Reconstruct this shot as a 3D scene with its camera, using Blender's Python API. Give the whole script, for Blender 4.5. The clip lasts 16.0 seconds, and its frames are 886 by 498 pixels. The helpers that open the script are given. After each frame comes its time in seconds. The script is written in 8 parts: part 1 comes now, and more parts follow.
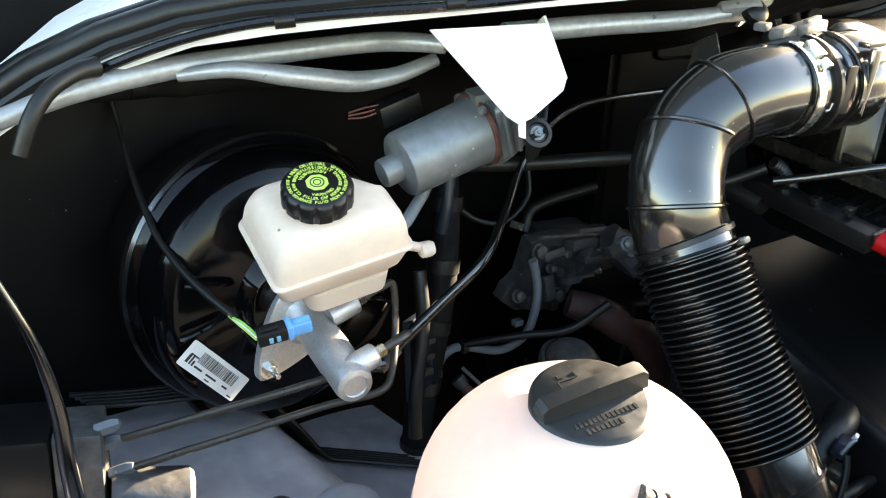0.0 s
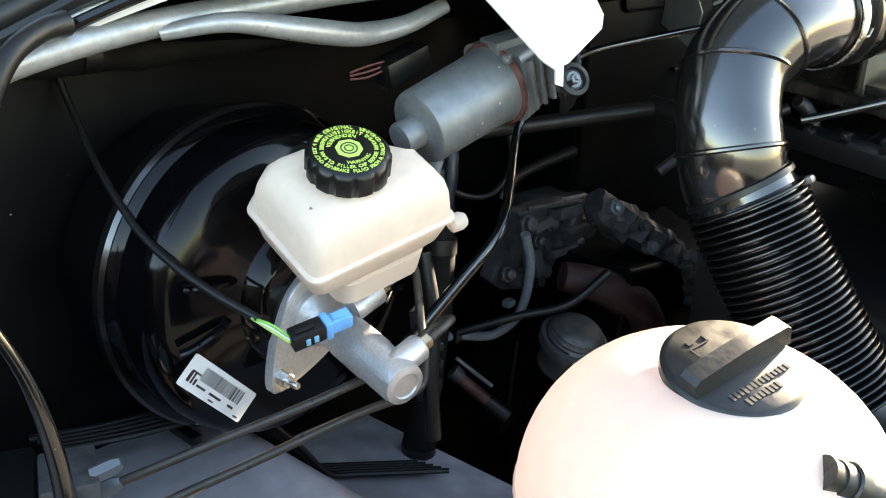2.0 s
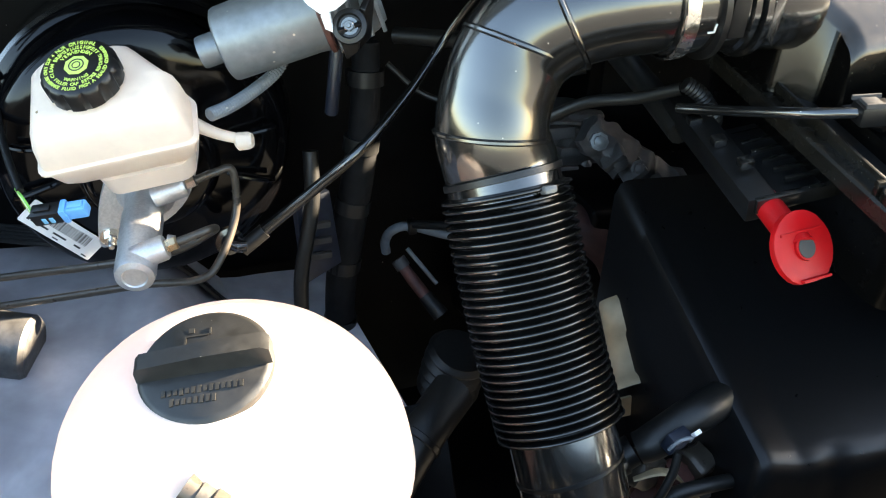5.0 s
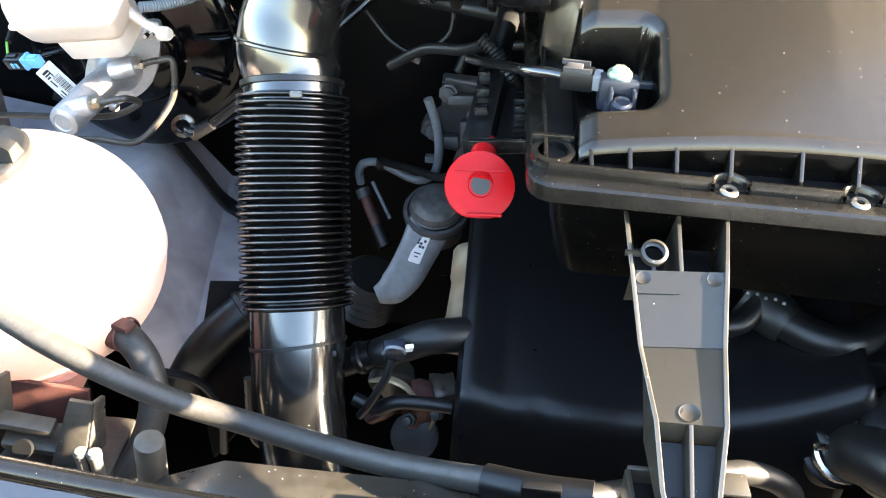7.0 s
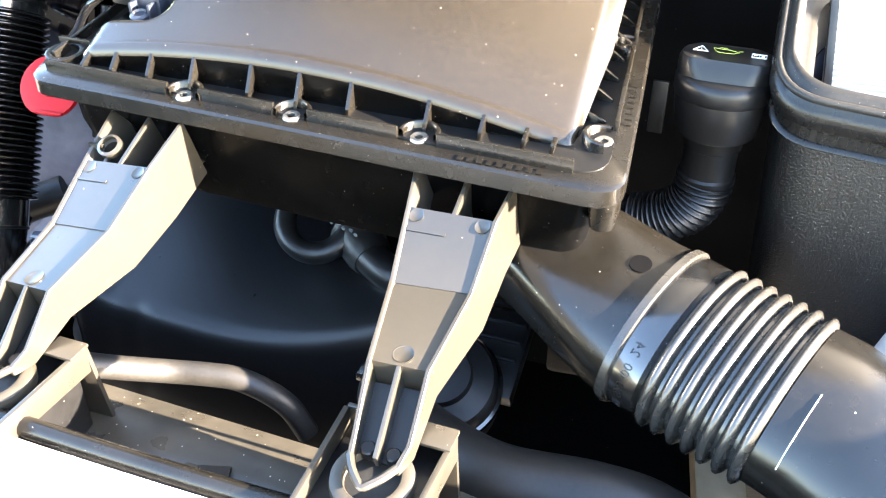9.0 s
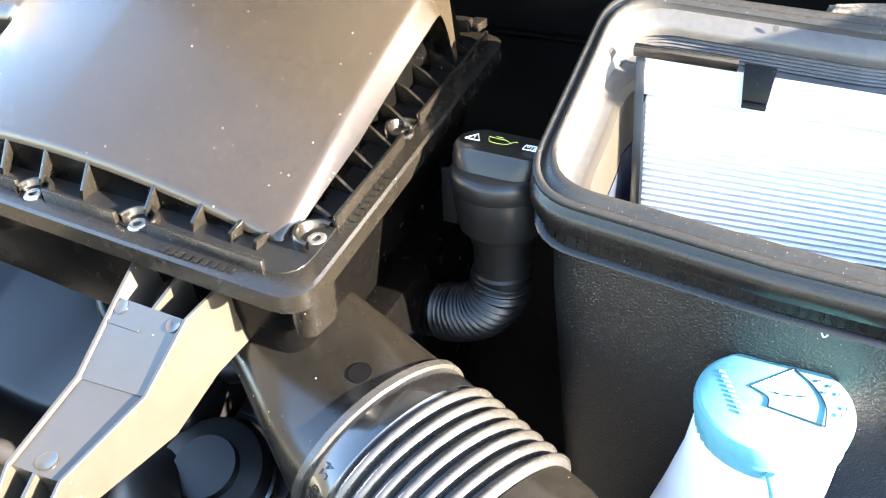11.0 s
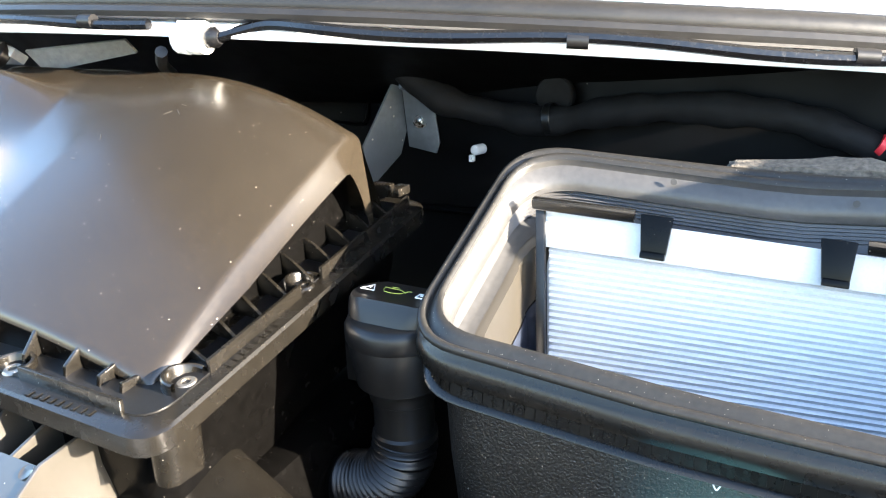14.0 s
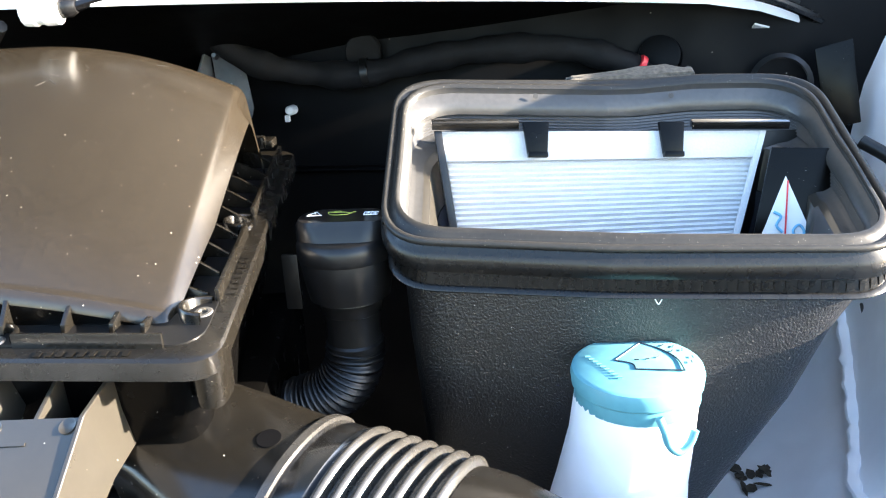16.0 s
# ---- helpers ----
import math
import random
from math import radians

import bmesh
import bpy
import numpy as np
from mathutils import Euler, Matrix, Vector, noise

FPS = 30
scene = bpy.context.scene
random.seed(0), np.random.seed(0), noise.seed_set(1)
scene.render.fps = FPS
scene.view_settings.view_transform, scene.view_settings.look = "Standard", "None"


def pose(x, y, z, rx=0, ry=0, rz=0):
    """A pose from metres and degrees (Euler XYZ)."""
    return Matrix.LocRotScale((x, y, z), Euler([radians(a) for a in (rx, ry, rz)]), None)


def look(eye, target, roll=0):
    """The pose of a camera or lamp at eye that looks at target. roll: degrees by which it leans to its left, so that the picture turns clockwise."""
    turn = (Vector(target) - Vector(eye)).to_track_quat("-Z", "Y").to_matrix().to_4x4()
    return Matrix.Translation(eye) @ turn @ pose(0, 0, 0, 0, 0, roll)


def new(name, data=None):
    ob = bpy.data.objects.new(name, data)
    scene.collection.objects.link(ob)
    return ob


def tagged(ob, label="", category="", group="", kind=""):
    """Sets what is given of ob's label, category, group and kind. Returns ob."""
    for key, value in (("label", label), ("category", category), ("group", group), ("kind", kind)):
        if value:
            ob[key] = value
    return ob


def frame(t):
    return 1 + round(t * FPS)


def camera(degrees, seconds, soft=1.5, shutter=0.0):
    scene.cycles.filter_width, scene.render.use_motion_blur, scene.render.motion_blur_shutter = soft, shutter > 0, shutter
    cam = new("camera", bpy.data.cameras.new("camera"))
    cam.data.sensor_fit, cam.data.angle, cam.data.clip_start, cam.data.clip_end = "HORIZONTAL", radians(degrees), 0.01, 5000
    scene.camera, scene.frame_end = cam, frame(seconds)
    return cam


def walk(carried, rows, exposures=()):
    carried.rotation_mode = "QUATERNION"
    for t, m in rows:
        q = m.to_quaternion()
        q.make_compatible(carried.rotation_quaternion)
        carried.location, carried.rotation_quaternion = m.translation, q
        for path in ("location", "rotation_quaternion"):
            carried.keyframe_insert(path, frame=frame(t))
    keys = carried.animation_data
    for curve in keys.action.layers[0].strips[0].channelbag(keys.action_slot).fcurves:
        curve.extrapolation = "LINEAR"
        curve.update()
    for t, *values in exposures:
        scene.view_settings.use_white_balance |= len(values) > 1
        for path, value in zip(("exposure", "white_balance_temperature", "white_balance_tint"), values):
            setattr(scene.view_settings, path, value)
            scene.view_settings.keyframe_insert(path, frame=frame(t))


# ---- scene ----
cam = camera(52.0, 16.0, 1.1)
PATH = [
    (0, (-0.6473, 0.3142, 1.2894), (-0.0591, 1.0377, 0.9280), 3.45),
    (0.5, (-0.6855, 0.4021, 1.2400), (-0.0146, 1.0574, 0.8929), 2.31),
    (1, (-0.6936, 0.4618, 1.2096), (0.0045, 1.0906, 0.8672), 1.53),
    (1.5, (-0.6998, 0.4949, 1.1754), (0.0027, 1.1262, 0.8468), 1.43),
    (2, (-0.6948, 0.4975, 1.2179), (0.0019, 1.1199, 0.8612), 1.49),
    (2.5, (-0.6717, 0.4886, 1.2909), (0.0130, 1.1168, 0.9213), 1.27),
    (3, (-0.5341, 0.4023, 1.3801), (0.1064, 1.0616, 0.9861), -0.03),
    (3.5, (-0.3825, 0.3600, 1.4190), (0.1666, 1.0717, 0.9808), 0.00),
    (4, (-0.2948, 0.3560, 1.4103), (0.1477, 1.0617, 0.8570), 1.36),
    (4.2, (-0.2790, 0.3485, 1.3967), (0.1348, 1.0587, 0.8270), 1.72),
    (6.3, (0.0599, 0.0203, 1.3528), (0.1510, 0.8433, 0.7922), 3.93),
    (6.5, (0.1084, 0.0203, 1.3671), (0.1838, 0.8370, 0.7950), 3.96),
    (7, (0.2806, 0.0085, 1.3684), (0.2468, 0.8284, 0.7969), 3.48),
    (7.5, (0.4281, -0.0470, 1.3426), (0.3094, 0.7719, 0.7811), 3.60),
    (8, (0.5585, -0.0619, 1.3327), (0.4096, 0.7561, 0.7771), 3.03),
    (8.5, (0.7402, -0.0016, 1.3465), (0.5323, 0.7892, 0.7707), 1.25),
    (9, (0.9102, 0.0571, 1.3368), (0.6274, 0.8288, 0.7672), 0.10),
    (9.5, (1.0142, 0.0928, 1.3269), (0.6815, 0.8460, 0.7595), -0.53),
    (9.7, (1.0383, 0.1155, 1.3278), (0.6984, 0.8590, 0.7518), -0.81),
    (11.8, (1.1929, 0.2808, 1.3607), (0.7341, 1.0173, 0.8635), -2.51),
    (12, (1.1991, 0.2857, 1.3651), (0.7333, 1.0253, 0.8793), -2.52),
    (12.5, (1.2119, 0.2952, 1.3657), (0.7147, 1.0707, 0.9766), -2.37),
    (13, (1.2157, 0.2885, 1.3388), (0.7122, 1.0848, 1.0033), -1.92),
    (13.5, (1.2330, 0.2849, 1.3003), (0.7262, 1.0872, 0.9850), -2.07),
    (14, (1.2420, 0.2875, 1.2831), (0.7513, 1.0998, 0.9678), -2.30),
    (14.5, (1.2442, 0.2710, 1.2595), (0.7870, 1.1063, 0.9542), -2.43),
    (15, (1.2131, 0.1903, 1.2528), (0.8549, 1.0729, 0.9485), -2.47),
    (15.5, (1.1566, 0.0977, 1.2559), (0.9044, 1.0150, 0.9478), -2.80),
    (16, (1.0451, 0.1009, 1.2570), (0.9440, 1.0398, 0.9278), -3.53),
]
EXPOSURES = [(0, 3.88, 7550, 9), (4, 4.0, 7400, 9), (6.5, 4.42, 6950, 10), (7.2, 4.80, 6850, 11), (8.2, 5.08, 6650, 12), (9.5, 5.12, 6500, 13), (12, 4.35, 6250, 11), (16, 4.02, 6150, 11)]
walk(cam, [(t, look(eye, target, roll)) for t, eye, target, roll in PATH], EXPOSURES)
# ---- daylight ----
world = bpy.data.worlds.new("sky")
world.use_nodes = True
scene.world = world
_n = world.node_tree.nodes
_sky = _n.new("ShaderNodeTexSky")
_sky.sky_type, _sky.sun_disc = "NISHITA", False
SUN_AZ, SUN_EL = radians(92), radians(16)  # compass-like: from +y towards +x
_sky.sun_elevation, _sky.sun_rotation = SUN_EL, SUN_AZ
_n["Background"].inputs["Strength"].default_value = 0.088
world.node_tree.links.new(_sky.outputs["Color"], _n["Background"].inputs["Color"])
_s = bpy.data.lights.new("sun", "SUN")
_s.energy, _s.angle, _s.color = 5.0, radians(0.53), (1.0, 0.86, 0.68)
sun = new("sun", _s)
_to = Vector((math.sin(SUN_AZ) * math.cos(SUN_EL), math.cos(SUN_AZ) * math.cos(SUN_EL), math.sin(SUN_EL)))
sun.matrix_world = look(_to * 30, (0, 0, 0))

# ---- materials ----


def mat(name, color, rough=0.5, metal=0.0, vary=0.25, grain=60.0, bump=0.15, dust=0.0, dust_color=(0.35, 0.31, 0.25),
        specks=0.0, speck_scale=160.0, coat=0.0, sss=0.0, sss_color=None, second=None, second_scale=6.0, rough_vary=0.15, trans=0.0, spec=0.5, through_glow=0.0):
    m = bpy.data.materials.new(name)
    m.use_nodes = True
    nt = m.node_tree
    N, L = nt.nodes, nt.links
    b = N["Principled BSDF"]
    tc = N.new("ShaderNodeTexCoord")
    co = tc.outputs["Object"]

    def noise_tex(scale, detail=5.0, dist=0.0):
        t = N.new("ShaderNodeTexNoise")
        t.inputs["Scale"].default_value, t.inputs["Detail"].default_value, t.inputs["Distortion"].default_value = scale, detail, dist
        L.new(co, t.inputs["Vector"])
        return t.outputs["Fac"]

    def ramp(src, lo, hi, a, c):
        r = N.new("ShaderNodeMapRange")
        r.inputs["From Min"].default_value, r.inputs["From Max"].default_value = lo, hi
        r.inputs["To Min"].default_value, r.inputs["To Max"].default_value = a, c
        L.new(src, r.inputs["Value"])
        return r.outputs["Result"]

    def mix(fac, a, c):
        x = N.new("ShaderNodeMix")
        x.data_type = "RGBA"
        for sock, val in ((x.inputs["Factor"], fac), (x.inputs["A"], a), (x.inputs["B"], c)):
            if isinstance(val, (float, int)):
                sock.default_value = val
            elif isinstance(val, (tuple, list)):
                sock.default_value = (*val[:3], 1)
            else:
                L.new(val, sock)
        return x.outputs["Result"]

    fine, broad = noise_tex(grain), noise_tex(second_scale, 4.0, 0.6)
    dark = tuple(v * (1 - vary) for v in color)
    light = tuple(min(1.0, v * (1 + vary)) for v in color)
    col = mix(ramp(fine, 0.3, 0.7, 0, 1), dark, light)
    if second:
        col = mix(ramp(broad, 0.42, 0.62, 0, 1), col, second)
    if dust:
        d2 = noise_tex(14.0, 8.0, 0.3)
        col = mix(ramp(d2, 0.35, 0.75, 0.15 * dust, dust), col, dust_color)
    if specks:
        v = N.new("ShaderNodeTexVoronoi")
        v.inputs["Scale"].default_value = speck_scale
        L.new(co, v.inputs["Vector"])
        near = ramp(v.outputs["Distance"], 0.10, 0.17, 1, 0)
        pick = N.new("ShaderNodeMath")
        pick.operation = "MULTIPLY"
        few = N.new("ShaderNodeSeparateColor")
        L.new(v.outputs["Color"], few.inputs["Color"])
        L.new(near, pick.inputs[0])
        L.new(ramp(few.outputs["Red"], 1 - specks, 1 - specks + 0.02, 0, 1), pick.inputs[1])
        col = mix(pick.outputs[0], col, (0.55, 0.5, 0.42))
    L.new(col, b.inputs["Base Color"])
    L.new(ramp(noise_tex(grain * 0.4, 6.0), 0.25, 0.75, max(0.02, rough - rough_vary), min(1.0, rough + rough_vary)), b.inputs["Roughness"])
    b.inputs["Metallic"].default_value = metal
    b.inputs["Specular IOR Level"].default_value = spec
    if coat:
        b.inputs["Coat Weight"].default_value, b.inputs["Coat Roughness"].default_value = coat, 0.08
    if sss:
        b.inputs["Subsurface Weight"].default_value = sss
        b.inputs["Subsurface Radius"].default_value = sss_color or (1, 0.6, 0.45)
        b.inputs["Subsurface Scale"].default_value = 0.04
    if trans:
        b.inputs["Transmission Weight"].default_value = trans
    if bump:
        bp = N.new("ShaderNodeBump")
        bp.inputs["Strength"].default_value, bp.inputs["Distance"].default_value = bump, 0.0012
        L.new(fine, bp.inputs["Height"])
        L.new(bp.outputs["Normal"], b.inputs["Normal"])
    if through_glow:
        tl = N.new("ShaderNodeBsdfTranslucent")
        L.new(col, tl.inputs["Color"])
        ms = N.new("ShaderNodeMixShader")
        ms.inputs["Fac"].default_value = through_glow
        L.new(b.outputs["BSDF"], ms.inputs[1])
        L.new(tl.outputs["BSDF"], ms.inputs[2])
        L.new(ms.outputs["Shader"], N["Material Output"].inputs["Surface"])
    return m


M = dict(
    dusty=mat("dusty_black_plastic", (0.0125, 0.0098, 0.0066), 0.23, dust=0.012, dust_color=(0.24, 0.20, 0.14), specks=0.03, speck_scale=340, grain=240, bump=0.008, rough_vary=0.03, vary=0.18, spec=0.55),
    plastic=mat("black_plastic", (0.004, 0.004, 0.0043), 0.36, dust=0.004, specks=0.006, speck_scale=300, grain=220, bump=0.02, rough_vary=0.03, spec=0.4),
    # also on the lid's recess and walls, where its near-black carries their shade
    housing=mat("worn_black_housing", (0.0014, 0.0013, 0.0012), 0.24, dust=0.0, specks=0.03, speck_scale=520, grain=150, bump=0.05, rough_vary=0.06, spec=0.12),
    rim=mat("worn_black_rim", (0.0030, 0.0027, 0.0022), 0.26, dust=0.015, dust_color=(0.3, 0.25, 0.18), specks=0.03, speck_scale=480, grain=200, bump=0.05, rough_vary=0.05, spec=0.5),
    tailrub=mat("part_shaded_hose_rubber", (0.013, 0.0125, 0.012), 0.45, dust=0.02, grain=320, bump=0.1, rough_vary=0.05),
    collarrub=mat("dusty_collar_rubber", (0.022, 0.019, 0.014), 0.5, vary=0.15, grain=120, bump=0.05, dust=0.1, dust_color=(0.1, 0.08, 0.055)),
    ductdust=mat("dusty_duct_plastic", (0.0044, 0.0039, 0.0031), 0.25, dust=0.012, dust_color=(0.24, 0.20, 0.14), specks=0.03, speck_scale=300, grain=200, bump=0.02, rough_vary=0.04, spec=0.6),
    conngrey=mat("grey_connector_plastic", (0.085, 0.085, 0.082), 0.4, vary=0.15, grain=120, bump=0.05),
    strut=mat("faded_black_plastic", (0.024, 0.0212, 0.0166), 0.30, dust=0.0, vary=0.07, specks=0.03, speck_scale=260, grain=160, bump=0.02, rough_vary=0.03, spec=0.8),
    gloss=mat("smooth_black_plastic", (0.005, 0.005, 0.005), 0.19, grain=120, bump=0.01, dust=0.008, specks=0.02, speck_scale=300, rough_vary=0.03, spec=1.0, coat=0.5),
    rubber=mat("black_rubber", (0.006, 0.006, 0.006), 0.42, dust=0.012, grain=260, bump=0.08, rough_vary=0.05, spec=0.4),
    hoserub=mat("grey_rubber_hose", (0.030, 0.0285, 0.026), 0.45, dust=0.04, grain=320, bump=0.12),
    sealrub=mat("black_seal_rubber", (0.0034, 0.0034, 0.0033), 0.28, dust=0.006, grain=300, bump=0.05, rough_vary=0.05, spec=0.35),
    dustrub=mat("dusty_rubber_edge", (0.011, 0.0108, 0.0103), 0.4, dust=0.02, dust_color=(0.3, 0.27, 0.21), specks=0.10, speck_scale=800, grain=300, bump=0.06, rough_vary=0.05, spec=0.3),
    # lighter copy of the seal rubber, with the sun on it mixed in
    innerrub=mat("sunlit_seal_rubber", (0.036, 0.0355, 0.035), 0.34, vary=0.15, grain=200, bump=0.02, rough_vary=0.05, spec=0.5),
    braid=mat("black_braided_sleeve", (0.0022, 0.0022, 0.0026), 0.20, vary=0.3, grain=500, bump=0.15, spec=0.45),
    blackpaint=mat("black_lacquer", (0.0018, 0.0018, 0.0022), 0.10, spec=0.26, grain=40, bump=0.03, specks=0.02, speck_scale=60, rough_vary=0.05),
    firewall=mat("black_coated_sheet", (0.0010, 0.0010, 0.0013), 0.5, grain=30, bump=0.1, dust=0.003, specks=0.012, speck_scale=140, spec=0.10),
    capgrey=mat("worn_grey_black_cap", (0.012, 0.0118, 0.0112), 0.4, vary=0.25, grain=160, bump=0.12, dust=0.03, dust_color=(0.12, 0.11, 0.10), specks=0.02, speck_scale=420),
    white=mat("white_body_paint", (0.80, 0.80, 0.79), 0.28, vary=0.02, coat=0.5, grain=20, bump=0.0),
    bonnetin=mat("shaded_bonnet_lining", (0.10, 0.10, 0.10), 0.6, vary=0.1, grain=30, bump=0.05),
    wing=mat("white_inner_wing_paint", (0.86, 0.87, 0.90), 0.42, vary=0.06, grain=18, bump=0.05, dust=0.05, dust_color=(0.4, 0.37, 0.33), second=(0.80, 0.80, 0.83)),
    greypan=mat("grey_primed_sheet", (0.46, 0.45, 0.48), 0.5, vary=0.12, grain=30, bump=0.08, dust=0.5, dust_color=(0.07, 0.065, 0.06), second=(0.30, 0.29, 0.32)),
    resv=mat("milky_polyethylene", (0.95, 0.83, 0.72), 0.4, vary=0.04, grain=90, bump=0.02, through_glow=0.45, second=(0.93, 0.80, 0.69), rough_vary=0.05),
    tank=mat("white_expansion_tank", (0.97, 0.87, 0.81), 0.36, vary=0.02, grain=60, bump=0.01, through_glow=0.62, rough_vary=0.05),
    pink=mat("pink_tinted_plastic", (0.95, 0.72, 0.70), 0.38, vary=0.06, grain=50, bump=0.02, through_glow=0.6),
    alu=mat("cast_aluminium", (0.62, 0.61, 0.60), 0.45, metal=0.75, vary=0.12, grain=380, bump=0.3, second=(0.5, 0.49, 0.48)),
    aludark=mat("dull_cast_aluminium", (0.13, 0.127, 0.125), 0.5, metal=0.6, vary=0.35, grain=70, bump=0.6, dust=0.35, dust_color=(0.05, 0.045, 0.04)),
    zinc=mat("zinc_coated_steel", (0.19, 0.205, 0.215), 0.42, metal=0.5, vary=0.14, grain=110, bump=0.12, specks=0.10, speck_scale=110, second=(0.145, 0.16, 0.17)),
    tubezinc=mat("galvanised_tube", (0.36, 0.37, 0.375), 0.4, metal=0.5, vary=0.12, grain=160, bump=0.2, specks=0.15, speck_scale=240),
    screw=mat("dull_screw_steel", (0.27, 0.25, 0.22), 0.38, metal=0.9, vary=0.15, grain=200, bump=0.1),
    steel=mat("bright_steel", (0.72, 0.70, 0.66), 0.25, metal=1.0, vary=0.06, grain=200, bump=0.05),
    brass=mat("yellowed_steel", (0.55, 0.42, 0.26), 0.35, metal=0.9, vary=0.15, grain=140, bump=0.1),
    bronze=mat("heat_tinted_sheet", (0.34, 0.26, 0.16), 0.5, metal=0.3, vary=0.25, grain=30, bump=0.15),
    rust=mat("brown_red_metal", (0.09, 0.035, 0.028), 0.6, metal=0.2, vary=0.4, grain=60, bump=0.3),
    brownpipe=mat("dark_coated_pipe", (0.06, 0.05, 0.04), 0.35, metal=0.3, vary=0.15, grain=100, bump=0.05),
    conduit=mat("grey_conduit", (0.15, 0.165, 0.18), 0.5, vary=0.12, grain=150, bump=0.1),
    loom=mat("black_cloth_loom", (0.0035, 0.0035, 0.0042), 0.75, vary=0.35, grain=90, bump=0.5, dust=0.012, spec=0.2),
    blue=mat("blue_plastic", (0.12, 0.36, 0.72), 0.4, vary=0.06, grain=120, bump=0.04),
    red=mat("red_plastic", (0.33, 0.0035, 0.0055), 0.40, vary=0.06, grain=100, bump=0.05, spec=0.2),
    cyan=mat("light_blue_plastic", (0.085, 0.245, 0.29), 0.42, vary=0.08, grain=120, bump=0.05, second=(0.095, 0.265, 0.31)),
    wash=mat("white_washer_neck", (0.80, 0.81, 0.82), 0.4, vary=0.03, grain=50, bump=0.03, sss=0.25, sss_color=(0.8, 0.8, 1)),
    label=mat("white_paper_label", (0.78, 0.76, 0.73), 0.55, vary=0.03, grain=90, bump=0.0),
    ink=mat("black_ink", (0.02, 0.02, 0.02), 0.6, bump=0.0),
    green=mat("yellow_green_print", (0.46, 0.62, 0.13), 0.5, vary=0.05, bump=0.0),
    yellow=mat("yellow_print", (0.34, 0.38, 0.06), 0.5, vary=0.05, bump=0.0),
    whiteprint=mat("white_print", (0.78, 0.78, 0.76), 0.5, vary=0.03, bump=0.0),
    redprint=mat("red_print", (0.66, 0.03, 0.04), 0.5, vary=0.05, bump=0.0),
    blueprint=mat("blue_print", (0.16, 0.42, 0.62), 0.5, vary=0.05, bump=0.0),
    bluegrey=mat("dark_blue_grey_plastic", (0.012, 0.016, 0.027), 0.4, grain=150, bump=0.06),
    filt=mat("white_filter_fleece", (0.52, 0.54, 0.56), 0.85, vary=0.05, grain=500, bump=0.2),
    wire=mat("green_yellow_wire", (0.2, 0.5, 0.08), 0.5, bump=0.0),
    redwire=mat("red_brown_wire", (0.10, 0.028, 0.02), 0.5, bump=0.0),
    holder=mat("dusty_holder_plastic", (0.055, 0.050, 0.042), 0.4, dust=0.25, dust_color=(0.25, 0.22, 0.17), vary=0.2, specks=0.04, speck_scale=260, grain=120, bump=0.06),
    pinkglow=mat("coolant_filled_plastic", (0.90, 0.16, 0.24), 0.35, vary=0.05, grain=50, bump=0.02, through_glow=0.6),
    bellgloss=mat("glossy_ribbed_plastic", (0.004, 0.004, 0.004), 0.15, grain=120, bump=0.01, rough_vary=0.03, spec=0.7),
    cover=mat("satin_black_cover", (0.0040, 0.0040, 0.0044), 0.30, vary=0.15, grain=160, bump=0.02, rough_vary=0.03, spec=0.28),
    darkrust=mat("dark_red_rust", (0.030, 0.010, 0.009), 0.65, vary=0.4, grain=70, bump=0.4),
    litter=mat("damp_leaf_litter", (0.035, 0.028, 0.018), 0.8, vary=0.5, grain=200, bump=0.3),
    beam=mat("dusty_dark_crossmember", (0.020, 0.018, 0.015), 0.34, dust=0.10, dust_color=(0.28, 0.24, 0.17), specks=0.12, speck_scale=240, grain=90, bump=0.08),
    felt=mat("dusty_foam", (0.07, 0.062, 0.05), 0.95, vary=0.5, grain=260, bump=0.9),
    asphalt=mat("asphalt", (0.055, 0.053, 0.05), 0.9, vary=0.35, grain=120, bump=0.4, second=(0.07, 0.066, 0.06)),
    mount=mat("grey_mount_arm", (0.20, 0.195, 0.19), 0.42, metal=0.5, vary=0.1, grain=120, bump=0.1),
    # blue of the reflected sky is put into this dark base colour
    lamp=mat("sky_tinted_gloss_panel", (0.014, 0.020, 0.033), 0.16, vary=0.05, spec=0.42, coat=0.05, grain=12, bump=0.0, rough_vary=0.04),
    grained=mat("grained_black_plastic", (0.004, 0.004, 0.004), 0.36, vary=0.4, grain=520, bump=0.9, rough_vary=0.08, specks=0.06, speck_scale=420, spec=0.75),
    bellow=mat("dusty_ribbed_rubber", (0.020, 0.019, 0.0172), 0.26, vary=0.15, grain=200, bump=0.03, rough_vary=0.04, spec=0.8),
    darksteel=mat("dark_coated_steel", (0.035, 0.035, 0.038), 0.45, vary=0.3, grain=50, bump=0.2, dust=0.1),
    casting=mat("grey_cast_metal", (0.07, 0.07, 0.073), 0.5, metal=0.4, vary=0.3, grain=60, bump=0.4, dust=0.3, dust_color=(0.08, 0.075, 0.07)),
)

# ---- building helpers ----
ORIGIN = {}


def thing(name, base, label, category, group="", kind=""):
    e = new(name)
    e.empty_display_size = 0.02
    e.location = base
    ORIGIN[e] = Vector(base)
    return tagged(e, label, category, group, kind)


def finish(name, bm, material, angle=38):
    me = bpy.data.meshes.new(name)
    bmesh.ops.recalc_face_normals(bm, faces=bm.faces)
    for f in bm.faces:
        f.smooth = True
    bm.to_mesh(me)
    bm.free()
    me.set_sharp_from_angle(angle=radians(angle))
    me.materials.append(M[material] if isinstance(material, str) else material)
    return me


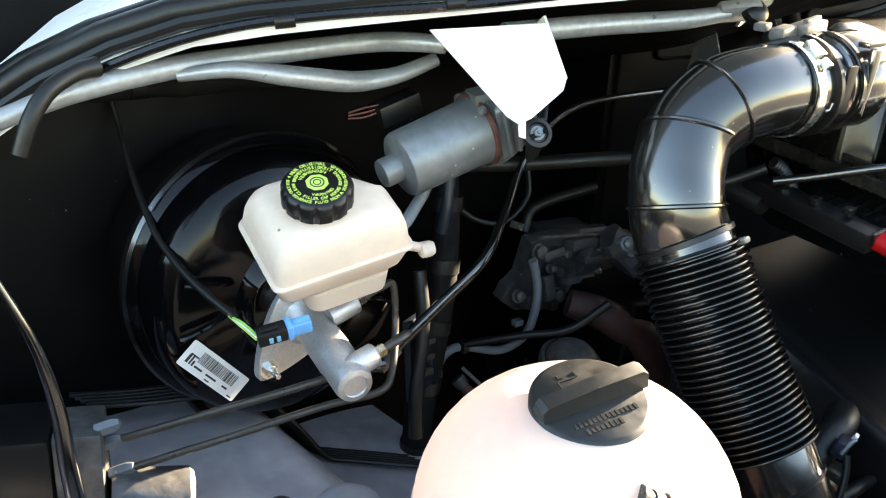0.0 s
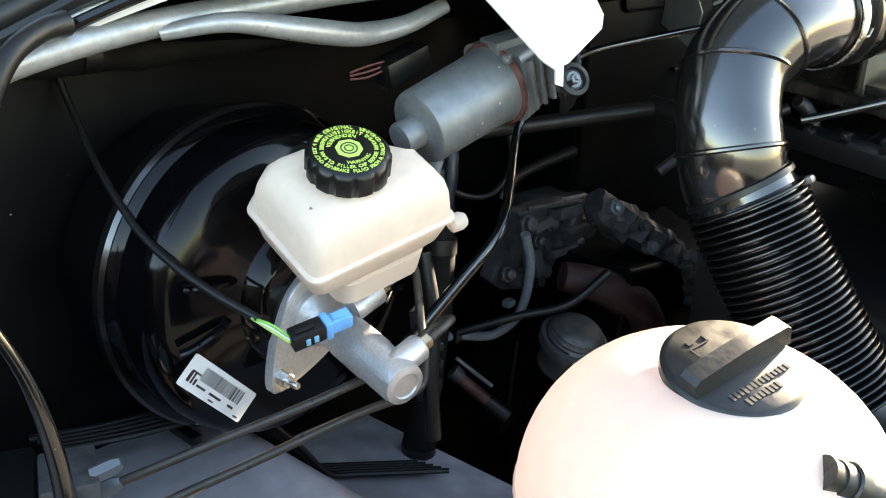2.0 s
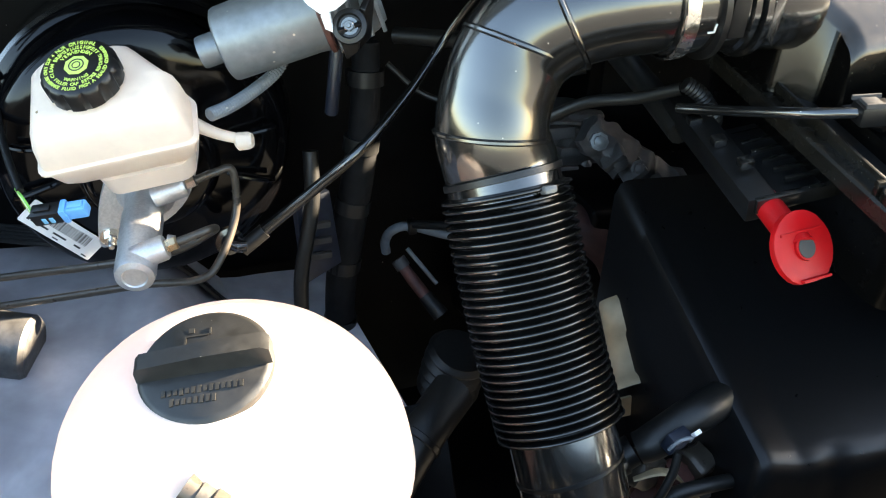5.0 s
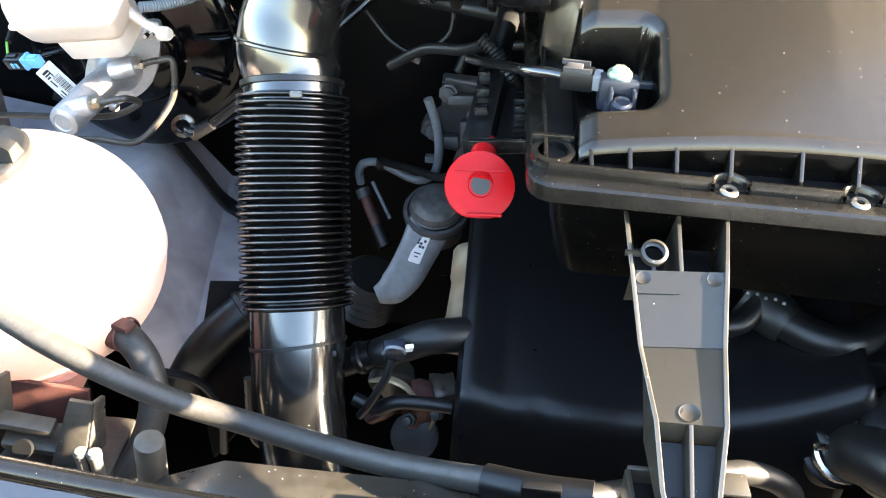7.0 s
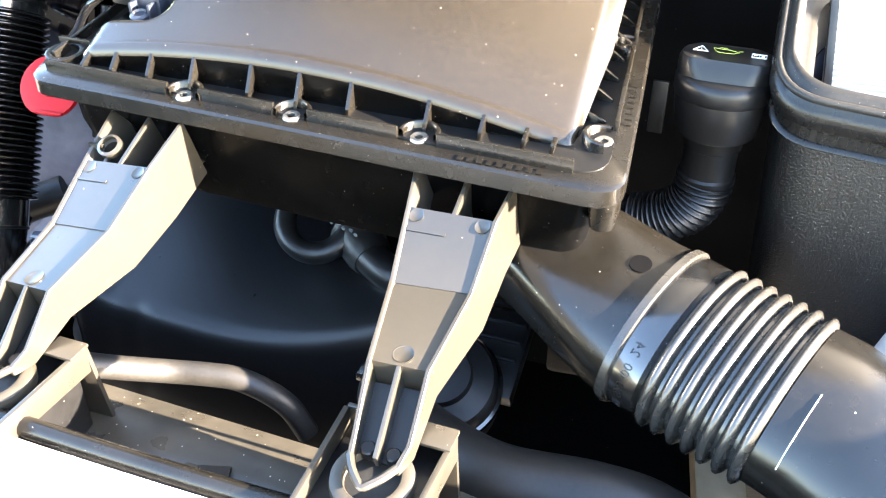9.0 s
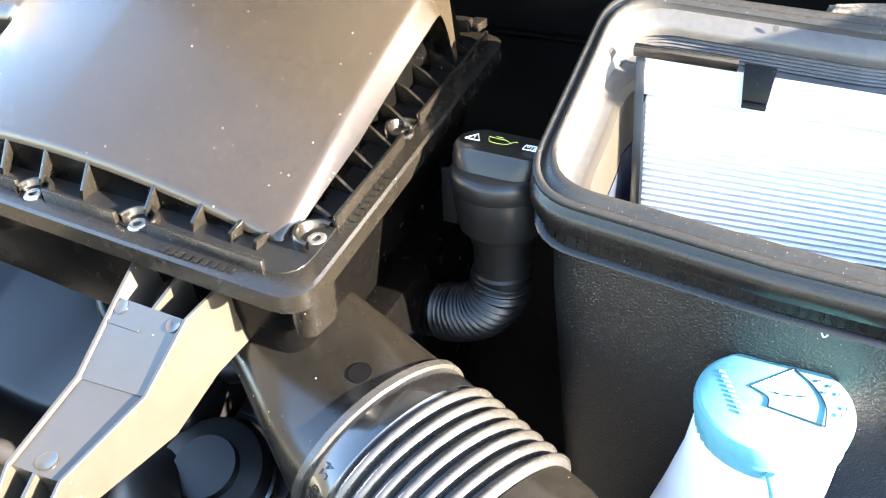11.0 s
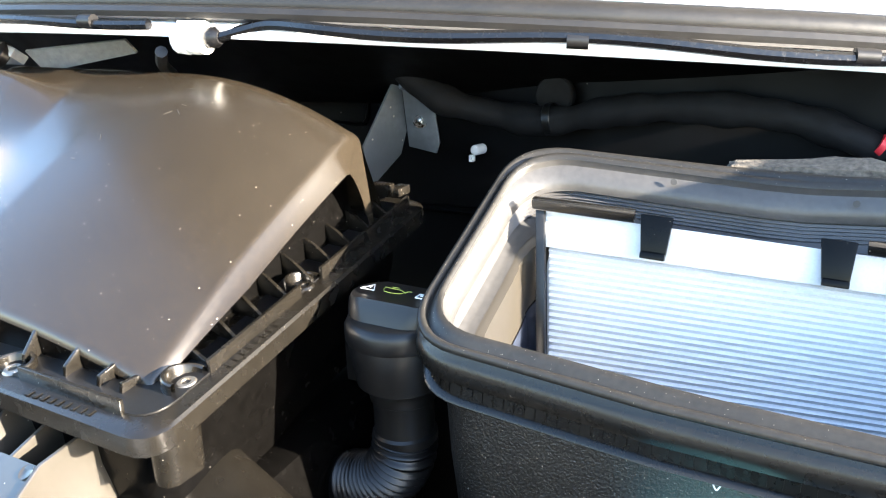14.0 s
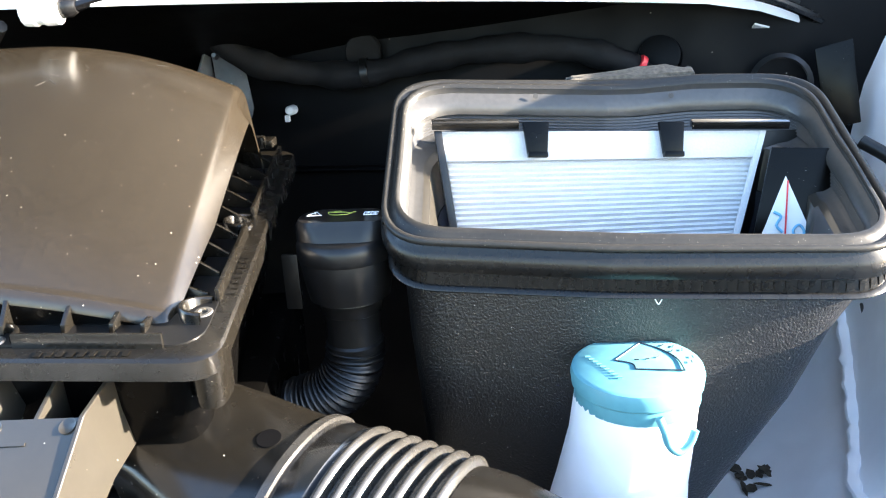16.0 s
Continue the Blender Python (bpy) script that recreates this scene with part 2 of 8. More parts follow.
def part(name, bm, material, parent, label="", angle=38):
    o = ORIGIN[parent]
    bmesh.ops.translate(bm, verts=bm.verts, vec=-o)
    ob = new(name, finish(name, bm, material, angle))
    ob.parent = parent
    ORIGIN[ob] = o
    return tagged(ob, label)


def solo(name, bm, material, label, category, group="", kind="", base=None, angle=38):
    vs = [v.co for v in bm.verts]
    if base is None:
        base = Vector((sum(v.x for v in vs) / len(vs), sum(v.y for v in vs) / len(vs), min(v.z for v in vs)))
    base = Vector(base)
    bmesh.ops.translate(bm, verts=bm.verts, vec=-base)
    ob = new(name, finish(name, bm, material, angle))
    ob.location = base
    ORIGIN[ob] = base
    return tagged(ob, label, category, group, kind)


def V(*a):
    return Vector(a[0]) if len(a) == 1 else Vector(a)


def basis(axis, hint=(0, 0, 1)):
    """Two unit vectors square to axis; the second lies near hint."""
    a = Vector(axis).normalized()
    h = Vector(hint)
    if abs(a.dot(h.normalized())) > 0.98:
        h = Vector((1, 0, 0))
    u = h.cross(a).normalized()
    return u, a.cross(u)


def smooth_path(pts, per=8):
    pts = [Vector(p) for p in pts]
    if len(pts) < 3:
        return [pts[0].lerp(pts[-1], i / per) for i in range(per + 1)]
    ext = [pts[0] * 2 - pts[1], *pts, pts[-1] * 2 - pts[-2]]
    out = []
    for i in range(1, len(ext) - 2):
        a, b, c, d = ext[i - 1 : i + 3]
        for k in range(per):
            t = k / per
            out.append(0.5 * (2 * b + (c - a) * t + (2 * a - 5 * b + 4 * c - d) * t * t + (3 * b - a - 3 * c + d) * t ** 3))
    return out + [pts[-1]]


def loft(rings, bm=None, cap=True, closed=True):
    bm = bm or bmesh.new()
    rows = [[bm.verts.new(p) for p in r] for r in rings]
    n = len(rows[0])
    for a, b in zip(rows, rows[1:]):
        for i in range(n if closed else n - 1):
            j = (i + 1) % n
            bm.faces.new((a[i], a[j], b[j], b[i]))
    if cap and closed:
        bm.faces.new(rows[0][::-1])
        bm.faces.new(rows[-1])
    return bm


def tube(pts, r, seg=14, per=8, bm=None, wave=None, cap=True, flat=1.0, hint=(0, 0, 1), raw=False):
    """A swept tube. r: one radius or one for each point. wave(s): added radius at s metres along it."""
    path = [Vector(p) for p in pts] if raw else smooth_path(pts, per)
    n = len(path)
    if isinstance(r, (int, float)):
        rad = [r] * n
    else:
        rad = [float(v) for v in np.interp(np.linspace(0, len(r) - 1, n), range(len(r)), r)]
    tang = [(path[min(i + 1, n - 1)] - path[max(i - 1, 0)]).normalized() for i in range(n)]
    u, w = basis(tang[0], hint)
    rings, s = [], 0.0
    for i in range(n):
        if i:
            s += (path[i] - path[i - 1]).length
            u = (u - tang[i] * u.dot(tang[i])).normalized()
        w = tang[i].cross(u)
        rr = rad[i] + (wave(s) if wave else 0)
        rings.append([path[i] + rr * (math.cos(a) * u + flat * math.sin(a) * w) for a in (2 * math.pi * k / seg for k in range(seg))])
    return loft(rings, bm, cap)


def corrugated(a_pts, r, depth, pitch, seg=28, steps=6, sharp=1.0):
    path = smooth_path(a_pts, 40)
    length = sum((p - q).length for p, q in zip(path, path[1:]))
    n = max(2, int(length / pitch)) * steps
    acc, out, j, done = [0.0], [], 0, 0.0
    for p, q in zip(path, path[1:]):
        acc.append(acc[-1] + (q - p).length)
    for i in range(n + 1):
        s = acc[-1] * i / n
        while j < len(acc) - 2 and acc[j + 1] < s:
            j += 1
        t = (s - acc[j]) / max(1e-9, acc[j + 1] - acc[j])
        out.append(path[j].lerp(path[j + 1], t))
    p2 = acc[-1] / max(2, int(length / pitch))

    def wave(s):
        c = math.cos(2 * math.pi * s / p2)
        return -depth * (0.5 + 0.5 * c) ** sharp

    return tube(out, r, seg, raw=True, wave=wave)


def lathe(profile, base, axis=(0, 0, 1), seg=32, bm=None, cap=True, hint=(0, 1, 0), wobble=None):
    """profile: rows of (radius, height along axis)."""
    base, axis = Vector(base), Vector(axis).normalized()
    u, w = basis(axis, hint)
    rings = []
    for r, h in profile:
        r = max(r, 1e-5)
        rings.append([base + axis * h + (r + (wobble(a, h) if wobble else 0)) * (math.cos(a) * u + math.sin(a) * w) for a in (2 * math.pi * k / seg for k in range(seg))])
    return loft(rings, bm, cap)


def box(center, size, rot=None, bevel=0.0, bm=None, segments=2):
    own = bmesh.new()
    bmesh.ops.create_cube(own, size=1.0)
    bmesh.ops.scale(own, vec=size, verts=own.verts)
    if bevel:
        bmesh.ops.bevel(own, geom=own.edges[:], offset=bevel, segments=segments, profile=0.6, affect="EDGES")
    m = Matrix.Translation(center)
    if rot is not None:
        m = m @ rot.to_4x4()
    bmesh.ops.transform(own, matrix=m, verts=own.verts)
    if bm is None:
        return own
    merge(bm, own)
    return bm


def merge(bm, other):
    me = bpy.data.meshes.new("tmp")
    other.to_mesh(me)
    other.free()
    bm.from_mesh(me)
    bpy.data.meshes.remove(me)
    return bm


def axes(x, y=None, z=None):
    """A rotation whose columns are the given axes, made square."""
    x = Vector(x).normalized()
    if z is not None:
        z = Vector(z)
        z = (z - x * z.dot(x)).normalized()
        return Matrix((x, z.cross(x), z)).transposed()
    y = Vector(y)
    y = (y - x * y.dot(x)).normalized()
    return Matrix((x, y, x.cross(y))).transposed()


def slab(outline, thick, bevel=0.0, bm=None):
    """A flat plate from a 3D outline, thick metres along its normal, both ways."""
    own = bmesh.new()
    pts = [Vector(p) for p in outline]
    n = sum(((pts[i] - pts[0]).cross(pts[i + 1] - pts[0]) for i in range(1, len(pts) - 1)), Vector()).normalized()
    a = [own.verts.new(p + n * thick / 2) for p in pts]
    b = [own.verts.new(p - n * thick / 2) for p in pts]
    own.faces.new(a)
    own.faces.new(b[::-1])
    for i in range(len(pts)):
        j = (i + 1) % len(pts)
        own.faces.new((a[j], a[i], b[i], b[j]))
    if bevel:
        bmesh.ops.bevel(own, geom=own.edges[:], offset=bevel, segments=2, profile=0.6, affect="EDGES")
    if bm is None:
        return own
    return merge(bm, own)


def rounded(w, d, r, n=5):
    """A rounded rectangle's outline, centred on 0."""
    out = []
    for cx, cy, a0 in ((w / 2 - r, d / 2 - r, 0), (-w / 2 + r, d / 2 - r, 90), (-w / 2 + r, -d / 2 + r, 180), (w / 2 - r, -d / 2 + r, 270)):
        for k in range(n + 1):
            a = radians(a0 + 90 * k / n)
            out.append((cx + r * math.cos(a), cy + r * math.sin(a)))
    return out


def grid_surface(fn, nu, nv, thick=0.0, down=(0, 0, -1)):
    """A sheet from fn(u, v), with a thickness along down."""
    bm = bmesh.new()
    g = [[bm.verts.new(fn(i / nu, j / nv)) for j in range(nv + 1)] for i in range(nu + 1)]
    for i in range(nu):
        for j in range(nv):
            bm.faces.new((g[i][j], g[i + 1][j], g[i + 1][j + 1], g[i][j + 1]))
    if thick:
        off = Vector(down) * thick
        h = [[bm.verts.new(v.co + off) for v in row] for row in g]
        for i in range(nu):
            for j in range(nv):
                bm.faces.new((h[i][j + 1], h[i + 1][j + 1], h[i + 1][j], h[i][j]))
        for i in range(nu):
            bm.faces.new((g[i][0], h[i][0], h[i + 1][0], g[i + 1][0]))
            bm.faces.new((g[i + 1][nv], h[i + 1][nv], h[i][nv], g[i][nv]))
        for j in range(nv):
            bm.faces.new((g[0][j + 1], h[0][j + 1], h[0][j], g[0][j]))
            bm.faces.new((g[nu][j], h[nu][j], h[nu][j + 1], g[nu][j + 1]))
    return bm


def bolt(parent, at, axis, r=0.007, length=0.014, material="steel", name="bolt", washer=True, label=""):
    prof = [(0, -0.004), (r * 0.55, -0.004), (r * 0.55, 0)]
    bm = lathe([(r * 1.5, -0.002), (r * 1.5, 0.0008)], at, axis, 20) if washer else bmesh.new()
    lathe([(r, 0.0005), (r, r * 0.9), (r * 0.85, r * 1.05)], at, axis, 6, bm)
    lathe([(r * 0.45, r), (r * 0.45, length), (r * 0.35, length + 0.001)], at, axis, 10, bm)
    return part(name, bm, material, parent, label)


def letters(text, size, at, right, up, bm=None, depth=0.0004, spread=1.0):
    """Writing as thin solid letters, centred at a place, along right."""
    bm = bm or bmesh.new()
    cu = bpy.data.curves.new("t", "FONT")
    cu.body, cu.size, cu.align_x, cu.align_y, cu.extrude, cu.space_character = text, size, "CENTER", "CENTER", depth, spread
    cu.resolution_u = 2
    ob = bpy.data.objects.new("t", cu)
    scene.collection.objects.link(ob)
    me = bpy.data.meshes.new_from_object(ob.evaluated_get(bpy.context.evaluated_depsgraph_get()))
    bpy.data.objects.remove(ob)
    bpy.data.curves.remove(cu)
    me.transform(Matrix.Translation(at) @ axes(right, up).to_4x4())
    bm.from_mesh(me)
    bpy.data.meshes.remove(me)
    return bm


def ring_letters(text, size, center, normal, right, radius, start, end, bm, inward=False):
    """Letters set round a circle, from start to end degrees, clockwise as seen from above; inward: their feet outside."""
    normal, right = Vector(normal).normalized(), Vector(right).normalized()
    ahead = normal.cross(right)
    for k, ch in enumerate(text):
        if ch == " ":
            continue
        a = radians(start + (end - start) * (k / max(1, len(text) - 1)))
        out = right * math.cos(a) + ahead * math.sin(a)
        turn = 1 if not inward else -1
        letters(ch, size, Vector(center) + out * radius, normal.cross(out) * -turn, out * turn, bm)
    return bm


def bars(rows, center, right, up, bm=None, h=0.0003):
    """Plain bars: rows of (x, y, width, height) on a label's plane."""
    bm = bm or bmesh.new()
    rot = axes(right, up)
    n = rot @ Vector((0, 0, 1))
    for x, y, w, d in rows:
        box(Vector(center) + rot @ Vector((x, y, 0)) + n * h / 2, (w, d, h), rot, 0, bm)
    return bm


def flat_label(parent, name, center, right, up, w, h, material="label", label="", r=0.002):
    rot = axes(right, up)
    ring = [Vector(center) + rot @ Vector((x, y, 0)) for x, y in rounded(w, h, r, 3)]
    return part(name, slab(ring, 0.0008), material, parent, label)

def fillet(pts, r, n=5):
    """A polygon with its corners rounded to radius r, and points along its sides."""
    pts = [Vector(p) for p in pts]
    out = []
    for i, p in enumerate(pts):
        a, c = (pts[i - 1] - p).normalized(), (pts[(i + 1) % len(pts)] - p).normalized()
        cut = min(r / math.tan(a.angle(c) / 2), 0.4 * min((pts[i - 1] - p).length, (pts[(i + 1) % len(pts)] - p).length))
        s0, s1 = p + a * cut, p + c * cut
        out += [s0.lerp(p, k / n).lerp(p.lerp(s1, k / n), k / n) for k in range(n + 1)]
        nxt = pts[(i + 1) % len(pts)]
        out += [s1.lerp(nxt, f) for f in (0.25, 0.5, 0.75)] if (nxt - p).length > 0.2 else []
    return out


def oval(c, u, w, a, b, n=40, square=1.0):
    """A ring of half-widths a along u and b along w; square under 1 flattens its sides."""
    out = []
    for k in range(n):
        t = 2 * math.pi * k / n
        x, y = math.cos(t), math.sin(t)
        out.append(Vector(c) + u * a * math.copysign(abs(x) ** square, x) + w * b * math.copysign(abs(y) ** square, y))
    return out


# ---- the setting: ground, bulkhead, cowl, wings, crossmember ----
solo("ground", box((0.4, 0.6, -0.05), (400, 400, 0.1)), "asphalt", "grey asphalt ground under the open engine bay", "ground", kind="structure")
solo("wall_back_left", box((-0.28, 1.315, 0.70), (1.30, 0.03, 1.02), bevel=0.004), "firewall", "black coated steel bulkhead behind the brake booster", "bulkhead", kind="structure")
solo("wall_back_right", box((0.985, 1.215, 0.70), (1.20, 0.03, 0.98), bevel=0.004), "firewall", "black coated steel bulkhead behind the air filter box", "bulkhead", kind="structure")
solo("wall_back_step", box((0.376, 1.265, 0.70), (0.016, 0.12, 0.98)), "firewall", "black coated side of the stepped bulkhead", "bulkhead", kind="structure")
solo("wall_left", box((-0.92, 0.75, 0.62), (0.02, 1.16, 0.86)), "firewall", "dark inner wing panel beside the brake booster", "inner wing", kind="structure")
# Unseen wall, added to block low sun that came in under the wing
solo("wall_right_low", box((1.16, 0.90, 0.46), (0.02, 0.80, 0.34)), "firewall", "unseen low side wall added to keep the sun off the bay floor", "side wall", kind="structure")
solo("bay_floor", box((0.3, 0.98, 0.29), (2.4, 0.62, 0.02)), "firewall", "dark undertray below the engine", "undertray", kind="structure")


def yc(x):
    return 0.878 + (0.42 if x < 0.42 else 0.36) * (x - 0.42) ** 2


def zc(x):
    d = max(0, -0.27 - x)
    return 1.232 - (0.13 if x < 0.4 else 0.07) * (x - 0.4) ** 2 - (1.75 * d * d if d < 0.3 else 0.1575 + 1.05 * (d - 0.3)) - max(0, x - 1.22) ** 2


def along(dy, dz, x0, x1, n=24, ripple=0.0):
    out = []
    for i in range(n + 1):
        x = x0 + (x1 - x0) * i / n
        out.append((x, yc(x) + dy, zc(x) + dz + ripple * math.sin(x * 21)))
    return out


def reach(x):
    """How far back the painted part of the cowl goes before the scuttle begins."""
    return 0.155 + 0.045 * min(1, max(0, (0.25 - x) / 0.25)) + 0.13 * min(1, max(0, (x - 0.35) / 0.5))


def rise(x, dz):
    """The cowl climbs less on the driver's side."""
    return dz if dz < 0.004 else 0.004 + (dz - 0.004) * (0.42 + 0.58 * min(1, max(0, (x - 0.2) / 0.6)))


def strip(rows, x0, x1, n=40):
    """A bent sheet along the cowl: rows of (dy, dz)."""
    def fn(u, v):
        x = x0 + (x1 - x0) * u
        k = v * (len(rows) - 1)
        i = min(int(k), len(rows) - 2)
        t = k - i
        dy = rows[i][0] * (1 - t) + rows[i + 1][0] * t
        dy += (reach(x) - 0.26) * min(1, max(0, (dy - 0.112) / 0.148))
        return (x, yc(x) + dy, zc(x) + rise(x, rows[i][1] * (1 - t) + rows[i + 1][1] * t))
    return grid_surface(fn, n, len(rows) - 1, 0.0025, (0, 0.4, -0.9))


cowl = thing("cowl_panel", (0.4, 1.0, 1.2), "white painted cowl panel below the windscreen", "cowl panel", kind="structure")
part("lip", strip([(0.008, -0.013), (0.010, -0.006), (0.016, -0.003), (0.03, 0.0), (0.1, 0.004), (0.112, 0.02), (0.16, 0.03), (0.26, 0.048)], -0.95, 1.62), "white", cowl)
part("scuttle_edge", tube([(x, yc(x) + reach(x) + 0.002, zc(x) + rise(x, 0.052) + 0.003) for x in np.linspace(-0.6, 1.5, 40)], 0.006, 8, 2), "rubber", cowl, "black rubber edge of the scuttle")
part("scuttle", strip([(0.262, 0.05), (0.30, 0.056), (0.31, 0.07), (0.45, 0.09), (0.75, 0.3)], -1.0, 1.66), "gloss", cowl, "black plastic scuttle below the windscreen")
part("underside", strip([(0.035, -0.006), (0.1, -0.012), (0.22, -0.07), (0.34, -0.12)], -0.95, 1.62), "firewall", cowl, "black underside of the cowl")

seal = thing("hood_seal", (0.4, 0.95, 1.24), "black ribbed rubber bonnet seal along the cowl", "seal", kind="structure")
part("bulb", tube(along(0.038, 0.013, -0.95, 1.6), 0.017, 12, 2, flat=0.8), "rubber", seal)
part("foot", tube(along(0.068, 0.012, -0.95, 1.6), 0.0125, 10, 2), "rubber", seal)
part("rib", tube(along(0.017, 0.006, -0.95, 1.6), 0.007, 8, 2), "rubber", seal)

loom = thing("cowl_cable", (0.3, 0.9, 1.2), "thin black braided cable clipped along the cowl lip", "cable")
part("cable", tube(along(0.000, -0.003, -0.52, 0.575, 22, 0.002), 0.0048, 8, 3), "braid", loom)
part("cable", tube([(0.640, 0.906, 1.213), (0.665, 0.913, 1.219), (0.695, 0.917, 1.224)] + along(-0.004, -0.002, 0.75, 1.5, 20, 0.003), 0.0055, 8, 3), "braid", loom)
for x in (-0.24, -0.1, 0.073, 0.3, 0.50, 0.958, 1.16):
    d = Vector((0.02, yc(x + 0.01) - yc(x - 0.01), zc(x + 0.01) - zc(x - 0.01)))
    c = Vector((x, yc(x) + (0.0 if x < 0.7 else -0.004), zc(x) + (-0.002 if x < 0.7 else -0.002)))
    part("clip", tube([c - d * 0.4, c + d * 0.4], 0.0068, 10, 2), "plastic", loom)
conn = thing("cable_connector", (0.61, 0.9, 1.2), "white plastic cable connector hanging at the cowl lip", "connector")
cdir = Vector((1, 0.06, 0.02))
part("sleeve", lathe([(0.009, -0.020), (0.0145, -0.018), (0.0155, -0.008), (0.0138, -0.006), (0.0138, 0.0), (0.0155, 0.001), (0.0152, 0.013), (0.011, 0.016)], (0.614, 0.904, 1.213), cdir, 14), "whiteprint", conn)
for k in range(3):
    a = radians(70 + 70 * k)
    part("rib", box(Vector((0.612, 0.904, 1.213)) + Vector((0, -math.cos(a), math.sin(a))) * 0.0152, (0.026, 0.003, 0.003), None, 0.0008), "whiteprint", conn)
part("plug", lathe([(0.008, 0.013), (0.0095, 0.015), (0.0095, 0.025), (0.006, 0.030)], (0.614, 0.904, 1.213), cdir, 12), "plastic", conn)
part("stub", tube([(0.572, 0.9, 1.2), (0.55, 0.92, 1.185), (0.53, 0.95, 1.17)], 0.006, 8), "rubber", conn)

# right inner wing
wing = thing("inner_wing", (1.45, 0.9, 0.6), "white painted inner wing panel with a dusty seam", "inner wing", kind="structure")


def wing_fn(u, v):
    y = 0.35 + 0.95 * u
    prof = [(1.08, 0.60), (1.20, 0.635), (1.31, 0.675), (1.375, 0.735), (1.405, 0.83), (1.42, 0.95), (1.435, 1.06), (1.46, 1.13), (1.50, 1.20), (1.54, 1.27)]
    k = v * (len(prof) - 1)
    i = min(int(k), len(prof) - 2)
    t = k - i
    x = prof[i][0] * (1 - t) + prof[i + 1][0] * t
    z = prof[i][1] * (1 - t) + prof[i + 1][1] * t
    # Top height is shaped to throw shade on the filter and radiator hose
    top = float(np.interp(y, (0.60, 0.66, 0.78, 0.82, 0.87), (1.02, 0.95, 0.985, 1.08, 1.235)))
    return (x - 0.05 * max(0, u - 0.75), y, min(z + 0.02 * math.sin(u * 6) * (1 - v), top + 0.05 * (x - 1.42)))


part("panel", grid_surface(wing_fn, 24, 28, 0.004, (0.8, 0, -0.6)), "wing", wing)
seam = [Vector(wing_fn((y - 0.35) / 0.95, 0.30 + 0.67 * (y - 0.909) if y > 0.909 else 0.30)) + Vector((-0.003, 0, 0.003)) for y in np.linspace(0.70, 1.25, 26)]
part("seam", tube(seam, 0.007, 8, 3, flat=0.5, wave=lambda t: 0.0016 * math.sin(t * 190) + 0.0012 * math.sin(t * 411)), "wing", wing, "lumpy painted sealant seam")
part("hole", lathe([(0.006, 0), (0.006, 0.002)], (1.4075, 1.073, 0.833), (-1, 0, 0.12), 14), "ink", wing)
part("crease", tube([Vector(wing_fn(0.842, v)) + Vector((-0.001, 0, 0.001)) for v in np.linspace(0.17, 0.31, 8)], 0.0022, 8, 2, flat=0.5), "wing", wing, "pressed crease across the panel")
part("scuff", tube([Vector(wing_fn(0.885 + 0.012 * math.sin(a), 0.262 + 0.020 * math.cos(a))) + Vector((-0.001, 0, 0.001)) for a in np.linspace(-0.6, 1.9, 9)], 0.0011, 6, 2), "ink", wing, "dark curved scuff")
part("ledge", strip([(0.03, -0.03), (0.10, -0.06), (0.14, -0.14)], 1.3, 1.62, 10), "white", wing)

rl = random.Random(17)
lit = thing("leaf_litter", tuple(wing_fn(0.70, 0.19)), "small heap of dark damp leaf litter on the inner wing", "litter")
for k in range(14):
    p = Vector(wing_fn(0.70 + rl.uniform(-0.028, 0.028), 0.19 + rl.uniform(-0.016, 0.022))) + Vector((0, 0, 0.002 + 0.003 * rl.random()))
    ang = rl.uniform(0, 3.1)
    a, b = Vector((math.cos(ang), math.sin(ang), rl.uniform(-0.2, 0.4))) * rl.uniform(0.006, 0.013), Vector((-math.sin(ang), math.cos(ang), rl.uniform(-0.3, 0.3))) * rl.uniform(0.003, 0.006)
    part("leaf", slab([p - a, p - a * 0.3 + b, p + a * 0.5 + b * 0.8, p + a, p + a * 0.4 - b, p - a * 0.4 - b * 0.9], 0.0008), "litter", lit)

# raised bonnet, hinged at the cowl and leaning forward over the bay
bonnet = thing("bonnet", (0.4, 1.0, 1.3), "raised white painted bonnet hinged at the cowl", "bonnet", kind="structure")


def bonnet_fn(u, v):
    x = -0.72 + 2.2 * u
    side = abs(2 * u - 1)
    s = v * (0.80 - 0.10 * side ** 2)
    return (x, yc(max(x, -0.5)) + 0.16 - s * 0.36, 1.32 + s * 0.93 - 0.05 * side ** 2)


# Out of view, blocks overhead sky; the lining's grey has its shade mixed in
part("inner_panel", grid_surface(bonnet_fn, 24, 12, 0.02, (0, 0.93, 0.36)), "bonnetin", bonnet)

# left chassis rail
rail = thing("chassis_leg", (-0.3, 1.1, 0.62), "grey primed chassis leg panel with stains", "panel", kind="structure")


def rail_fn(u, v):
    x = -0.72 + 0.74 * u
    y = 0.86 + 0.44 * v
    edge = 0.012 * math.sin(9 * u) * v
    return (x + 0.06 * (1 - v) * u, y - 0.02 * u * v, 0.665 + 0.03 * v + edge - 0.05 * max(0, 0.12 - v) / 0.12 - min(0.118, 1.3 * max(0, x + 0.215)))


part("panel", grid_surface(rail_fn, 30, 18, 0.004), "greypan", rail)
part("hole", lathe([(0.013, 0), (0.013, 0.0015)], (-0.263, 1.035, 0.676), (0, 0, 1), 18), "ink", rail)
part("dimple", lathe([(0.035, 0.0), (0.03, 0.004), (0.02, 0.0045)], (-0.20, 1.0, 0.674), (0, 0, 1), 24), "greypan", rail)
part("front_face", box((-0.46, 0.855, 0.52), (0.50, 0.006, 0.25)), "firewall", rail)

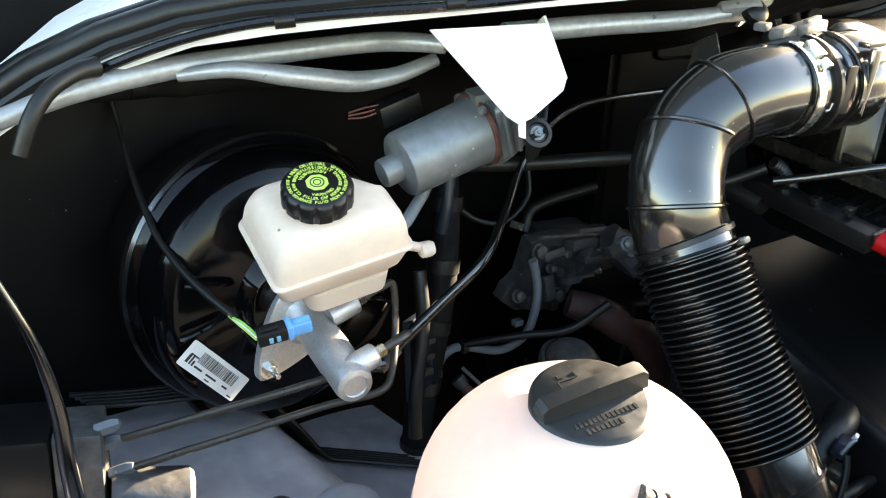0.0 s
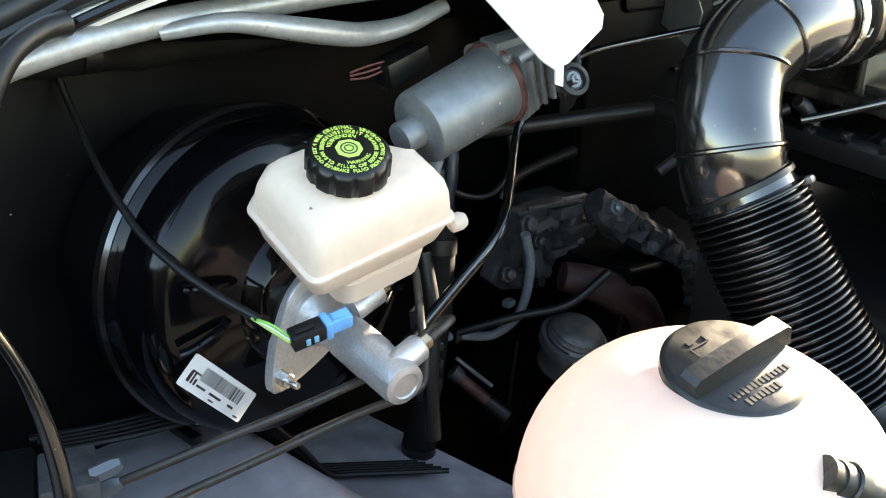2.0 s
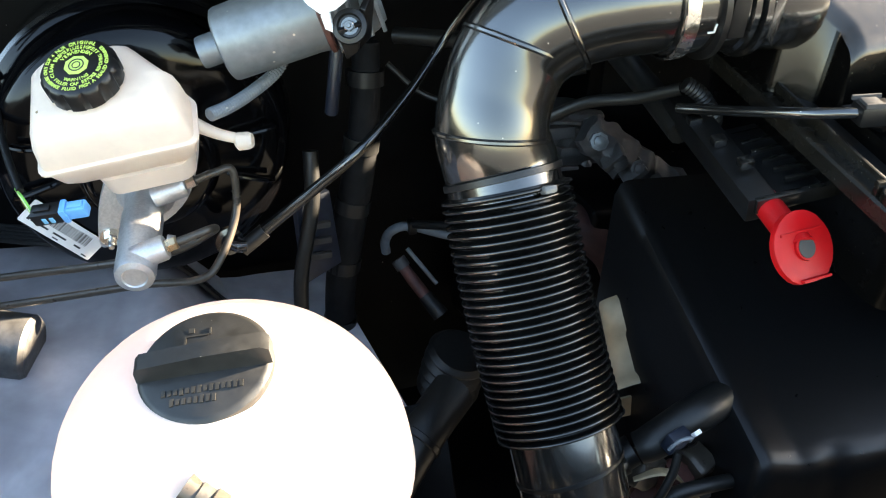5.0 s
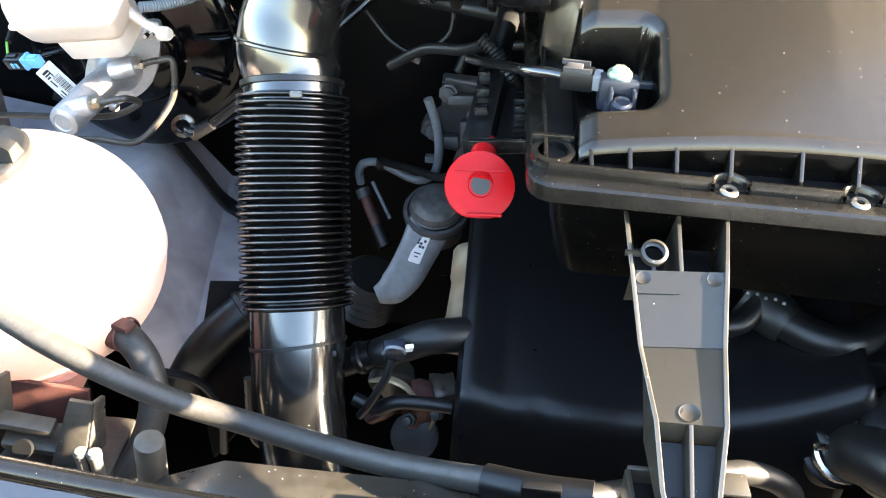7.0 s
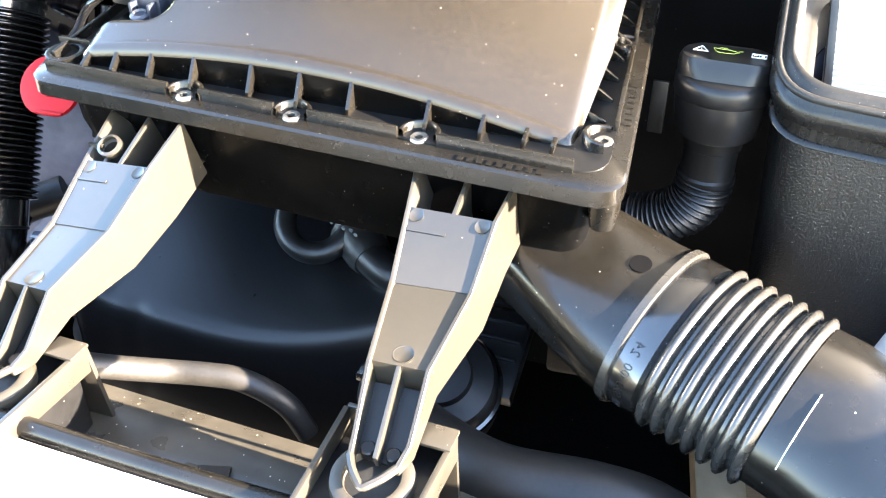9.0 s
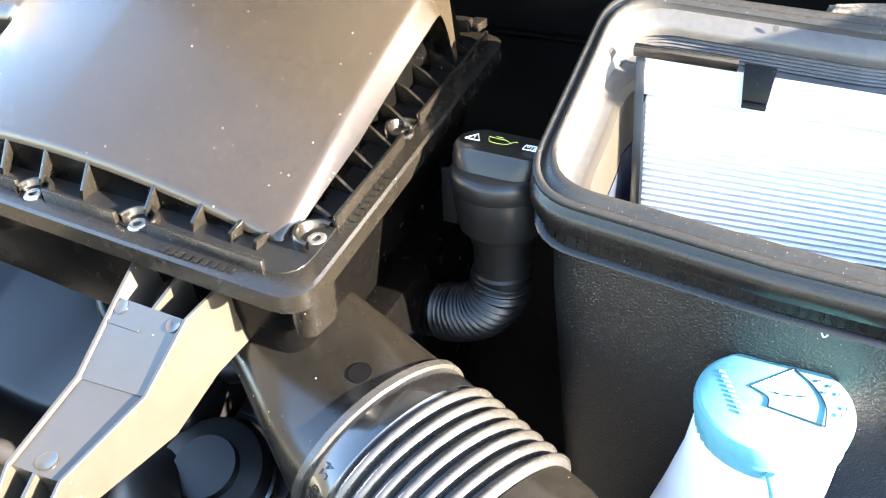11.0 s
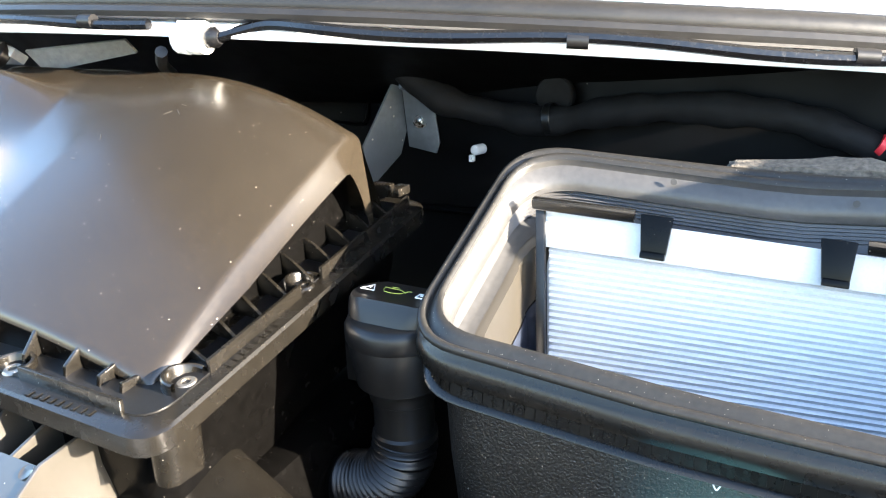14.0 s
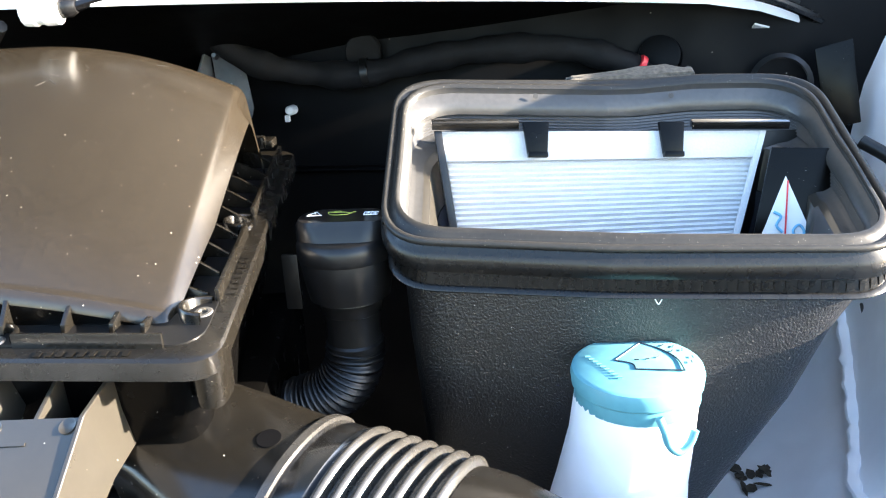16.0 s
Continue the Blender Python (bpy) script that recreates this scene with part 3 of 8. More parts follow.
# front crossmember
cross = thing("front_crossmember", (0.3, 0.47, 0.6), "dusty dark front crossmember with worn edges", "crossmember", kind="structure")


def beam_fn(u, v):
    x = 0.036 + 1.174 * u
    prof = [(0.395, 0.74), (0.412, 0.79), (0.432, 0.806), (0.465, 0.808), (0.492, 0.80), (0.508, 0.775), (0.51, 0.66)]
    k = v * (len(prof) - 1)
    i = min(int(k), len(prof) - 2)
    t = k - i
    end = 0.03 * max(0, 0.05 - u) / 0.05
    return (x, prof[i][0] * (1 - t) + prof[i + 1][0] * t + 0.018 * (0.5 - u), prof[i][1] * (1 - t) + prof[i + 1][1] * t - end)


part("beam", grid_surface(beam_fn, 40, 18, 0.004), "beam", cross)
part("face", box((0.62, 0.512, 0.60), (1.16, 0.006, 0.16)), "beam", cross)
for x in (0.33, 0.575):
    part("tab", box((x, 0.425, 0.812), (0.012, 0.012, 0.014), bevel=0.002), "beam", cross)
    part("slot", box((x + 0.012, 0.43, 0.809), (0.03, 0.02, 0.003), axes((1, 0.3, 0), (0, 1, 0))), "plastic", cross)

nose = thing("front_panel", (0.4, 0.2, 0.8), "white painted front end panel ahead of the crossmember", "front panel", kind="structure")


def front_edge(x):
    return 0.380 + 0.10 * (x - 0.55) ** 2


def nose_fn(x0, x1):
    def fn(u, v):
        x = x0 + (x1 - x0) * u
        y = front_edge(x) - 0.012 - 0.40 * v
        return (x, y, 0.874 - 0.02 * v - 0.30 * v ** 2.2)
    return fn


part("panel", grid_surface(nose_fn(-0.75, 0.384), 24, 14, 0.004), "lamp", nose, "dark glossy lamp panel with the sky's blue reflection in its colour")
part("panel_edge", tube([(0.388, front_edge(0.388) - 0.012 - 0.4 * v, 0.876 - 0.02 * v - 0.30 * v ** 2.2) for v in (0.06, 0.2, 0.35, 0.5, 0.7)], 0.006, 8, 5), "whiteprint", nose, "pale moulded panel edge")
part("panel", grid_surface(nose_fn(0.463, 1.6), 24, 14, 0.004), "white", nose)
part("latch_well", grid_surface(lambda u, v: (0.386 + 0.08 * u, front_edge(0.42) - 0.012 - 0.4 * v, 0.80 - 0.3 * v ** 2.2), 4, 10, 0.004), "gloss", nose, "black latch recess")
part("edge_seal", tube([(x, front_edge(x), 0.872) for x in np.linspace(-0.7, 1.55, 30)], 0.0075, 10, 2), "rim", nose, "black rubber edge seal")
part("seam", tube([(0.135, 0.34, 0.8745), (0.09, 0.2, 0.866), (0.05, 0.08, 0.80)], 0.0010, 6), "whiteprint", nose)
part("skirt", box((0.45, 0.39, 0.70), (2.1, 0.01, 0.3)), "plastic", nose)

# ---- brake booster and master cylinder ----
BC = Vector((-0.195, 1.2, 0.872))
booster = thing("brake_booster", (-0.195, 1.25, 0.71), "glossy black round brake booster with a paper label", "brake booster")
part("shell", lathe([(0.05, -0.09), (0.15, -0.09), (0.160, -0.02), (0.163, 0.0), (0.1635, 0.012), (0.160, 0.016), (0.156, 0.019), (0.1545, 0.045), (0.152, 0.058), (0.146, 0.066), (0.132, 0.072),
      (0.118, 0.076), (0.09, 0.079), (0.074, 0.083), (0.066, 0.098), (0.058, 0.102), (0.02, 0.103)], BC, (0, -1, 0), 72), "blackpaint", booster)
part("crimp", lathe([(0.160, -0.006), (0.1665, -0.004), (0.1668, 0.006), (0.1625, 0.011)], BC, (0, -1, 0), 72, cap=False), "gloss", booster)
for c, t in (((-0.298, 1.119, 0.909), (0.95, 0, -0.12)), ((-0.306, 1.119, 0.862), (0.93, 0, 0.30)), ((-0.085, 1.119, 0.900), (0.95, 0, 0.1)), ((-0.090, 1.119, 0.845), (0.93, 0, -0.3))):
    c, t = Vector(c), Vector(t)
    part("rib", tube([c - t * 0.026, c - t * 0.014 + Vector((0, -0.0045, 0)), c + t * 0.014 + Vector((0, -0.0045, 0)), c + t * 0.026], 0.0050, 10, 5, flat=0.7), "blackpaint", booster)
LR, LU = Vector((0.061, 0, -0.067)).normalized(), Vector((0.024, 0, 0.0125))
LU = (LU - LR * LU.dot(LR)).normalized()
LC = Vector((-0.295, 1.1205, 0.806))
lab = flat_label(booster, "label", LC, LR, LU, 0.088, 0.031, label="white barcode label")
rnd = random.Random(4)
code = []
x = -0.024
while x < 0.032:
    w = rnd.choice((0.0006, 0.0009, 0.0014))
    code.append((x, 0.004, w, 0.013))
    x += w + rnd.choice((0.0007, 0.001, 0.0015))
bm = bars(code + [(-0.018, -0.0075, 0.012, 0.0022), (0.002, -0.0075, 0.016, 0.0022), (0.024, -0.0075, 0.008, 0.0022), (0.0, -0.0125, 0.007, 0.0015), (0.036, -0.0125, 0.006, 0.0016)], LC + Vector((0, -0.0005, 0)), LR, LU)
part("print", bm, "ink", lab, "black barcode print")
part("mark", bars([(-0.036, -0.004, 0.0035, 0.010), (-0.0315, -0.004, 0.0022, 0.010), (-0.0275, -0.006, 0.0026, 0.006), (-0.031, 0.0016, 0.012, 0.0018)], LC + Vector((0, -0.0005, 0)), LR, LU), "ink", lab)

mc = thing("brake_master_cylinder", (-0.21, 1.08, 0.83), "cast aluminium brake master cylinder bolted to the booster", "master cylinder")
MA, MB = Vector((-0.200, 1.10, 0.862)), Vector((-0.224, 0.954, 0.846))
md = (MB - MA).normalized()
part("body", lathe([(0.03, -0.004), (0.03, 0.02), (0.024, 0.026), (0.0195, 0.04), (0.0195, 0.058), (0.0205, 0.06), (0.0205, 0.10), (0.0195, 0.104), (0.0195, 0.140), (0.018, 0.1465), (0.012, 0.1485), (0.011, 0.147)], MA, md, 32), "alu", mc)
flr = axes((0.046, -0.0, 0.053), (0, 1, 0))
ring = []
for k in range(40):
    a = 2 * math.pi * k / 40
    c, s = math.cos(a), math.sin(a)
    ring.append(MA + Vector((0, -0.005, 0)) + flr @ Vector((0.086 * c * abs(c) ** 0.15, 0, (0.024 * s + 0.018 * s * abs(s)) * (1 - 0.30 * abs(c) ** 2))))
part("flange", slab(ring, 0.011, 0.0015), "alu", mc)
for sgn in (-1, 1):
    p = MA + flr @ Vector((0.070 * sgn, 0, 0)) + Vector((0, -0.011, 0))
    bolt(mc, p, (0, -1, 0), 0.0075, 0.02, name="nut", label="plated hexagon nut on a stud")
pd = Vector((0.93, -0.05, 0.30)).normalized()
for k, (base, ln) in enumerate((((-0.214, 0.972, 0.858), 0.024), ((-0.188, 1.052, 0.876), 0.026))):
    prt = part("port", lathe([(0.0125, -0.008), (0.0125, ln - 0.002), (0.011, ln), (0.006, ln + 0.0005)], base, pd, 20), "alu", mc)
    part("union_nut", lathe([(0.0068, ln), (0.0068, ln + 0.010), (0.005, ln + 0.0115)], base, pd, 6), "steel" if k else "brass", prt, "small hexagon pipe nut")
part("pin", lathe([(0.006, 0), (0.006, 0.008)], (-0.19, 1.02, 0.84), (0.9, -0.2, -0.2), 12), "alu", mc)
part("cast_marks", bars([(0, -0.02 + 0.008 * k, 0.004, 0.003) for k in range(6)], MA + md * 0.075 + Vector((-0.013, -0.004, 0.0145)), (0.6, 0, 0.5), md, h=0.0012), "alu", mc)

# reservoir on the master cylinder
EX = Vector((0.97, -0.16, 0.195)).normalized()
EN = EX.cross(Vector((0, 0.93, 0.37))).normalized()
EY = EN.cross(EX)
RO = Vector((-0.286, 0.993, 0.944))


def rp(u, v, h):
    return RO + EX * u + EY * v + EN * h


def rsec(u0, u1, v0, v1, h, r, cut=0.0):
    pts = rounded(u1 - u0, v1 - v0, r, 4)
    return [rp((u0 + u1) / 2 + x, (v0 + v1) / 2 + y, h) for x, y in pts]


res = thing("brake_fluid_reservoir", tuple(rp(0.07, 0.05, -0.06)), "milky white brake fluid reservoir on the master cylinder", "reservoir")
PLAN = [(0.0, 0.0), (0.139, 0.0), (0.139, 0.046), (0.098, 0.106), (0.014, 0.106), (0.0, 0.094)]


def rplan(inset, h, r=0.010, grow_u=0.0):
    out = []
    for p in fillet(PLAN, r, 4):
        d = Vector((0.066, 0.050)) - p
        q = p + Vector((math.copysign(min(abs(d.x), inset), d.x), math.copysign(min(abs(d.y), inset), d.y))) if inset >= 0 else p - d.normalized() * -inset
        out.append(rp(q.x + grow_u, q.y, h))
    return out


part("lower_shell", loft([rplan(0.022, -0.041, 0.014), rplan(0.012, -0.036, 0.012), rplan(0.006, -0.026, 0.011), rplan(0.002, -0.010, 0.010), rplan(0.0005, -0.003, 0.010), rplan(0.0005, 0.0, 0.010)]), "resv", res)
part("sump", loft([rsec(0.040, 0.118, 0.014, 0.075, -0.066, 0.012), rsec(0.036, 0.122, 0.010, 0.080, -0.062, 0.014), rsec(0.034, 0.124, 0.008, 0.082, -0.036, 0.014)]), "resv", res, "lower milky chamber of the reservoir")
part("seam", loft([rplan(0.0, -0.0026), rplan(-0.0036, -0.0012), rplan(-0.0036, 0.0012), rplan(0.0, 0.0026)]), "resv", res)
part("upper_shell", loft([rplan(0.0005, 0.0), rplan(0.001, 0.010), rplan(0.003, 0.026, 0.011), rplan(0.006, 0.036, 0.012), rplan(0.011, 0.0430, 0.013), rplan(0.018, 0.0462, 0.014), rplan(0.026, 0.047, 0.014)]), "resv", res)
part("neck", lathe([(0.022, 0.044), (0.022, 0.052)], rp(0.062, 0.05, 0), EN, 28), "resv", res)
tip = Vector((-0.105, 1.008, 0.947))
b0 = rp(0.122, 0.050, -0.020)
sd = (tip - b0).normalized()
bm = tube([b0, b0.lerp(tip, 0.5) + Vector((0, 0, -0.003)), tip - sd * 0.006], [0.0075, 0.0055, 0.0050], 12, 6)
lathe([(0.0050, -0.009), (0.0088, -0.006), (0.0085, 0.004), (0.0065, 0.008)], tip, sd + Vector((0, 0, 0.5)), 12, bm)
part("spout", bm, "resv", res, "closed milky plastic spout")
part("stain", slab([rp(0.018 + 0.003 * math.cos(a), 0.032 + 0.0015 * math.sin(a), 0.0455) for a in (0, 1, 2, 3, 4, 5)], 0.001), "brass", res)
part("mould_mark", letters("100", 0.006, rp(0.072, 0.0925, 0.0466), EX, EY), "resv", res)
CAPC = rp(0.062, 0.05, 0.049)
cap = part("cap", lathe([(0.031, 0.0), (0.0325, 0.002), (0.0325, 0.017), (0.031, 0.0205), (0.028, 0.0222), (0.001, 0.0225)], CAPC, EN, 72,
      wobble=lambda a, h: (0.0012 if (a * 12 / (2 * math.pi)) % 1 < 0.72 else -0.0012) if 0.001 < h < 0.0202 else 0), "plastic", res, "black ribbed screw cap with yellow-green warning print")
TOPC = CAPC + EN * 0.0226
bm = bmesh.new()
for s, size, rad, a0, a1, inw in (("NUR ORIGINAL", 0.0052, 0.0258, 128, 52, False), ("BREMSFLUSSIGKEIT", 0.0050, 0.0206, 150, 30, False), ("VERWENDEN", 0.0050, 0.0155, 138, 42, False),
                                  ("BRAKE FLUID FROM A SEALED CONTAINER", 0.0046, 0.0262, 212, 395, True), ("FILLER CAP BEFORE REMOVING", 0.0046, 0.0213, 214, 375, True), ("WARNING", 0.0046, 0.0163, 238, 302, True),
                                  ("USE ONLY DOT 4", 0.0044, 0.0262, 205, 140, False), ("CLEAN", 0.0044, 0.0213, 200, 165, False)):
    ring_letters(s, size, TOPC, EN, EX, rad, a0, a1, bm, inw)
part("print", bm, "green", cap, "yellow-green warning writing in rings")
part("emblem", lathe([(0.0108, 0.0), (0.0108, 0.0005)], TOPC, EN, 8), "green", cap, "yellow-green octagon mark")
bm = lathe([(0.0068, 0.0004), (0.0068, 0.0009), (0.0058, 0.0009), (0.0058, 0.0004)], TOPC, EN, 28, cap=False)
lathe([(0.0038, 0.0004), (0.0038, 0.0009), (0.0030, 0.0009), (0.0030, 0.0004)], TOPC, EN, 24, bm, cap=False)
part("emblem_rings", bm, "ink", cap)

# level sensor plug
plug = thing("sensor_plug", (-0.27, 1.0, 0.89), "blue and black sensor plug with green and yellow wires", "plug")
pdx = Vector((0.93, -0.30, 0.20)).normalized()
pr = axes(pdx, (0, 1, 0.3))
bp = Vector((-0.264, 0.992, 0.906))
bb = part("blue_socket", box(bp, (0.022, 0.012, 0.013), pr, 0.002), "blue", plug, "light blue plastic socket")
part("latch", box(bp + pr @ Vector((0.002, 0, 0.0070)), (0.014, 0.007, 0.003), pr, 0.001), "blue", bb)
part("collar", box(bp + pr @ Vector((-0.010, 0, 0)), (0.006, 0.016, 0.017), pr, 0.002), "blue", bb)
kb = part("housing", box(bp + pr @ Vector((-0.027, 0, 0)), (0.028, 0.015, 0.015), pr, 0.002), "plastic", plug, "black plug housing")
for dx in (-0.029, -0.022):
    part("window", box(bp + pr @ Vector((dx, -0.0074, -0.001)), (0.004, 0.002, 0.007), pr, 0.0006), "blueprint", kb, "blue locking window")
part("lock", box(bp + pr @ Vector((-0.029, 0, 0.0085)), (0.016, 0.007, 0.003), pr, 0.001), "plastic", kb)
w0 = bp + pr @ Vector((-0.041, 0, 0))
w1 = Vector((-0.316, 1.034, 0.912))
part("wire", tube([w0 + Vector((0, 0, 0.003)), w0.lerp(w1, 0.5) + Vector((0, 0, 0.004)), w1], 0.0012, 8), "wire", plug)
part("wire", tube([w0 - Vector((0, 0, 0.002)), w0.lerp(w1, 0.5) - Vector((0, 0, 0.001)), w1], 0.0012, 8), "green", plug)
part("wire", tube([w0 + Vector((0, 0, 0.0005)), w0.lerp(w1, 0.5) + Vector((0, 0, 0.0015)), w1], 0.0010, 8), "whiteprint", plug)
part("cable", tube([w1 + Vector((0.004, -0.004, -0.001)), (-0.322, 1.075, 0.922), (-0.329, 1.12, 0.936), (-0.332, 1.17, 0.957), (-0.328, 1.23, 0.995), (-0.323, 1.275, 1.035), (-0.325, 1.295, 1.07)], [0.0036, 0.004, 0.004, 0.0036, 0.0034, 0.0034, 0.0034], 10), "rubber", plug, "black sheathed cable")

# brake pipes
pipes = thing("brake_pipes", (-0.3, 1.05, 0.75), "dark coated steel brake pipes from the master cylinder", "brake pipes")
n1 = Vector((-0.214, 0.972, 0.858)) + pd * 0.034
n2 = Vector((-0.188, 1.052, 0.876)) + pd * 0.036
part("pipe", tube([n1, n1 + pd * 0.02, n1 + pd * 0.035 + Vector((0, 0.006, -0.004)), n1 + pd * 0.036 + Vector((0.002, 0.03, -0.022)), (-0.185, 1.01, 0.832), (-0.25, 1.03, 0.815), (-0.33, 1.075, 0.787), (-0.405, 1.115, 0.762)], 0.0042, 10, 8), "brownpipe", pipes)
part("pipe", tube([n2, n2 + pd * 0.022, n2 + pd * 0.036 + Vector((0.004, 0.002, -0.006)), n2 + Vector((0.036, -0.01, -0.04)), n2 + Vector((0.012, -0.04, -0.075)), (-0.165, 1.0, 0.80), (-0.22, 1.02, 0.79), (-0.31, 1.06, 0.762), (-0.40, 1.10, 0.735)], 0.0042, 10, 8), "brownpipe", pipes)
absu = thing("abs_unit", (-0.44, 1.12, 0.66), "cast aluminium hydraulic unit with plated pipe nuts", "hydraulic unit")
part("block", box((-0.435, 1.125, 0.735), (0.045, 0.06, 0.11), axes((0.9, -0.4, 0), (0.4, 0.9, 0)), 0.004), "aludark", absu)
part("motor", lathe([(0.036, 0.0), (0.037, 0.004), (0.037, 0.075), (0.033, 0.08)], (-0.42, 1.10, 0.70), (0.85, -0.3, -0.12), 28), "aludark", absu, "grey motor can")
part("cover", box((-0.50, 1.16, 0.74), (0.10, 0.08, 0.10), axes((0.9, -0.4, 0), (0.4, 0.9, 0)), 0.006), "plastic", absu, "black electronics cover")
for p in ((-0.41, 1.115, 0.762), (-0.405, 1.10, 0.735), (-0.415, 1.10, 0.79)):
    part("pipe_nut", lathe([(0.0075, -0.012), (0.0075, 0.006), (0.005, 0.012)], p, (0.8, -0.4, 0.3), 6), "zinc", absu)
solo("loom_hose", tube([(-0.505, 1.07, 0.98), (-0.482, 1.06, 0.916), (-0.469, 1.06, 0.848), (-0.465, 1.06, 0.788), (-0.46, 1.06, 0.73)], [0.004, 0.005, 0.007, 0.0085, 0.009], 14, 10), "gloss", "black convoluted loom hose down to the hydraulic unit", "hose")
solo("coolant_pipe", tube([(-0.56, 0.98, 0.70), (-0.50, 0.97, 0.745), (-0.455, 0.98, 0.755), (-0.42, 0.99, 0.735), (-0.41, 1.0, 0.69)], 0.017, 16, 8), "hoserub", "grey-black bent rubber hose beside the hydraulic unit", "hose")
lines = thing("chassis_lines", (-0.25, 1.15, 0.70), "bundle of thin black pipes along the chassis leg", "pipes")
for k in range(5):
    o = 0.0095 * k
    pts = [(-0.40, 1.275, 0.703), (-0.342, 1.252, 0.701), (-0.273, 1.236, 0.697), (-0.225, 1.228, 0.690), (-0.200, 1.221, 0.668), (-0.165, 1.216, 0.624), (-0.128, 1.211, 0.572), (-0.10, 1.192, 0.566), (-0.061, 1.157, 0.566), (-0.02, 1.12, 0.566)]
    part("pipe", tube([(x + o * 0.35, y + 0.012 - o, z + 0.024) for x, y, z in pts], 0.0034, 8, 5), "rubber", lines)
part("clip", box((-0.273, 1.228, 0.706), (0.012, 0.06, 0.010), bevel=0.002), "plastic", lines)

# ---- wiper drive ----
wm = thing("wiper_motor", (-0.07, 1.04, 1.0), "grey zinc-coated wiper motor under the cowl", "wiper motor")
WA, WB = Vector((-0.113, 1.052, 1.026)), Vector((-0.022, 1.040, 1.057))
wd = (WB - WA).normalized()
WL = (WB - WA).length
part("can", lathe([(0.030, 0.0), (0.034, 0.002), (0.0355, 0.006), (0.037, WL - 0.01), (0.0385, WL)], WA, wd, 40), "zinc", wm)
part("nose", lathe([(0.009, -0.022), (0.0145, -0.021), (0.0155, -0.018), (0.0155, -0.002), (0.024, 0.001)], WA, wd, 28), "zinc", wm)
part("rim", lathe([(0.0385, WL - 0.001), (0.0415, WL), (0.0415, WL + 0.004), (0.0385, WL + 0.006)], WA, wd, 40, cap=False), "rust", wm, "rust-brown flange edge")
gb = loft([[WB + wd * h + p.x * V(0, 1, 0) + p.y * wd.cross(V(0, 1, 0)) * -1 for p in (Vector((x, y)) for x, y in rounded(w, d, 0.012, 3))] for h, w, d in ((0.004, 0.07, 0.074), (0.02, 0.066, 0.072), (0.045, 0.058, 0.06), (0.055, 0.05, 0.05))])
part("gearbox", gb, "zinc", wm, "ribbed cast gearbox housing")
for k in range(4):
    part("gear_rib", box(WB + wd * (0.012 + 0.012 * k) + Vector((0, -0.036, 0.0)), (0.004, 0.008, 0.05), axes(wd, (0, 1, 0)), 0.001), "zinc", wm)
part("top_rib", box(WB + Vector((0.01, -0.01, 0.042)), (0.05, 0.03, 0.012), axes((0.9, -0.3, 0.2), (0, 1, 0)), 0.003), "zinc", wm)
bolt(wm, Vector((-0.040, 1.012, 1.085)), (-0.2, -0.7, 0.6), 0.005, 0.008, "zinc", washer=False)
part("hole", lathe([(0.0028, 0), (0.0028, 0.001)], (-0.0865, 1.0195, 1.0405), (0.0, -0.9, -0.1), 12), "ink", wm)
part("plug_block", box((-0.085, 1.10, 1.075), (0.05, 0.028, 0.024), axes(wd, (0, 1, 0)), 0.003), "plastic", wm, "black motor plug")
for k in range(3):
    part("lead", tube([(-0.108, 1.10, 1.072 + 0.004 * k), (-0.122, 1.108, 1.066 + 0.005 * k), (-0.134, 1.118, 1.064 + 0.003 * k)], 0.0011, 6), "redwire", wm)

br = thing("cowl_bracket", (-0.05, 0.96, 1.09), "white painted triangular cowl bracket with a bolt", "bracket")
pts_b = [(-0.110, 1.016, 1.170), (0.016, 0.986, 1.176), (0.010, 0.945, 1.128), (0.003, 0.941, 1.117), (-0.024, 0.955, 1.088), (-0.036, 0.96, 1.083), (-0.046, 0.966, 1.09)]
part("plate", slab(pts_b, 0.003, 0.0008), "white", br)
part("fold", slab([(0.016, 0.990, 1.183), (0.010, 0.945, 1.128), (0.014, 0.965, 1.12), (0.018, 1.0, 1.175)], 0.003), "white", br)
part("tongue", slab([(-0.030, 0.956, 1.088), (-0.036, 0.96, 1.083), (-0.032, 0.962, 1.070), (-0.026, 0.958, 1.068)], 0.003), "white", br)
BM, BX = Vector((-0.0125, 0.9555, 1.0725)), Vector((-0.35, -0.80, 0.45)).normalized()
part("rubber_mount", lathe([(0.008, -0.006), (0.0145, -0.005), (0.0160, -0.002), (0.0150, 0.002), (0.0110, 0.003), (0.0095, 0.000), (0.004, 0.0)], BM, BX, 28), "rubber", br, "black rubber ring round the bolt")
bolt(br, BM, BX, 0.0050, 0.006, "zinc")
part("strap", slab([(-0.024, 0.958, 1.070), (-0.002, 0.954, 1.078), (-0.004, 0.962, 1.048), (-0.014, 0.965, 1.040)], 0.008, 0.002), "plastic", br, "black plastic strap below the bolt")
part("arm", slab([(0.0, 0.96, 1.085), (0.012, 0.972, 1.10), (0.012, 0.985, 1.05), (-0.004, 0.968, 1.045)], 0.006, 0.001), "plastic", br)

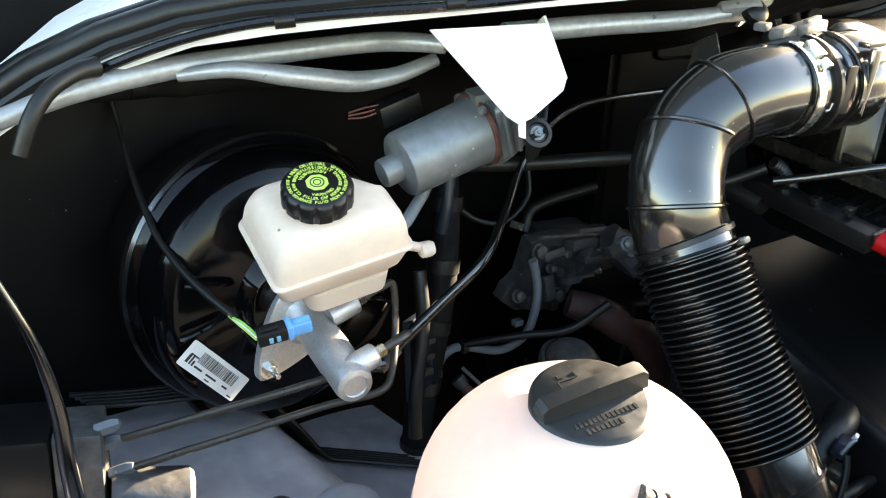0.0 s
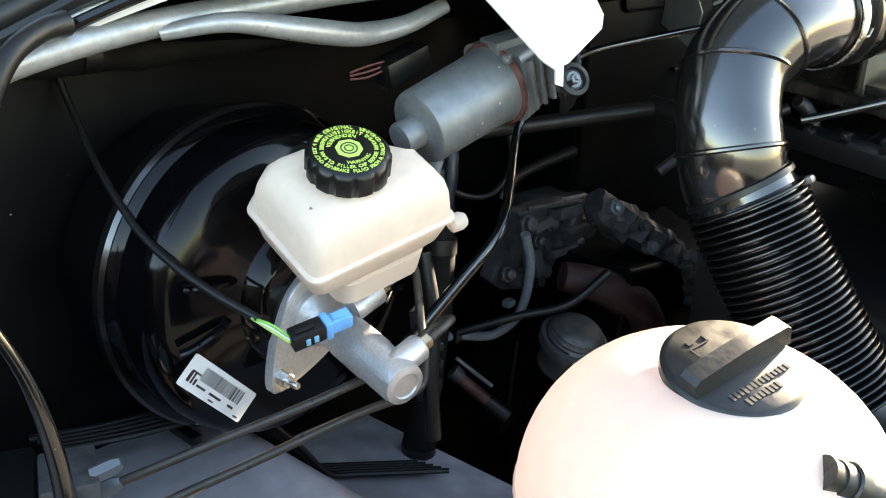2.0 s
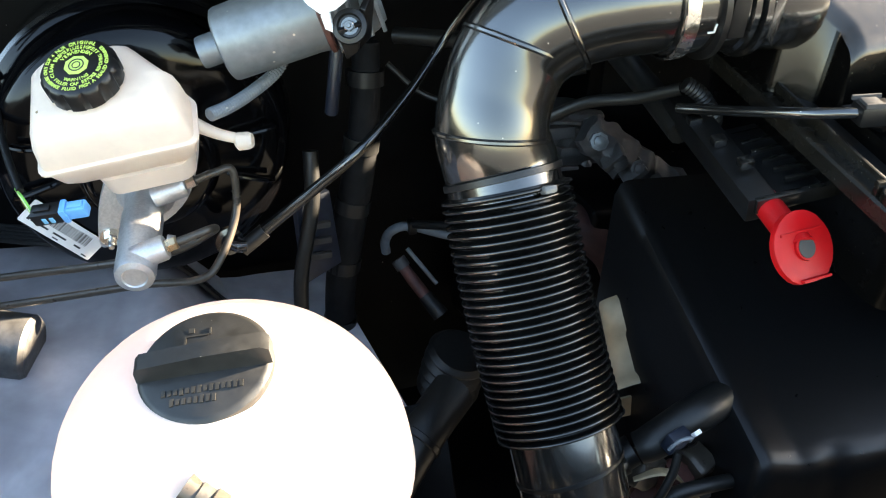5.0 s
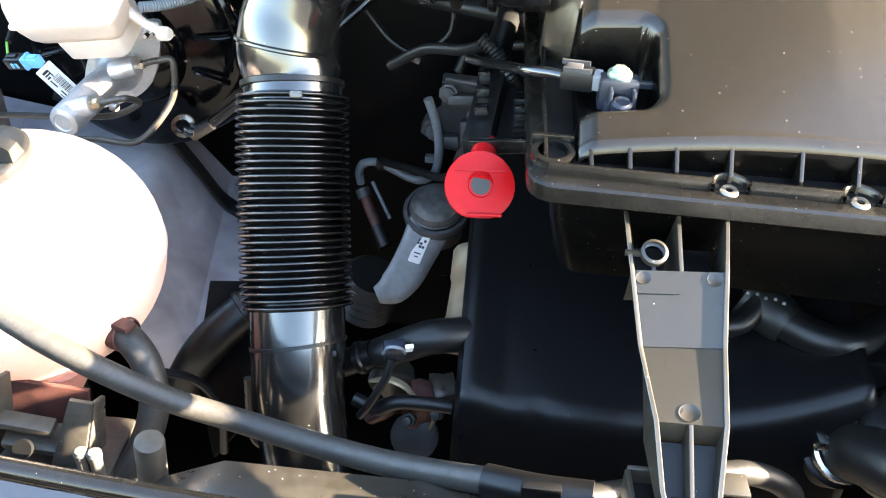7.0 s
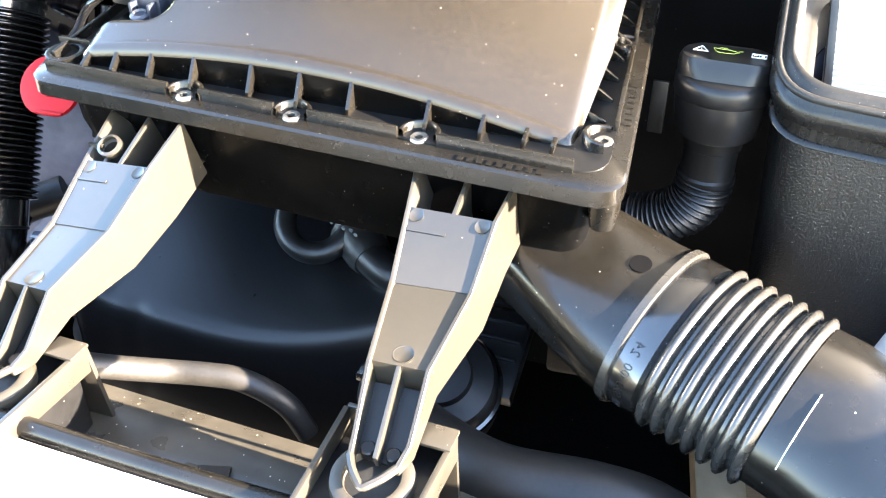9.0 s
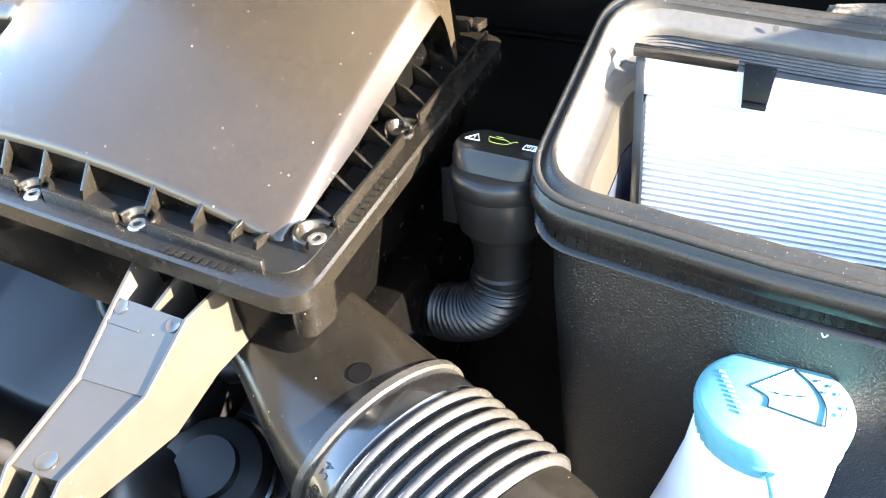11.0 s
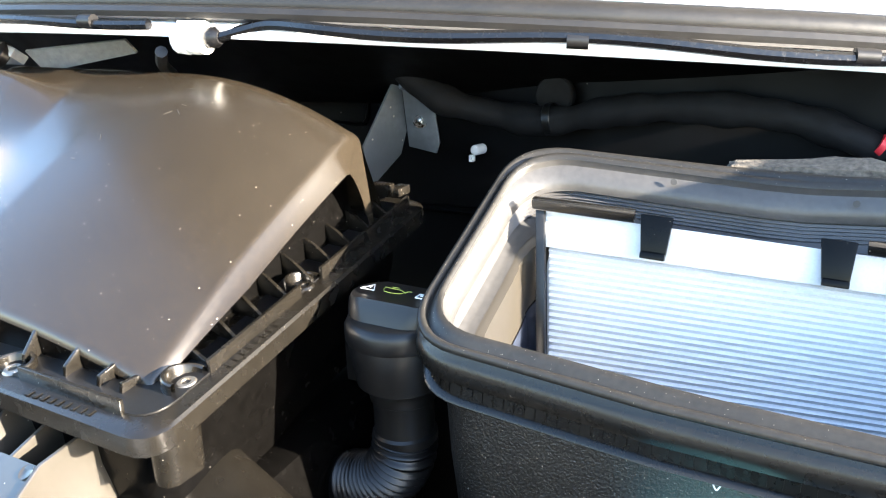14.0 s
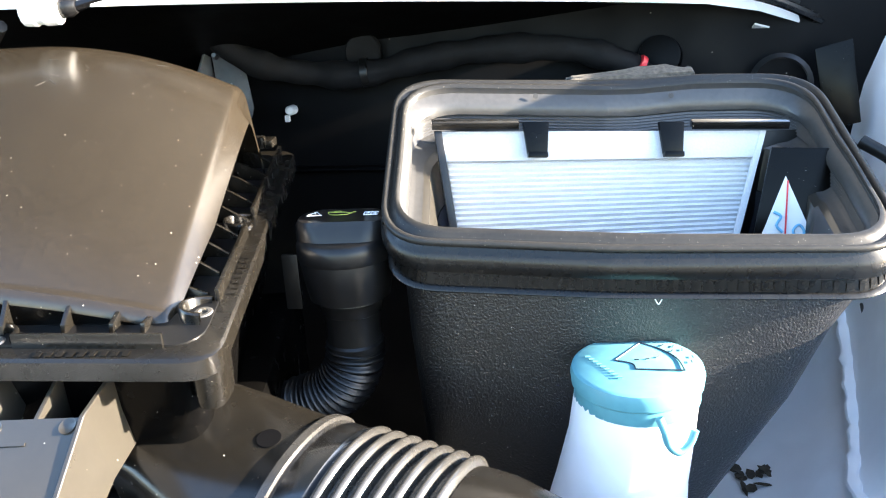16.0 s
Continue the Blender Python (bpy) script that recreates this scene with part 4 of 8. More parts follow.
link = thing("wiper_linkage", (0.0, 1.1, 1.12), "galvanised wiper linkage tubes below the cowl", "wiper linkage")
part("tube", tube([(-0.47, 1.16, 1.085), (-0.404, 1.15, 1.108), (-0.316, 1.145, 1.124), (-0.230, 1.14, 1.132), (-0.125, 1.11, 1.144), (-0.095, 1.07, 1.150), (-0.07, 1.04, 1.150)], [0.009, 0.0105, 0.011, 0.011, 0.0105, 0.010, 0.009], 14, 8), "tubezinc", link)
part("tube", tube([(-0.31, 1.14, 1.118), (-0.269, 1.11, 1.126), (-0.22, 1.10, 1.119), (-0.184, 1.10, 1.113), (-0.150, 1.10, 1.108), (-0.123, 1.10, 1.107), (-0.090, 1.09, 1.113), (-0.05, 1.08, 1.128)], [0.008, 0.010, 0.0125, 0.0135, 0.0135, 0.013, 0.011, 0.009], 14, 8, flat=0.8), "tubezinc", link)
part("arm", tube([(-0.01, 1.02, 1.162), (0.10, 0.995, 1.170), (0.20, 0.965, 1.176), (0.262, 0.948, 1.184)], [0.0115, 0.0115, 0.011, 0.009], 14, 8), "tubezinc", link)
part("lug", slab([(0.245, 0.957, 1.176), (0.245, 0.945, 1.194), (0.285, 0.922, 1.20), (0.305, 0.93, 1.19), (0.302, 0.948, 1.178)], 0.012, 0.003), "tubezinc", link)
part("cap", lathe([(0.015, 0.0), (0.016, 0.003), (0.015, 0.010), (0.010, 0.014), (0.005, 0.015)], (0.287, 0.932, 1.184), (-0.2, -0.75, 0.6), 24), "plastic", link, "black rubber pivot cap")
part("stay", slab([(0.30, 0.95, 1.19), (0.42, 0.99, 1.20), (0.425, 1.0, 1.185), (0.31, 0.965, 1.165)], 0.004), "tubezinc", link)
solo("vent_pipe", tube([(-0.462, 1.12, 1.064), (-0.450, 1.12, 1.094), (-0.432, 1.125, 1.116), (-0.405, 1.135, 1.128), (-0.385, 1.14, 1.131)], [0.0075, 0.008, 0.008, 0.008, 0.0095], 12, 8), "rubber", "short black rubber drain hose hanging from the cowl", "hose")
wl2 = thing("bulkhead_loom", (-0.35, 1.285, 1.08), "black taped wiring loom along the bulkhead", "wiring loom")
part("loom", tube([(-0.8, 1.285, 1.075), (-0.45, 1.28, 1.085), (-0.25, 1.285, 1.08), (-0.1, 1.28, 1.085), (0.1, 1.285, 1.10)], 0.016, 12, 8, wave=lambda t: 0.0014 * math.sin(t * 70) + 0.001 * math.sin(t * 151)), "loom", wl2)
for x in (-0.52, -0.31, -0.16):
    part("tape_band", tube([(x, 1.2825, 1.083), (x + 0.016, 1.2827, 1.083)], 0.0175, 12, 2), "rubber", wl2)

# ---- expansion tank ----
TC = Vector((-0.163, 0.719, 0.825))
tank = thing("coolant_tank", (-0.168, 0.70, 0.66), "round white plastic coolant expansion tank with pink coolant low down", "coolant tank")
prof = []
for k in range(19):
    a = radians(-64 + 130 * k / 18)
    prof.append((0.1335 * math.cos(a) ** 0.90, 0.118 * math.sin(a)))
prof += [(0.050, 0.1075), (0.034, 0.108)]
part("upper_shell", lathe([p for p in prof if p[1] >= 0.0], TC, (0, 0, 1), 64), "tank", tank)
part("lower_shell", lathe([p for p in prof if p[1] <= 0.0] + [(0.1325, -0.0005)], TC, (0, 0, 1), 64), "tank", tank)
part("seam", lathe([(0.1305, -0.003), (0.1348, -0.002), (0.1348, 0.002), (0.1305, 0.003)], TC, (0, 0, 1), 64, cap=False), "tank", tank)
part("sump", loft([[TC + Vector((0.05 * s + x, -0.02 + y, h)) for x, y in rounded(w, d, 0.02, 4)] for h, w, d, s in ((-0.09, 0.13, 0.13, 0.0), (-0.115, 0.10, 0.10, 0.1), (-0.14, 0.075, 0.07, 0.15), (-0.165, 0.05, 0.05, 0.15))]), "pink", tank, "pink-tinted sump full of coolant")
for dx in (-0.01, 0.03):
    part("foot", lathe([(0.012, 0.0), (0.010, -0.02), (0.005, -0.035)], TC + Vector((dx, -0.03, -0.16)), (0, 0, 1), 12), "pink", tank)
CN = Vector((-0.19, -0.17, 0.967)).normalized()
CB = TC + Vector((-0.013, -0.012, 0.108))
part("filler_neck", lathe([(0.040, -0.022), (0.040, 0.0), (0.036, 0.003)], CB, CN, 40), "tank", tank)
ccap = part("cap", lathe([(0.0455, 0.0), (0.0465, 0.002), (0.0465, 0.008), (0.0445, 0.0105), (0.042, 0.0115), (0.0, 0.012)], CB, CN, 64), "capgrey", tank, "worn grey-black screw cap with a raised grip bar")
CT = CB + CN * 0.0115
gd = Vector((0.981, -0.19, 0.0))
gd = (gd - CN * gd.dot(CN)).normalized()
gy = CN.cross(gd)
part("grip", loft([[CT + gd * (0.046 * s) + gy * y + CN * z for y, z in ((-0.0085, 0), (-0.0065, hh), (0.0065, hh), (0.0085, 0))] for s, hh in ((-0.98, 0.008), (-0.9, 0.012), (0.0, 0.0155), (0.9, 0.016), (1.02, 0.012))]), "capgrey", ccap)
bm = bmesh.new()
rw = random.Random(9)
for row, (n, y0) in enumerate(((14, -0.021), (8, -0.029))):
    for k in range(n):
        box(CT + gd * (-0.026 + 0.004 * k + 0.006 * row) + gy * y0 + CN * 0.0004, (0.0024, 0.0042 + 0.002 * rw.random(), 0.0012), axes(gd, gy), 0, bm)
for p, w, d in (((-0.006, 0.024), 0.016, 0.0012), ((-0.014, 0.020), 0.0012, 0.008), ((0.003, 0.027), 0.0012, 0.006), ((-0.010, 0.029), 0.004, 0.004)):
    box(CT + gd * p[0] + gy * p[1] + CN * 0.0004, (w, d, 0.0012), axes(gd, gy), 0, bm)
tagged(part("moulded_writing", bm, "strut", ccap), kind="stuff")
NZ = Vector((-0.179, 0.612, 0.893))
part("outlet", lathe([(0.011, -0.035), (0.009, -0.022), (0.009, 0.004), (0.0098, 0.005), (0.0098, 0.009), (0.008, 0.01)], NZ, (0.75, -0.6, -0.5), 20), "brownpipe", tank)
o = TC + Vector((-0.0054, -0.1275, 0.0422)) * 1.004
rgt = Vector((-(o - TC).y, (o - TC).x, 0)).normalized()
upw = Vector(((o - TC).x / 0.0188, (o - TC).y / 0.0188, (o - TC).z / 0.01346)).normalized().cross(rgt)
upw = upw if upw.z > 0 else -upw
rgt = -rgt if rgt.x < 0 else rgt
part("triangle", slab([o + rgt * -0.014 + upw * -0.010, o + rgt * 0.014 + upw * -0.010, o + upw * 0.016], 0.0008), "conduit", tank, "grey-edged warning triangle")
part("triangle_field", slab([o + rgt * -0.009 + upw * -0.007 + rgt.cross(upw) * 0.0008, o + rgt * 0.009 + upw * -0.007 + rgt.cross(upw) * 0.0008, o + upw * 0.010 + rgt.cross(upw) * 0.0008], 0.0006), "label", tank)
# vent hose across the front
vh = thing("coolant_vent_hose", (0.1, 0.5, 0.83), "grey rubber coolant hose lying along the crossmember", "hose")
ND = Vector((0.75, -0.6, -0.5)).normalized()
hp = [NZ - ND * 0.026, (-0.158, 0.600, 0.880), (-0.130, 0.590, 0.866), (-0.09, 0.580, 0.845), (-0.035, 0.573, 0.818), (0.025, 0.573, 0.788), (0.083, 0.575, 0.768), (0.154, 0.556, 0.768), (0.235, 0.520, 0.790), (0.318, 0.482, 0.824)]
part("hose", tube(hp, 0.0112, 18, 8), "hoserub", vh)
part("joiner", tube([(0.305, 0.487, 0.820), (0.345, 0.472, 0.830), (0.385, 0.465, 0.836)], 0.0135, 16, 6), "plastic", vh, "black plastic hose joiner")
part("lock_tab", box((0.345, 0.462, 0.843), (0.03, 0.008, 0.012), bevel=0.002), "plastic", vh)
# Tail colour is darker than the hose, with part of its shadow mixed in
part("tail", tube([(0.380, 0.466, 0.835), (0.41, 0.480, 0.828), (0.44, 0.51, 0.805), (0.473, 0.540, 0.785), (0.505, 0.551, 0.782), (0.53, 0.558, 0.779), (0.556, 0.563, 0.768), (0.576, 0.567, 0.750), (0.590, 0.57, 0.72)], 0.0108, 16, 8), "tailrub", vh)
part("clamp", lathe([(0.0118, -0.005), (0.0134, -0.004), (0.0134, 0.004), (0.0118, 0.005)], NZ - ND * 0.012, ND, 20, cap=False), "brownpipe", vh, "spring hose clamp")
part("clamp_ear", box(NZ + Vector((-0.004, -0.006, -0.016)), (0.006, 0.008, 0.016), bevel=0.001), "brownpipe", vh)
lh = thing("coolant_return_hose", (-0.03, 0.62, 0.70), "black coolant hose with a copper-coloured clamp below the tank", "hose")
part("hose", tube([(-0.085, 0.675, 0.775), (-0.062, 0.664, 0.785), (-0.042, 0.652, 0.784), (-0.022, 0.637, 0.768), (-0.012, 0.618, 0.735), (-0.02, 0.592, 0.70), (-0.045, 0.565, 0.665), (-0.07, 0.55, 0.62)], 0.0145, 16, 8), "hoserub", lh)
part("clamp", lathe([(0.016, -0.007), (0.0175, -0.006), (0.0175, 0.006), (0.016, 0.007)], (-0.05, 0.657, 0.786), (0.8, -0.4, 0.1), 20, cap=False), "rust", lh)
part("clamp_ear", box((-0.043, 0.648, 0.804), (0.02, 0.014, 0.006), axes((0.8, -0.4, 0.1), (0.4, 0.8, 0)), 0.001), "rust", lh)
part("spigot", tube([(-0.12, 0.69, 0.77), (-0.085, 0.675, 0.777), (-0.07, 0.668, 0.783)], 0.0125, 14, 5), "pinkglow", lh)
hold = thing("tank_holder", (-0.15, 0.55, 0.62), "dusty black plastic tank holder on the crossmember", "bracket")
part("base", box((-0.16, 0.585, 0.685), (0.24, 0.10, 0.02), bevel=0.004), "holder", hold)
for a, b, c, d in (((-0.094, 0.700), (-0.062, 0.700), (-0.043, 0.783), (-0.064, 0.785)), ((-0.172, 0.700), (-0.150, 0.700), (-0.126, 0.803), (-0.152, 0.806)), ((-0.262, 0.690), (-0.240, 0.690), (-0.236, 0.770), (-0.258, 0.770))):
    up = part("upright", slab([(a[0], 0.556, a[1]), (b[0], 0.556, b[1]), (c[0], 0.566, c[1]), (d[0], 0.566, d[1])], 0.005, 0.0015), "holder", hold)
    part("flange", slab([(b[0], 0.557, b[1]), (b[0] + 0.004, 0.595, b[1]), (c[0] + 0.002, 0.582, c[1] - 0.006), (c[0], 0.566, c[1])], 0.004, 0.001), "holder", up)
part("rail", box((-0.114, 0.568, 0.747), (0.056, 0.016, 0.010), Euler((0.2, 0.13, 0)).to_matrix(), 0.002), "holder", hold)
part("rail", box((-0.108, 0.575, 0.722), (0.06, 0.03, 0.012), Euler((0.3, 0.1, 0)).to_matrix(), 0.003), "holder", hold)
part("rail", box((-0.12, 0.545, 0.702), (0.13, 0.014, 0.02), bevel=0.003), "holder", hold)
# Red reflection of the coolant is put into this plate's colour
part("back", slab([(-0.19, 0.605, 0.700), (-0.075, 0.605, 0.700), (-0.070, 0.612, 0.752), (-0.18, 0.612, 0.760)], 0.006, 0.002), "rust", hold, "plate behind the uprights, brown-red for the coolant reflected in it")
part("eye", lathe([(0.007, 0), (0.009, 0.001), (0.009, 0.006), (0.006, 0.006)], (-0.112, 0.556, 0.727), (0, -0.8, 0.6), 18), "rubber", hold)
for x in (-0.050, -0.038):
    part("pin", lathe([(0.0058, -0.03), (0.0058, 0.0), (0.0068, 0.001), (0.0068, 0.006), (0.005, 0.008)], (x, 0.540, 0.742), (0.05, -0.1, 1), 14), "conngrey", hold, "pale plastic pin")
part("post", lathe([(0.0125, -0.09), (0.0125, -0.004), (0.0118, -0.001), (0.009, 0.0)], (0.033, 0.503, 0.812), (0.1, -0.1, 1), 24), "holder", hold, "round post")
arch = thing("wheel_arch_hose", (0.0, 0.8, 0.6), "thick black hose behind the expansion tank", "hose")
part("hose", tube([(-0.06, 0.80, 0.58), (-0.025, 0.80, 0.645), (0.02, 0.83, 0.685), (0.07, 0.87, 0.70)], 0.024, 16, 8), "rubber", arch)
part("clamp", lathe([(0.0245, -0.004), (0.026, -0.003), (0.026, 0.003), (0.0245, 0.004)], (0.018, 0.829, 0.684), (0.75, 0.5, 0.4), 20, cap=False), "plastic", arch)
solo("thin_pipe", tube([(-0.055, 0.72, 0.68), (-0.015, 0.735, 0.655), (0.01, 0.73, 0.62), (0.012, 0.72, 0.56)], 0.005, 8, 8), "rubber", "thin black pipe running down beside the tank", "pipe")
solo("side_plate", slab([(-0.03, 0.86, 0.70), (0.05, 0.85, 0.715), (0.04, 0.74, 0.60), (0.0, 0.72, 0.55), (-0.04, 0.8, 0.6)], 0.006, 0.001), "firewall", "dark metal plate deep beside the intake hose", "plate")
solo("hook_pipe", tube([(0.055, 0.70, 0.70), (0.055, 0.695, 0.64), (0.062, 0.69, 0.615), (0.09, 0.685, 0.612)], 0.0045, 8, 8), "brownpipe", "thin bent metal pipe near the intake hose", "pipe")

# ---- intake hose ----
ih = thing("intake_hose", (0.12, 0.75, 0.6), "black plastic air intake hose with a ribbed middle section", "intake hose")
HT, HB = Vector((0.088, 0.826, 0.970)), Vector((0.109, 0.713, 0.790))
hd = (HB - HT).normalized()
up_path = [HT + hd * 0.01, HT - hd * 0.02, (0.079, 0.842, 1.014), (0.086, 0.853, 1.046), (0.105, 0.860, 1.082), (0.138, 0.852, 1.110), (0.172, 0.844, 1.120), (0.205, 0.839, 1.123), (0.235, 0.836, 1.124)]
part("elbow", tube(up_path, [0.049, 0.049, 0.0475, 0.047, 0.047, 0.047, 0.0465, 0.0465, 0.046], 40, 8), "gloss", ih)
for i, (p, d) in enumerate((((0.105, 0.860, 1.082), (0.40, 0.22, 0.85)), ((0.079, 0.842, 1.014), (0.12, 0.30, 0.94)), ((0.138, 0.852, 1.110), (0.82, -0.22, 0.45)))):
    part("bead", lathe([(0.046, -0.003), (0.0485, -0.0024), (0.0500, -0.001), (0.0500, 0.001), (0.0485, 0.0024), (0.046, 0.003)], p, d, 40, cap=False), "gloss", ih)
part("bellows", corrugated([HT, HT.lerp(HB, 0.33) + Vector((-0.002, 0.002, 0)), HT.lerp(HB, 0.66) + Vector((-0.002, 0.002, 0)), HB], 0.0565, 0.0080, 0.00712, 48, 12, 2.0), "bellgloss", ih, "tightly ribbed glossy bellows", 120)
part("lower_tube", tube([HB - hd * 0.005, HB + hd * 0.03, HB + hd * 0.10, HB + hd * 0.17 + Vector((0.01, 0, 0)), HB + hd * 0.26 + Vector((0.03, 0.01, 0))], [0.0475, 0.048, 0.046, 0.044, 0.043], 40, 8), "gloss", ih)
zt = part("cable_tie", lathe([(0.0498, -0.003), (0.0515, -0.0025), (0.0515, 0.0025), (0.0498, 0.003)], HT - hd * 0.010, hd, 40, cap=False), "plastic", ih)
part("tie_head", box((0.103, 0.7765, 0.9945), (0.012, 0.007, 0.011), axes((1, 0.1, 0), hd), 0.003), "conngrey", zt)
z2 = part("cable_tie", lathe([(0.0478, -0.002), (0.0492, -0.0015), (0.0492, 0.0015), (0.0478, 0.002)], HB + hd * 0.035, hd + Vector((0.1, 0, 0.03)), 40, cap=False), "plastic", ih)
part("tie_head", box((0.151, 0.673, 0.770), (0.008, 0.006, 0.007), axes((1, 0.1, 0), hd), 0.001), "plastic", z2)
td = Vector((0.985, -0.1, 0.05)).normalized()
T0 = Vector((0.212, 0.8365, 1.1225))
part("meter_tube", lathe([(0.0465, 0.0), (0.049, 0.003), (0.049, 0.011), (0.0472, 0.013), (0.0472, 0.055), (0.0505, 0.057), (0.0505, 0.062), (0.0472, 0.064), (0.0472, 0.11), (0.047, 0.12)], T0, td, 44), "gloss", ih, "black air flow meter tube")
clamp = part("band_clamp", lathe([(0.049, -0.006), (0.0508, -0.0055), (0.0508, 0.0055), (0.049, 0.006)], T0 + td * 0.006, td, 44, cap=False), "steel", ih, "bright steel band clamp")
part("screw_housing", box(T0 + td * 0.006 + Vector((-0.002, -0.028, 0.043)), (0.014, 0.022, 0.012), axes(td, (0, 0.8, 0.5)), 0.002), "steel", clamp)
part("screw", lathe([(0.0045, 0), (0.0045, 0.01), (0.0035, 0.011)], T0 + td * 0.006 + Vector((-0.002, -0.04, 0.036)), (0, -0.8, -0.5), 6), "steel", clamp)
band = part("black_clamp", lathe([(0.0465, 0.0), (0.0535, 0.001), (0.0535, 0.006), (0.0465, 0.007)], T0 + td * 0.03, td, 44, cap=False), "plastic", ih)
u, w = basis(td)
part("step_tab", box(T0 + td * 0.040 + Vector((0, -0.049, 0.004)), (0.014, 0.004, 0.05), axes(td, (0, 1, 0.1)), 0.001), "plastic", band)
fl = T0 + td * 0.064
part("flange", lathe([(0.047, 0.0), (0.0545, 0.001), (0.0545, 0.006), (0.047, 0.007)], fl, td, 44, cap=False), "gloss", ih, "raised flange ring")
part("inlet_neck", lathe([(0.0472, 0.072), (0.0500, 0.080), (0.0515, 0.095), (0.0530, 0.112), (0.050, 0.120)], T0, td, 44), "gloss", ih, "widening black neck into the air filter box")
part("flange_post", slab([fl + Vector((0, -0.0535, 0.044)), fl + Vector((0.013, -0.0535, 0.044)), fl + Vector((0.008, -0.049, -0.028)), fl + Vector((0.001, -0.049, -0.022))], 0.008, 0.0015), "gloss", ih)
part("flange_bar", box(fl + Vector((0.020, -0.046, 0.048)), (0.048, 0.014, 0.006), axes(td, (0, 1, 0)), 0.0015), "gloss", ih, "stiffening bar above the flange")
part("flange_bar", box(fl + Vector((0.020, -0.047, 0.030)), (0.040, 0.012, 0.004), axes(td, (0, 1, 0)), 0.001), "gloss", ih)
part("arrow", slab([T0 + td * (0.046 + a) + Vector((0, -0.0405, 0.018)) + Vector((0, -0.0005, b)) for a, b in ((0.0, 0.0), (0.004, 0.003), (0.004, 0.0015), (0.011, 0.0015), (0.011, -0.0015), (0.004, -0.0015), (0.004, -0.003))], 0.0006), "whiteprint", ih)
part("code_marks", bars([(0.005 * k, 0, 0.0028, 0.0042) for k in range(6)], (0.163, 0.8055, 1.100), td, (0, -0.4, 0.9), h=0.0008), "gloss", ih)
for f in (0.018, 0.052):
    part("corner_mark", bars([(0.0, 0.0, 0.006, 0.0014), (0.0023, 0.004, 0.0014, 0.008)], T0 + td * (f + 0.004) + Vector((0, -0.0445, -0.0155)), td, (0, -0.33, 0.94), h=0.0008), "whiteprint", ih)
sc = thing("sensor_connector", (0.27, 0.84, 1.165), "pale plastic air flow sensor plug with a black wire", "connector")
sr = axes((0.98, 0.10, 0.12), (-0.10, 0.98, 0))
part("body", box((0.262, 0.846, 1.182), (0.046, 0.022, 0.012), sr, 0.002), "conngrey", sc)
part("body_ridge", box((0.268, 0.846, 1.190), (0.030, 0.006, 0.005), sr, 0.001), "conngrey", sc)
for k in range(4):
    part("louvre", box((0.248 + 0.010 * k, 0.834, 1.173), (0.004, 0.004, 0.010), sr, 0.0008), "plastic", sc)
part("plug", box((0.224, 0.850, 1.178), (0.032, 0.017, 0.012), sr, 0.003), "conngrey", sc)
part("clip", box((0.213, 0.868, 1.182), (0.014, 0.014, 0.008), sr, 0.002), "conngrey", sc)
part("base", box((0.262, 0.844, 1.172), (0.050, 0.026, 0.010), sr, 0.002), "plastic", sc)
part("wire", tube([(0.222, 0.83, 1.174), (0.20, 0.845, 1.168), (0.185, 0.88, 1.15), (0.17, 0.92, 1.13)], 0.004, 8, 8), "rubber", sc)

# ---- pipes and engine parts deep in the bay ----
solo("vacuum_pipe", tube([(-0.108, 1.078, 0.778), (-0.089, 1.083, 0.79), (-0.035, 1.07, 0.84), (0.017, 1.056, 0.892), (0.07, 1.085, 0.925), (0.123, 1.12, 0.967), (0.145, 1.12, 1.0), (0.163, 1.105, 1.034), (0.178, 1.086, 1.054), (0.198, 1.058, 1.069), (0.247, 0.987, 1.091), (0.26, 0.968, 1.096)],
     [0.007, 0.007, 0.0065, 0.006, 0.0055, 0.005, 0.0045, 0.0045, 0.004, 0.004, 0.004, 0.004], 12, 8), "gloss", "thin black vacuum pipe rising from the booster", "pipe")
vu = thing("vacuum_union", (-0.115, 1.075, 0.76), "black ring union on the booster face", "union")
part("ring", lathe([(0.010, -0.004), (0.016, -0.003), (0.016, 0.004), (0.010, 0.005)], (-0.125, 1.085, 0.785), (0.2, -0.9, 0.2), 20, cap=False), "gloss", vu)
part("elbow", tube([(-0.125, 1.10, 0.785), (-0.118, 1.082, 0.78), (-0.105, 1.077, 0.78)], 0.008, 12, 6), "gloss", vu)
part("sleeve", tube([(-0.112, 1.0785, 0.775), (-0.085, 1.082, 0.793)], 0.009, 12, 3), "rubber", vu)
solo("corrugated_conduit", corrugated([(-0.134, 1.016, 0.974), (-0.112, 1.035, 0.972), (-0.085, 1.058, 0.975), (-0.06, 1.075, 0.985), (-0.045, 1.08, 1.005)], 0.0068, 0.0014, 0.0034, 14, 6), "conduit", "grey corrugated cable conduit behind the reservoir", "conduit")
casing = thing("engine_casing", (0.3, 1.17, 0.6), "dull cast aluminium engine casing with bolts and ribs", "engine casing")


def lump(c, w, d, h, name, seed, material="aludark", rough=0.006, turn=0.0):
    bm = box(c, (w, d, h), Euler((0.06, 0.08, turn)).to_matrix(), 0.012, segments=3)
    bmesh.ops.subdivide_edges(bm, edges=bm.edges[:], cuts=2, use_grid_fill=True)
    for v in bm.verts:
        v.co += noise.noise_vector(v.co * 22 + Vector((seed, 0, 0))) * rough
    return part(name, bm, material, casing)


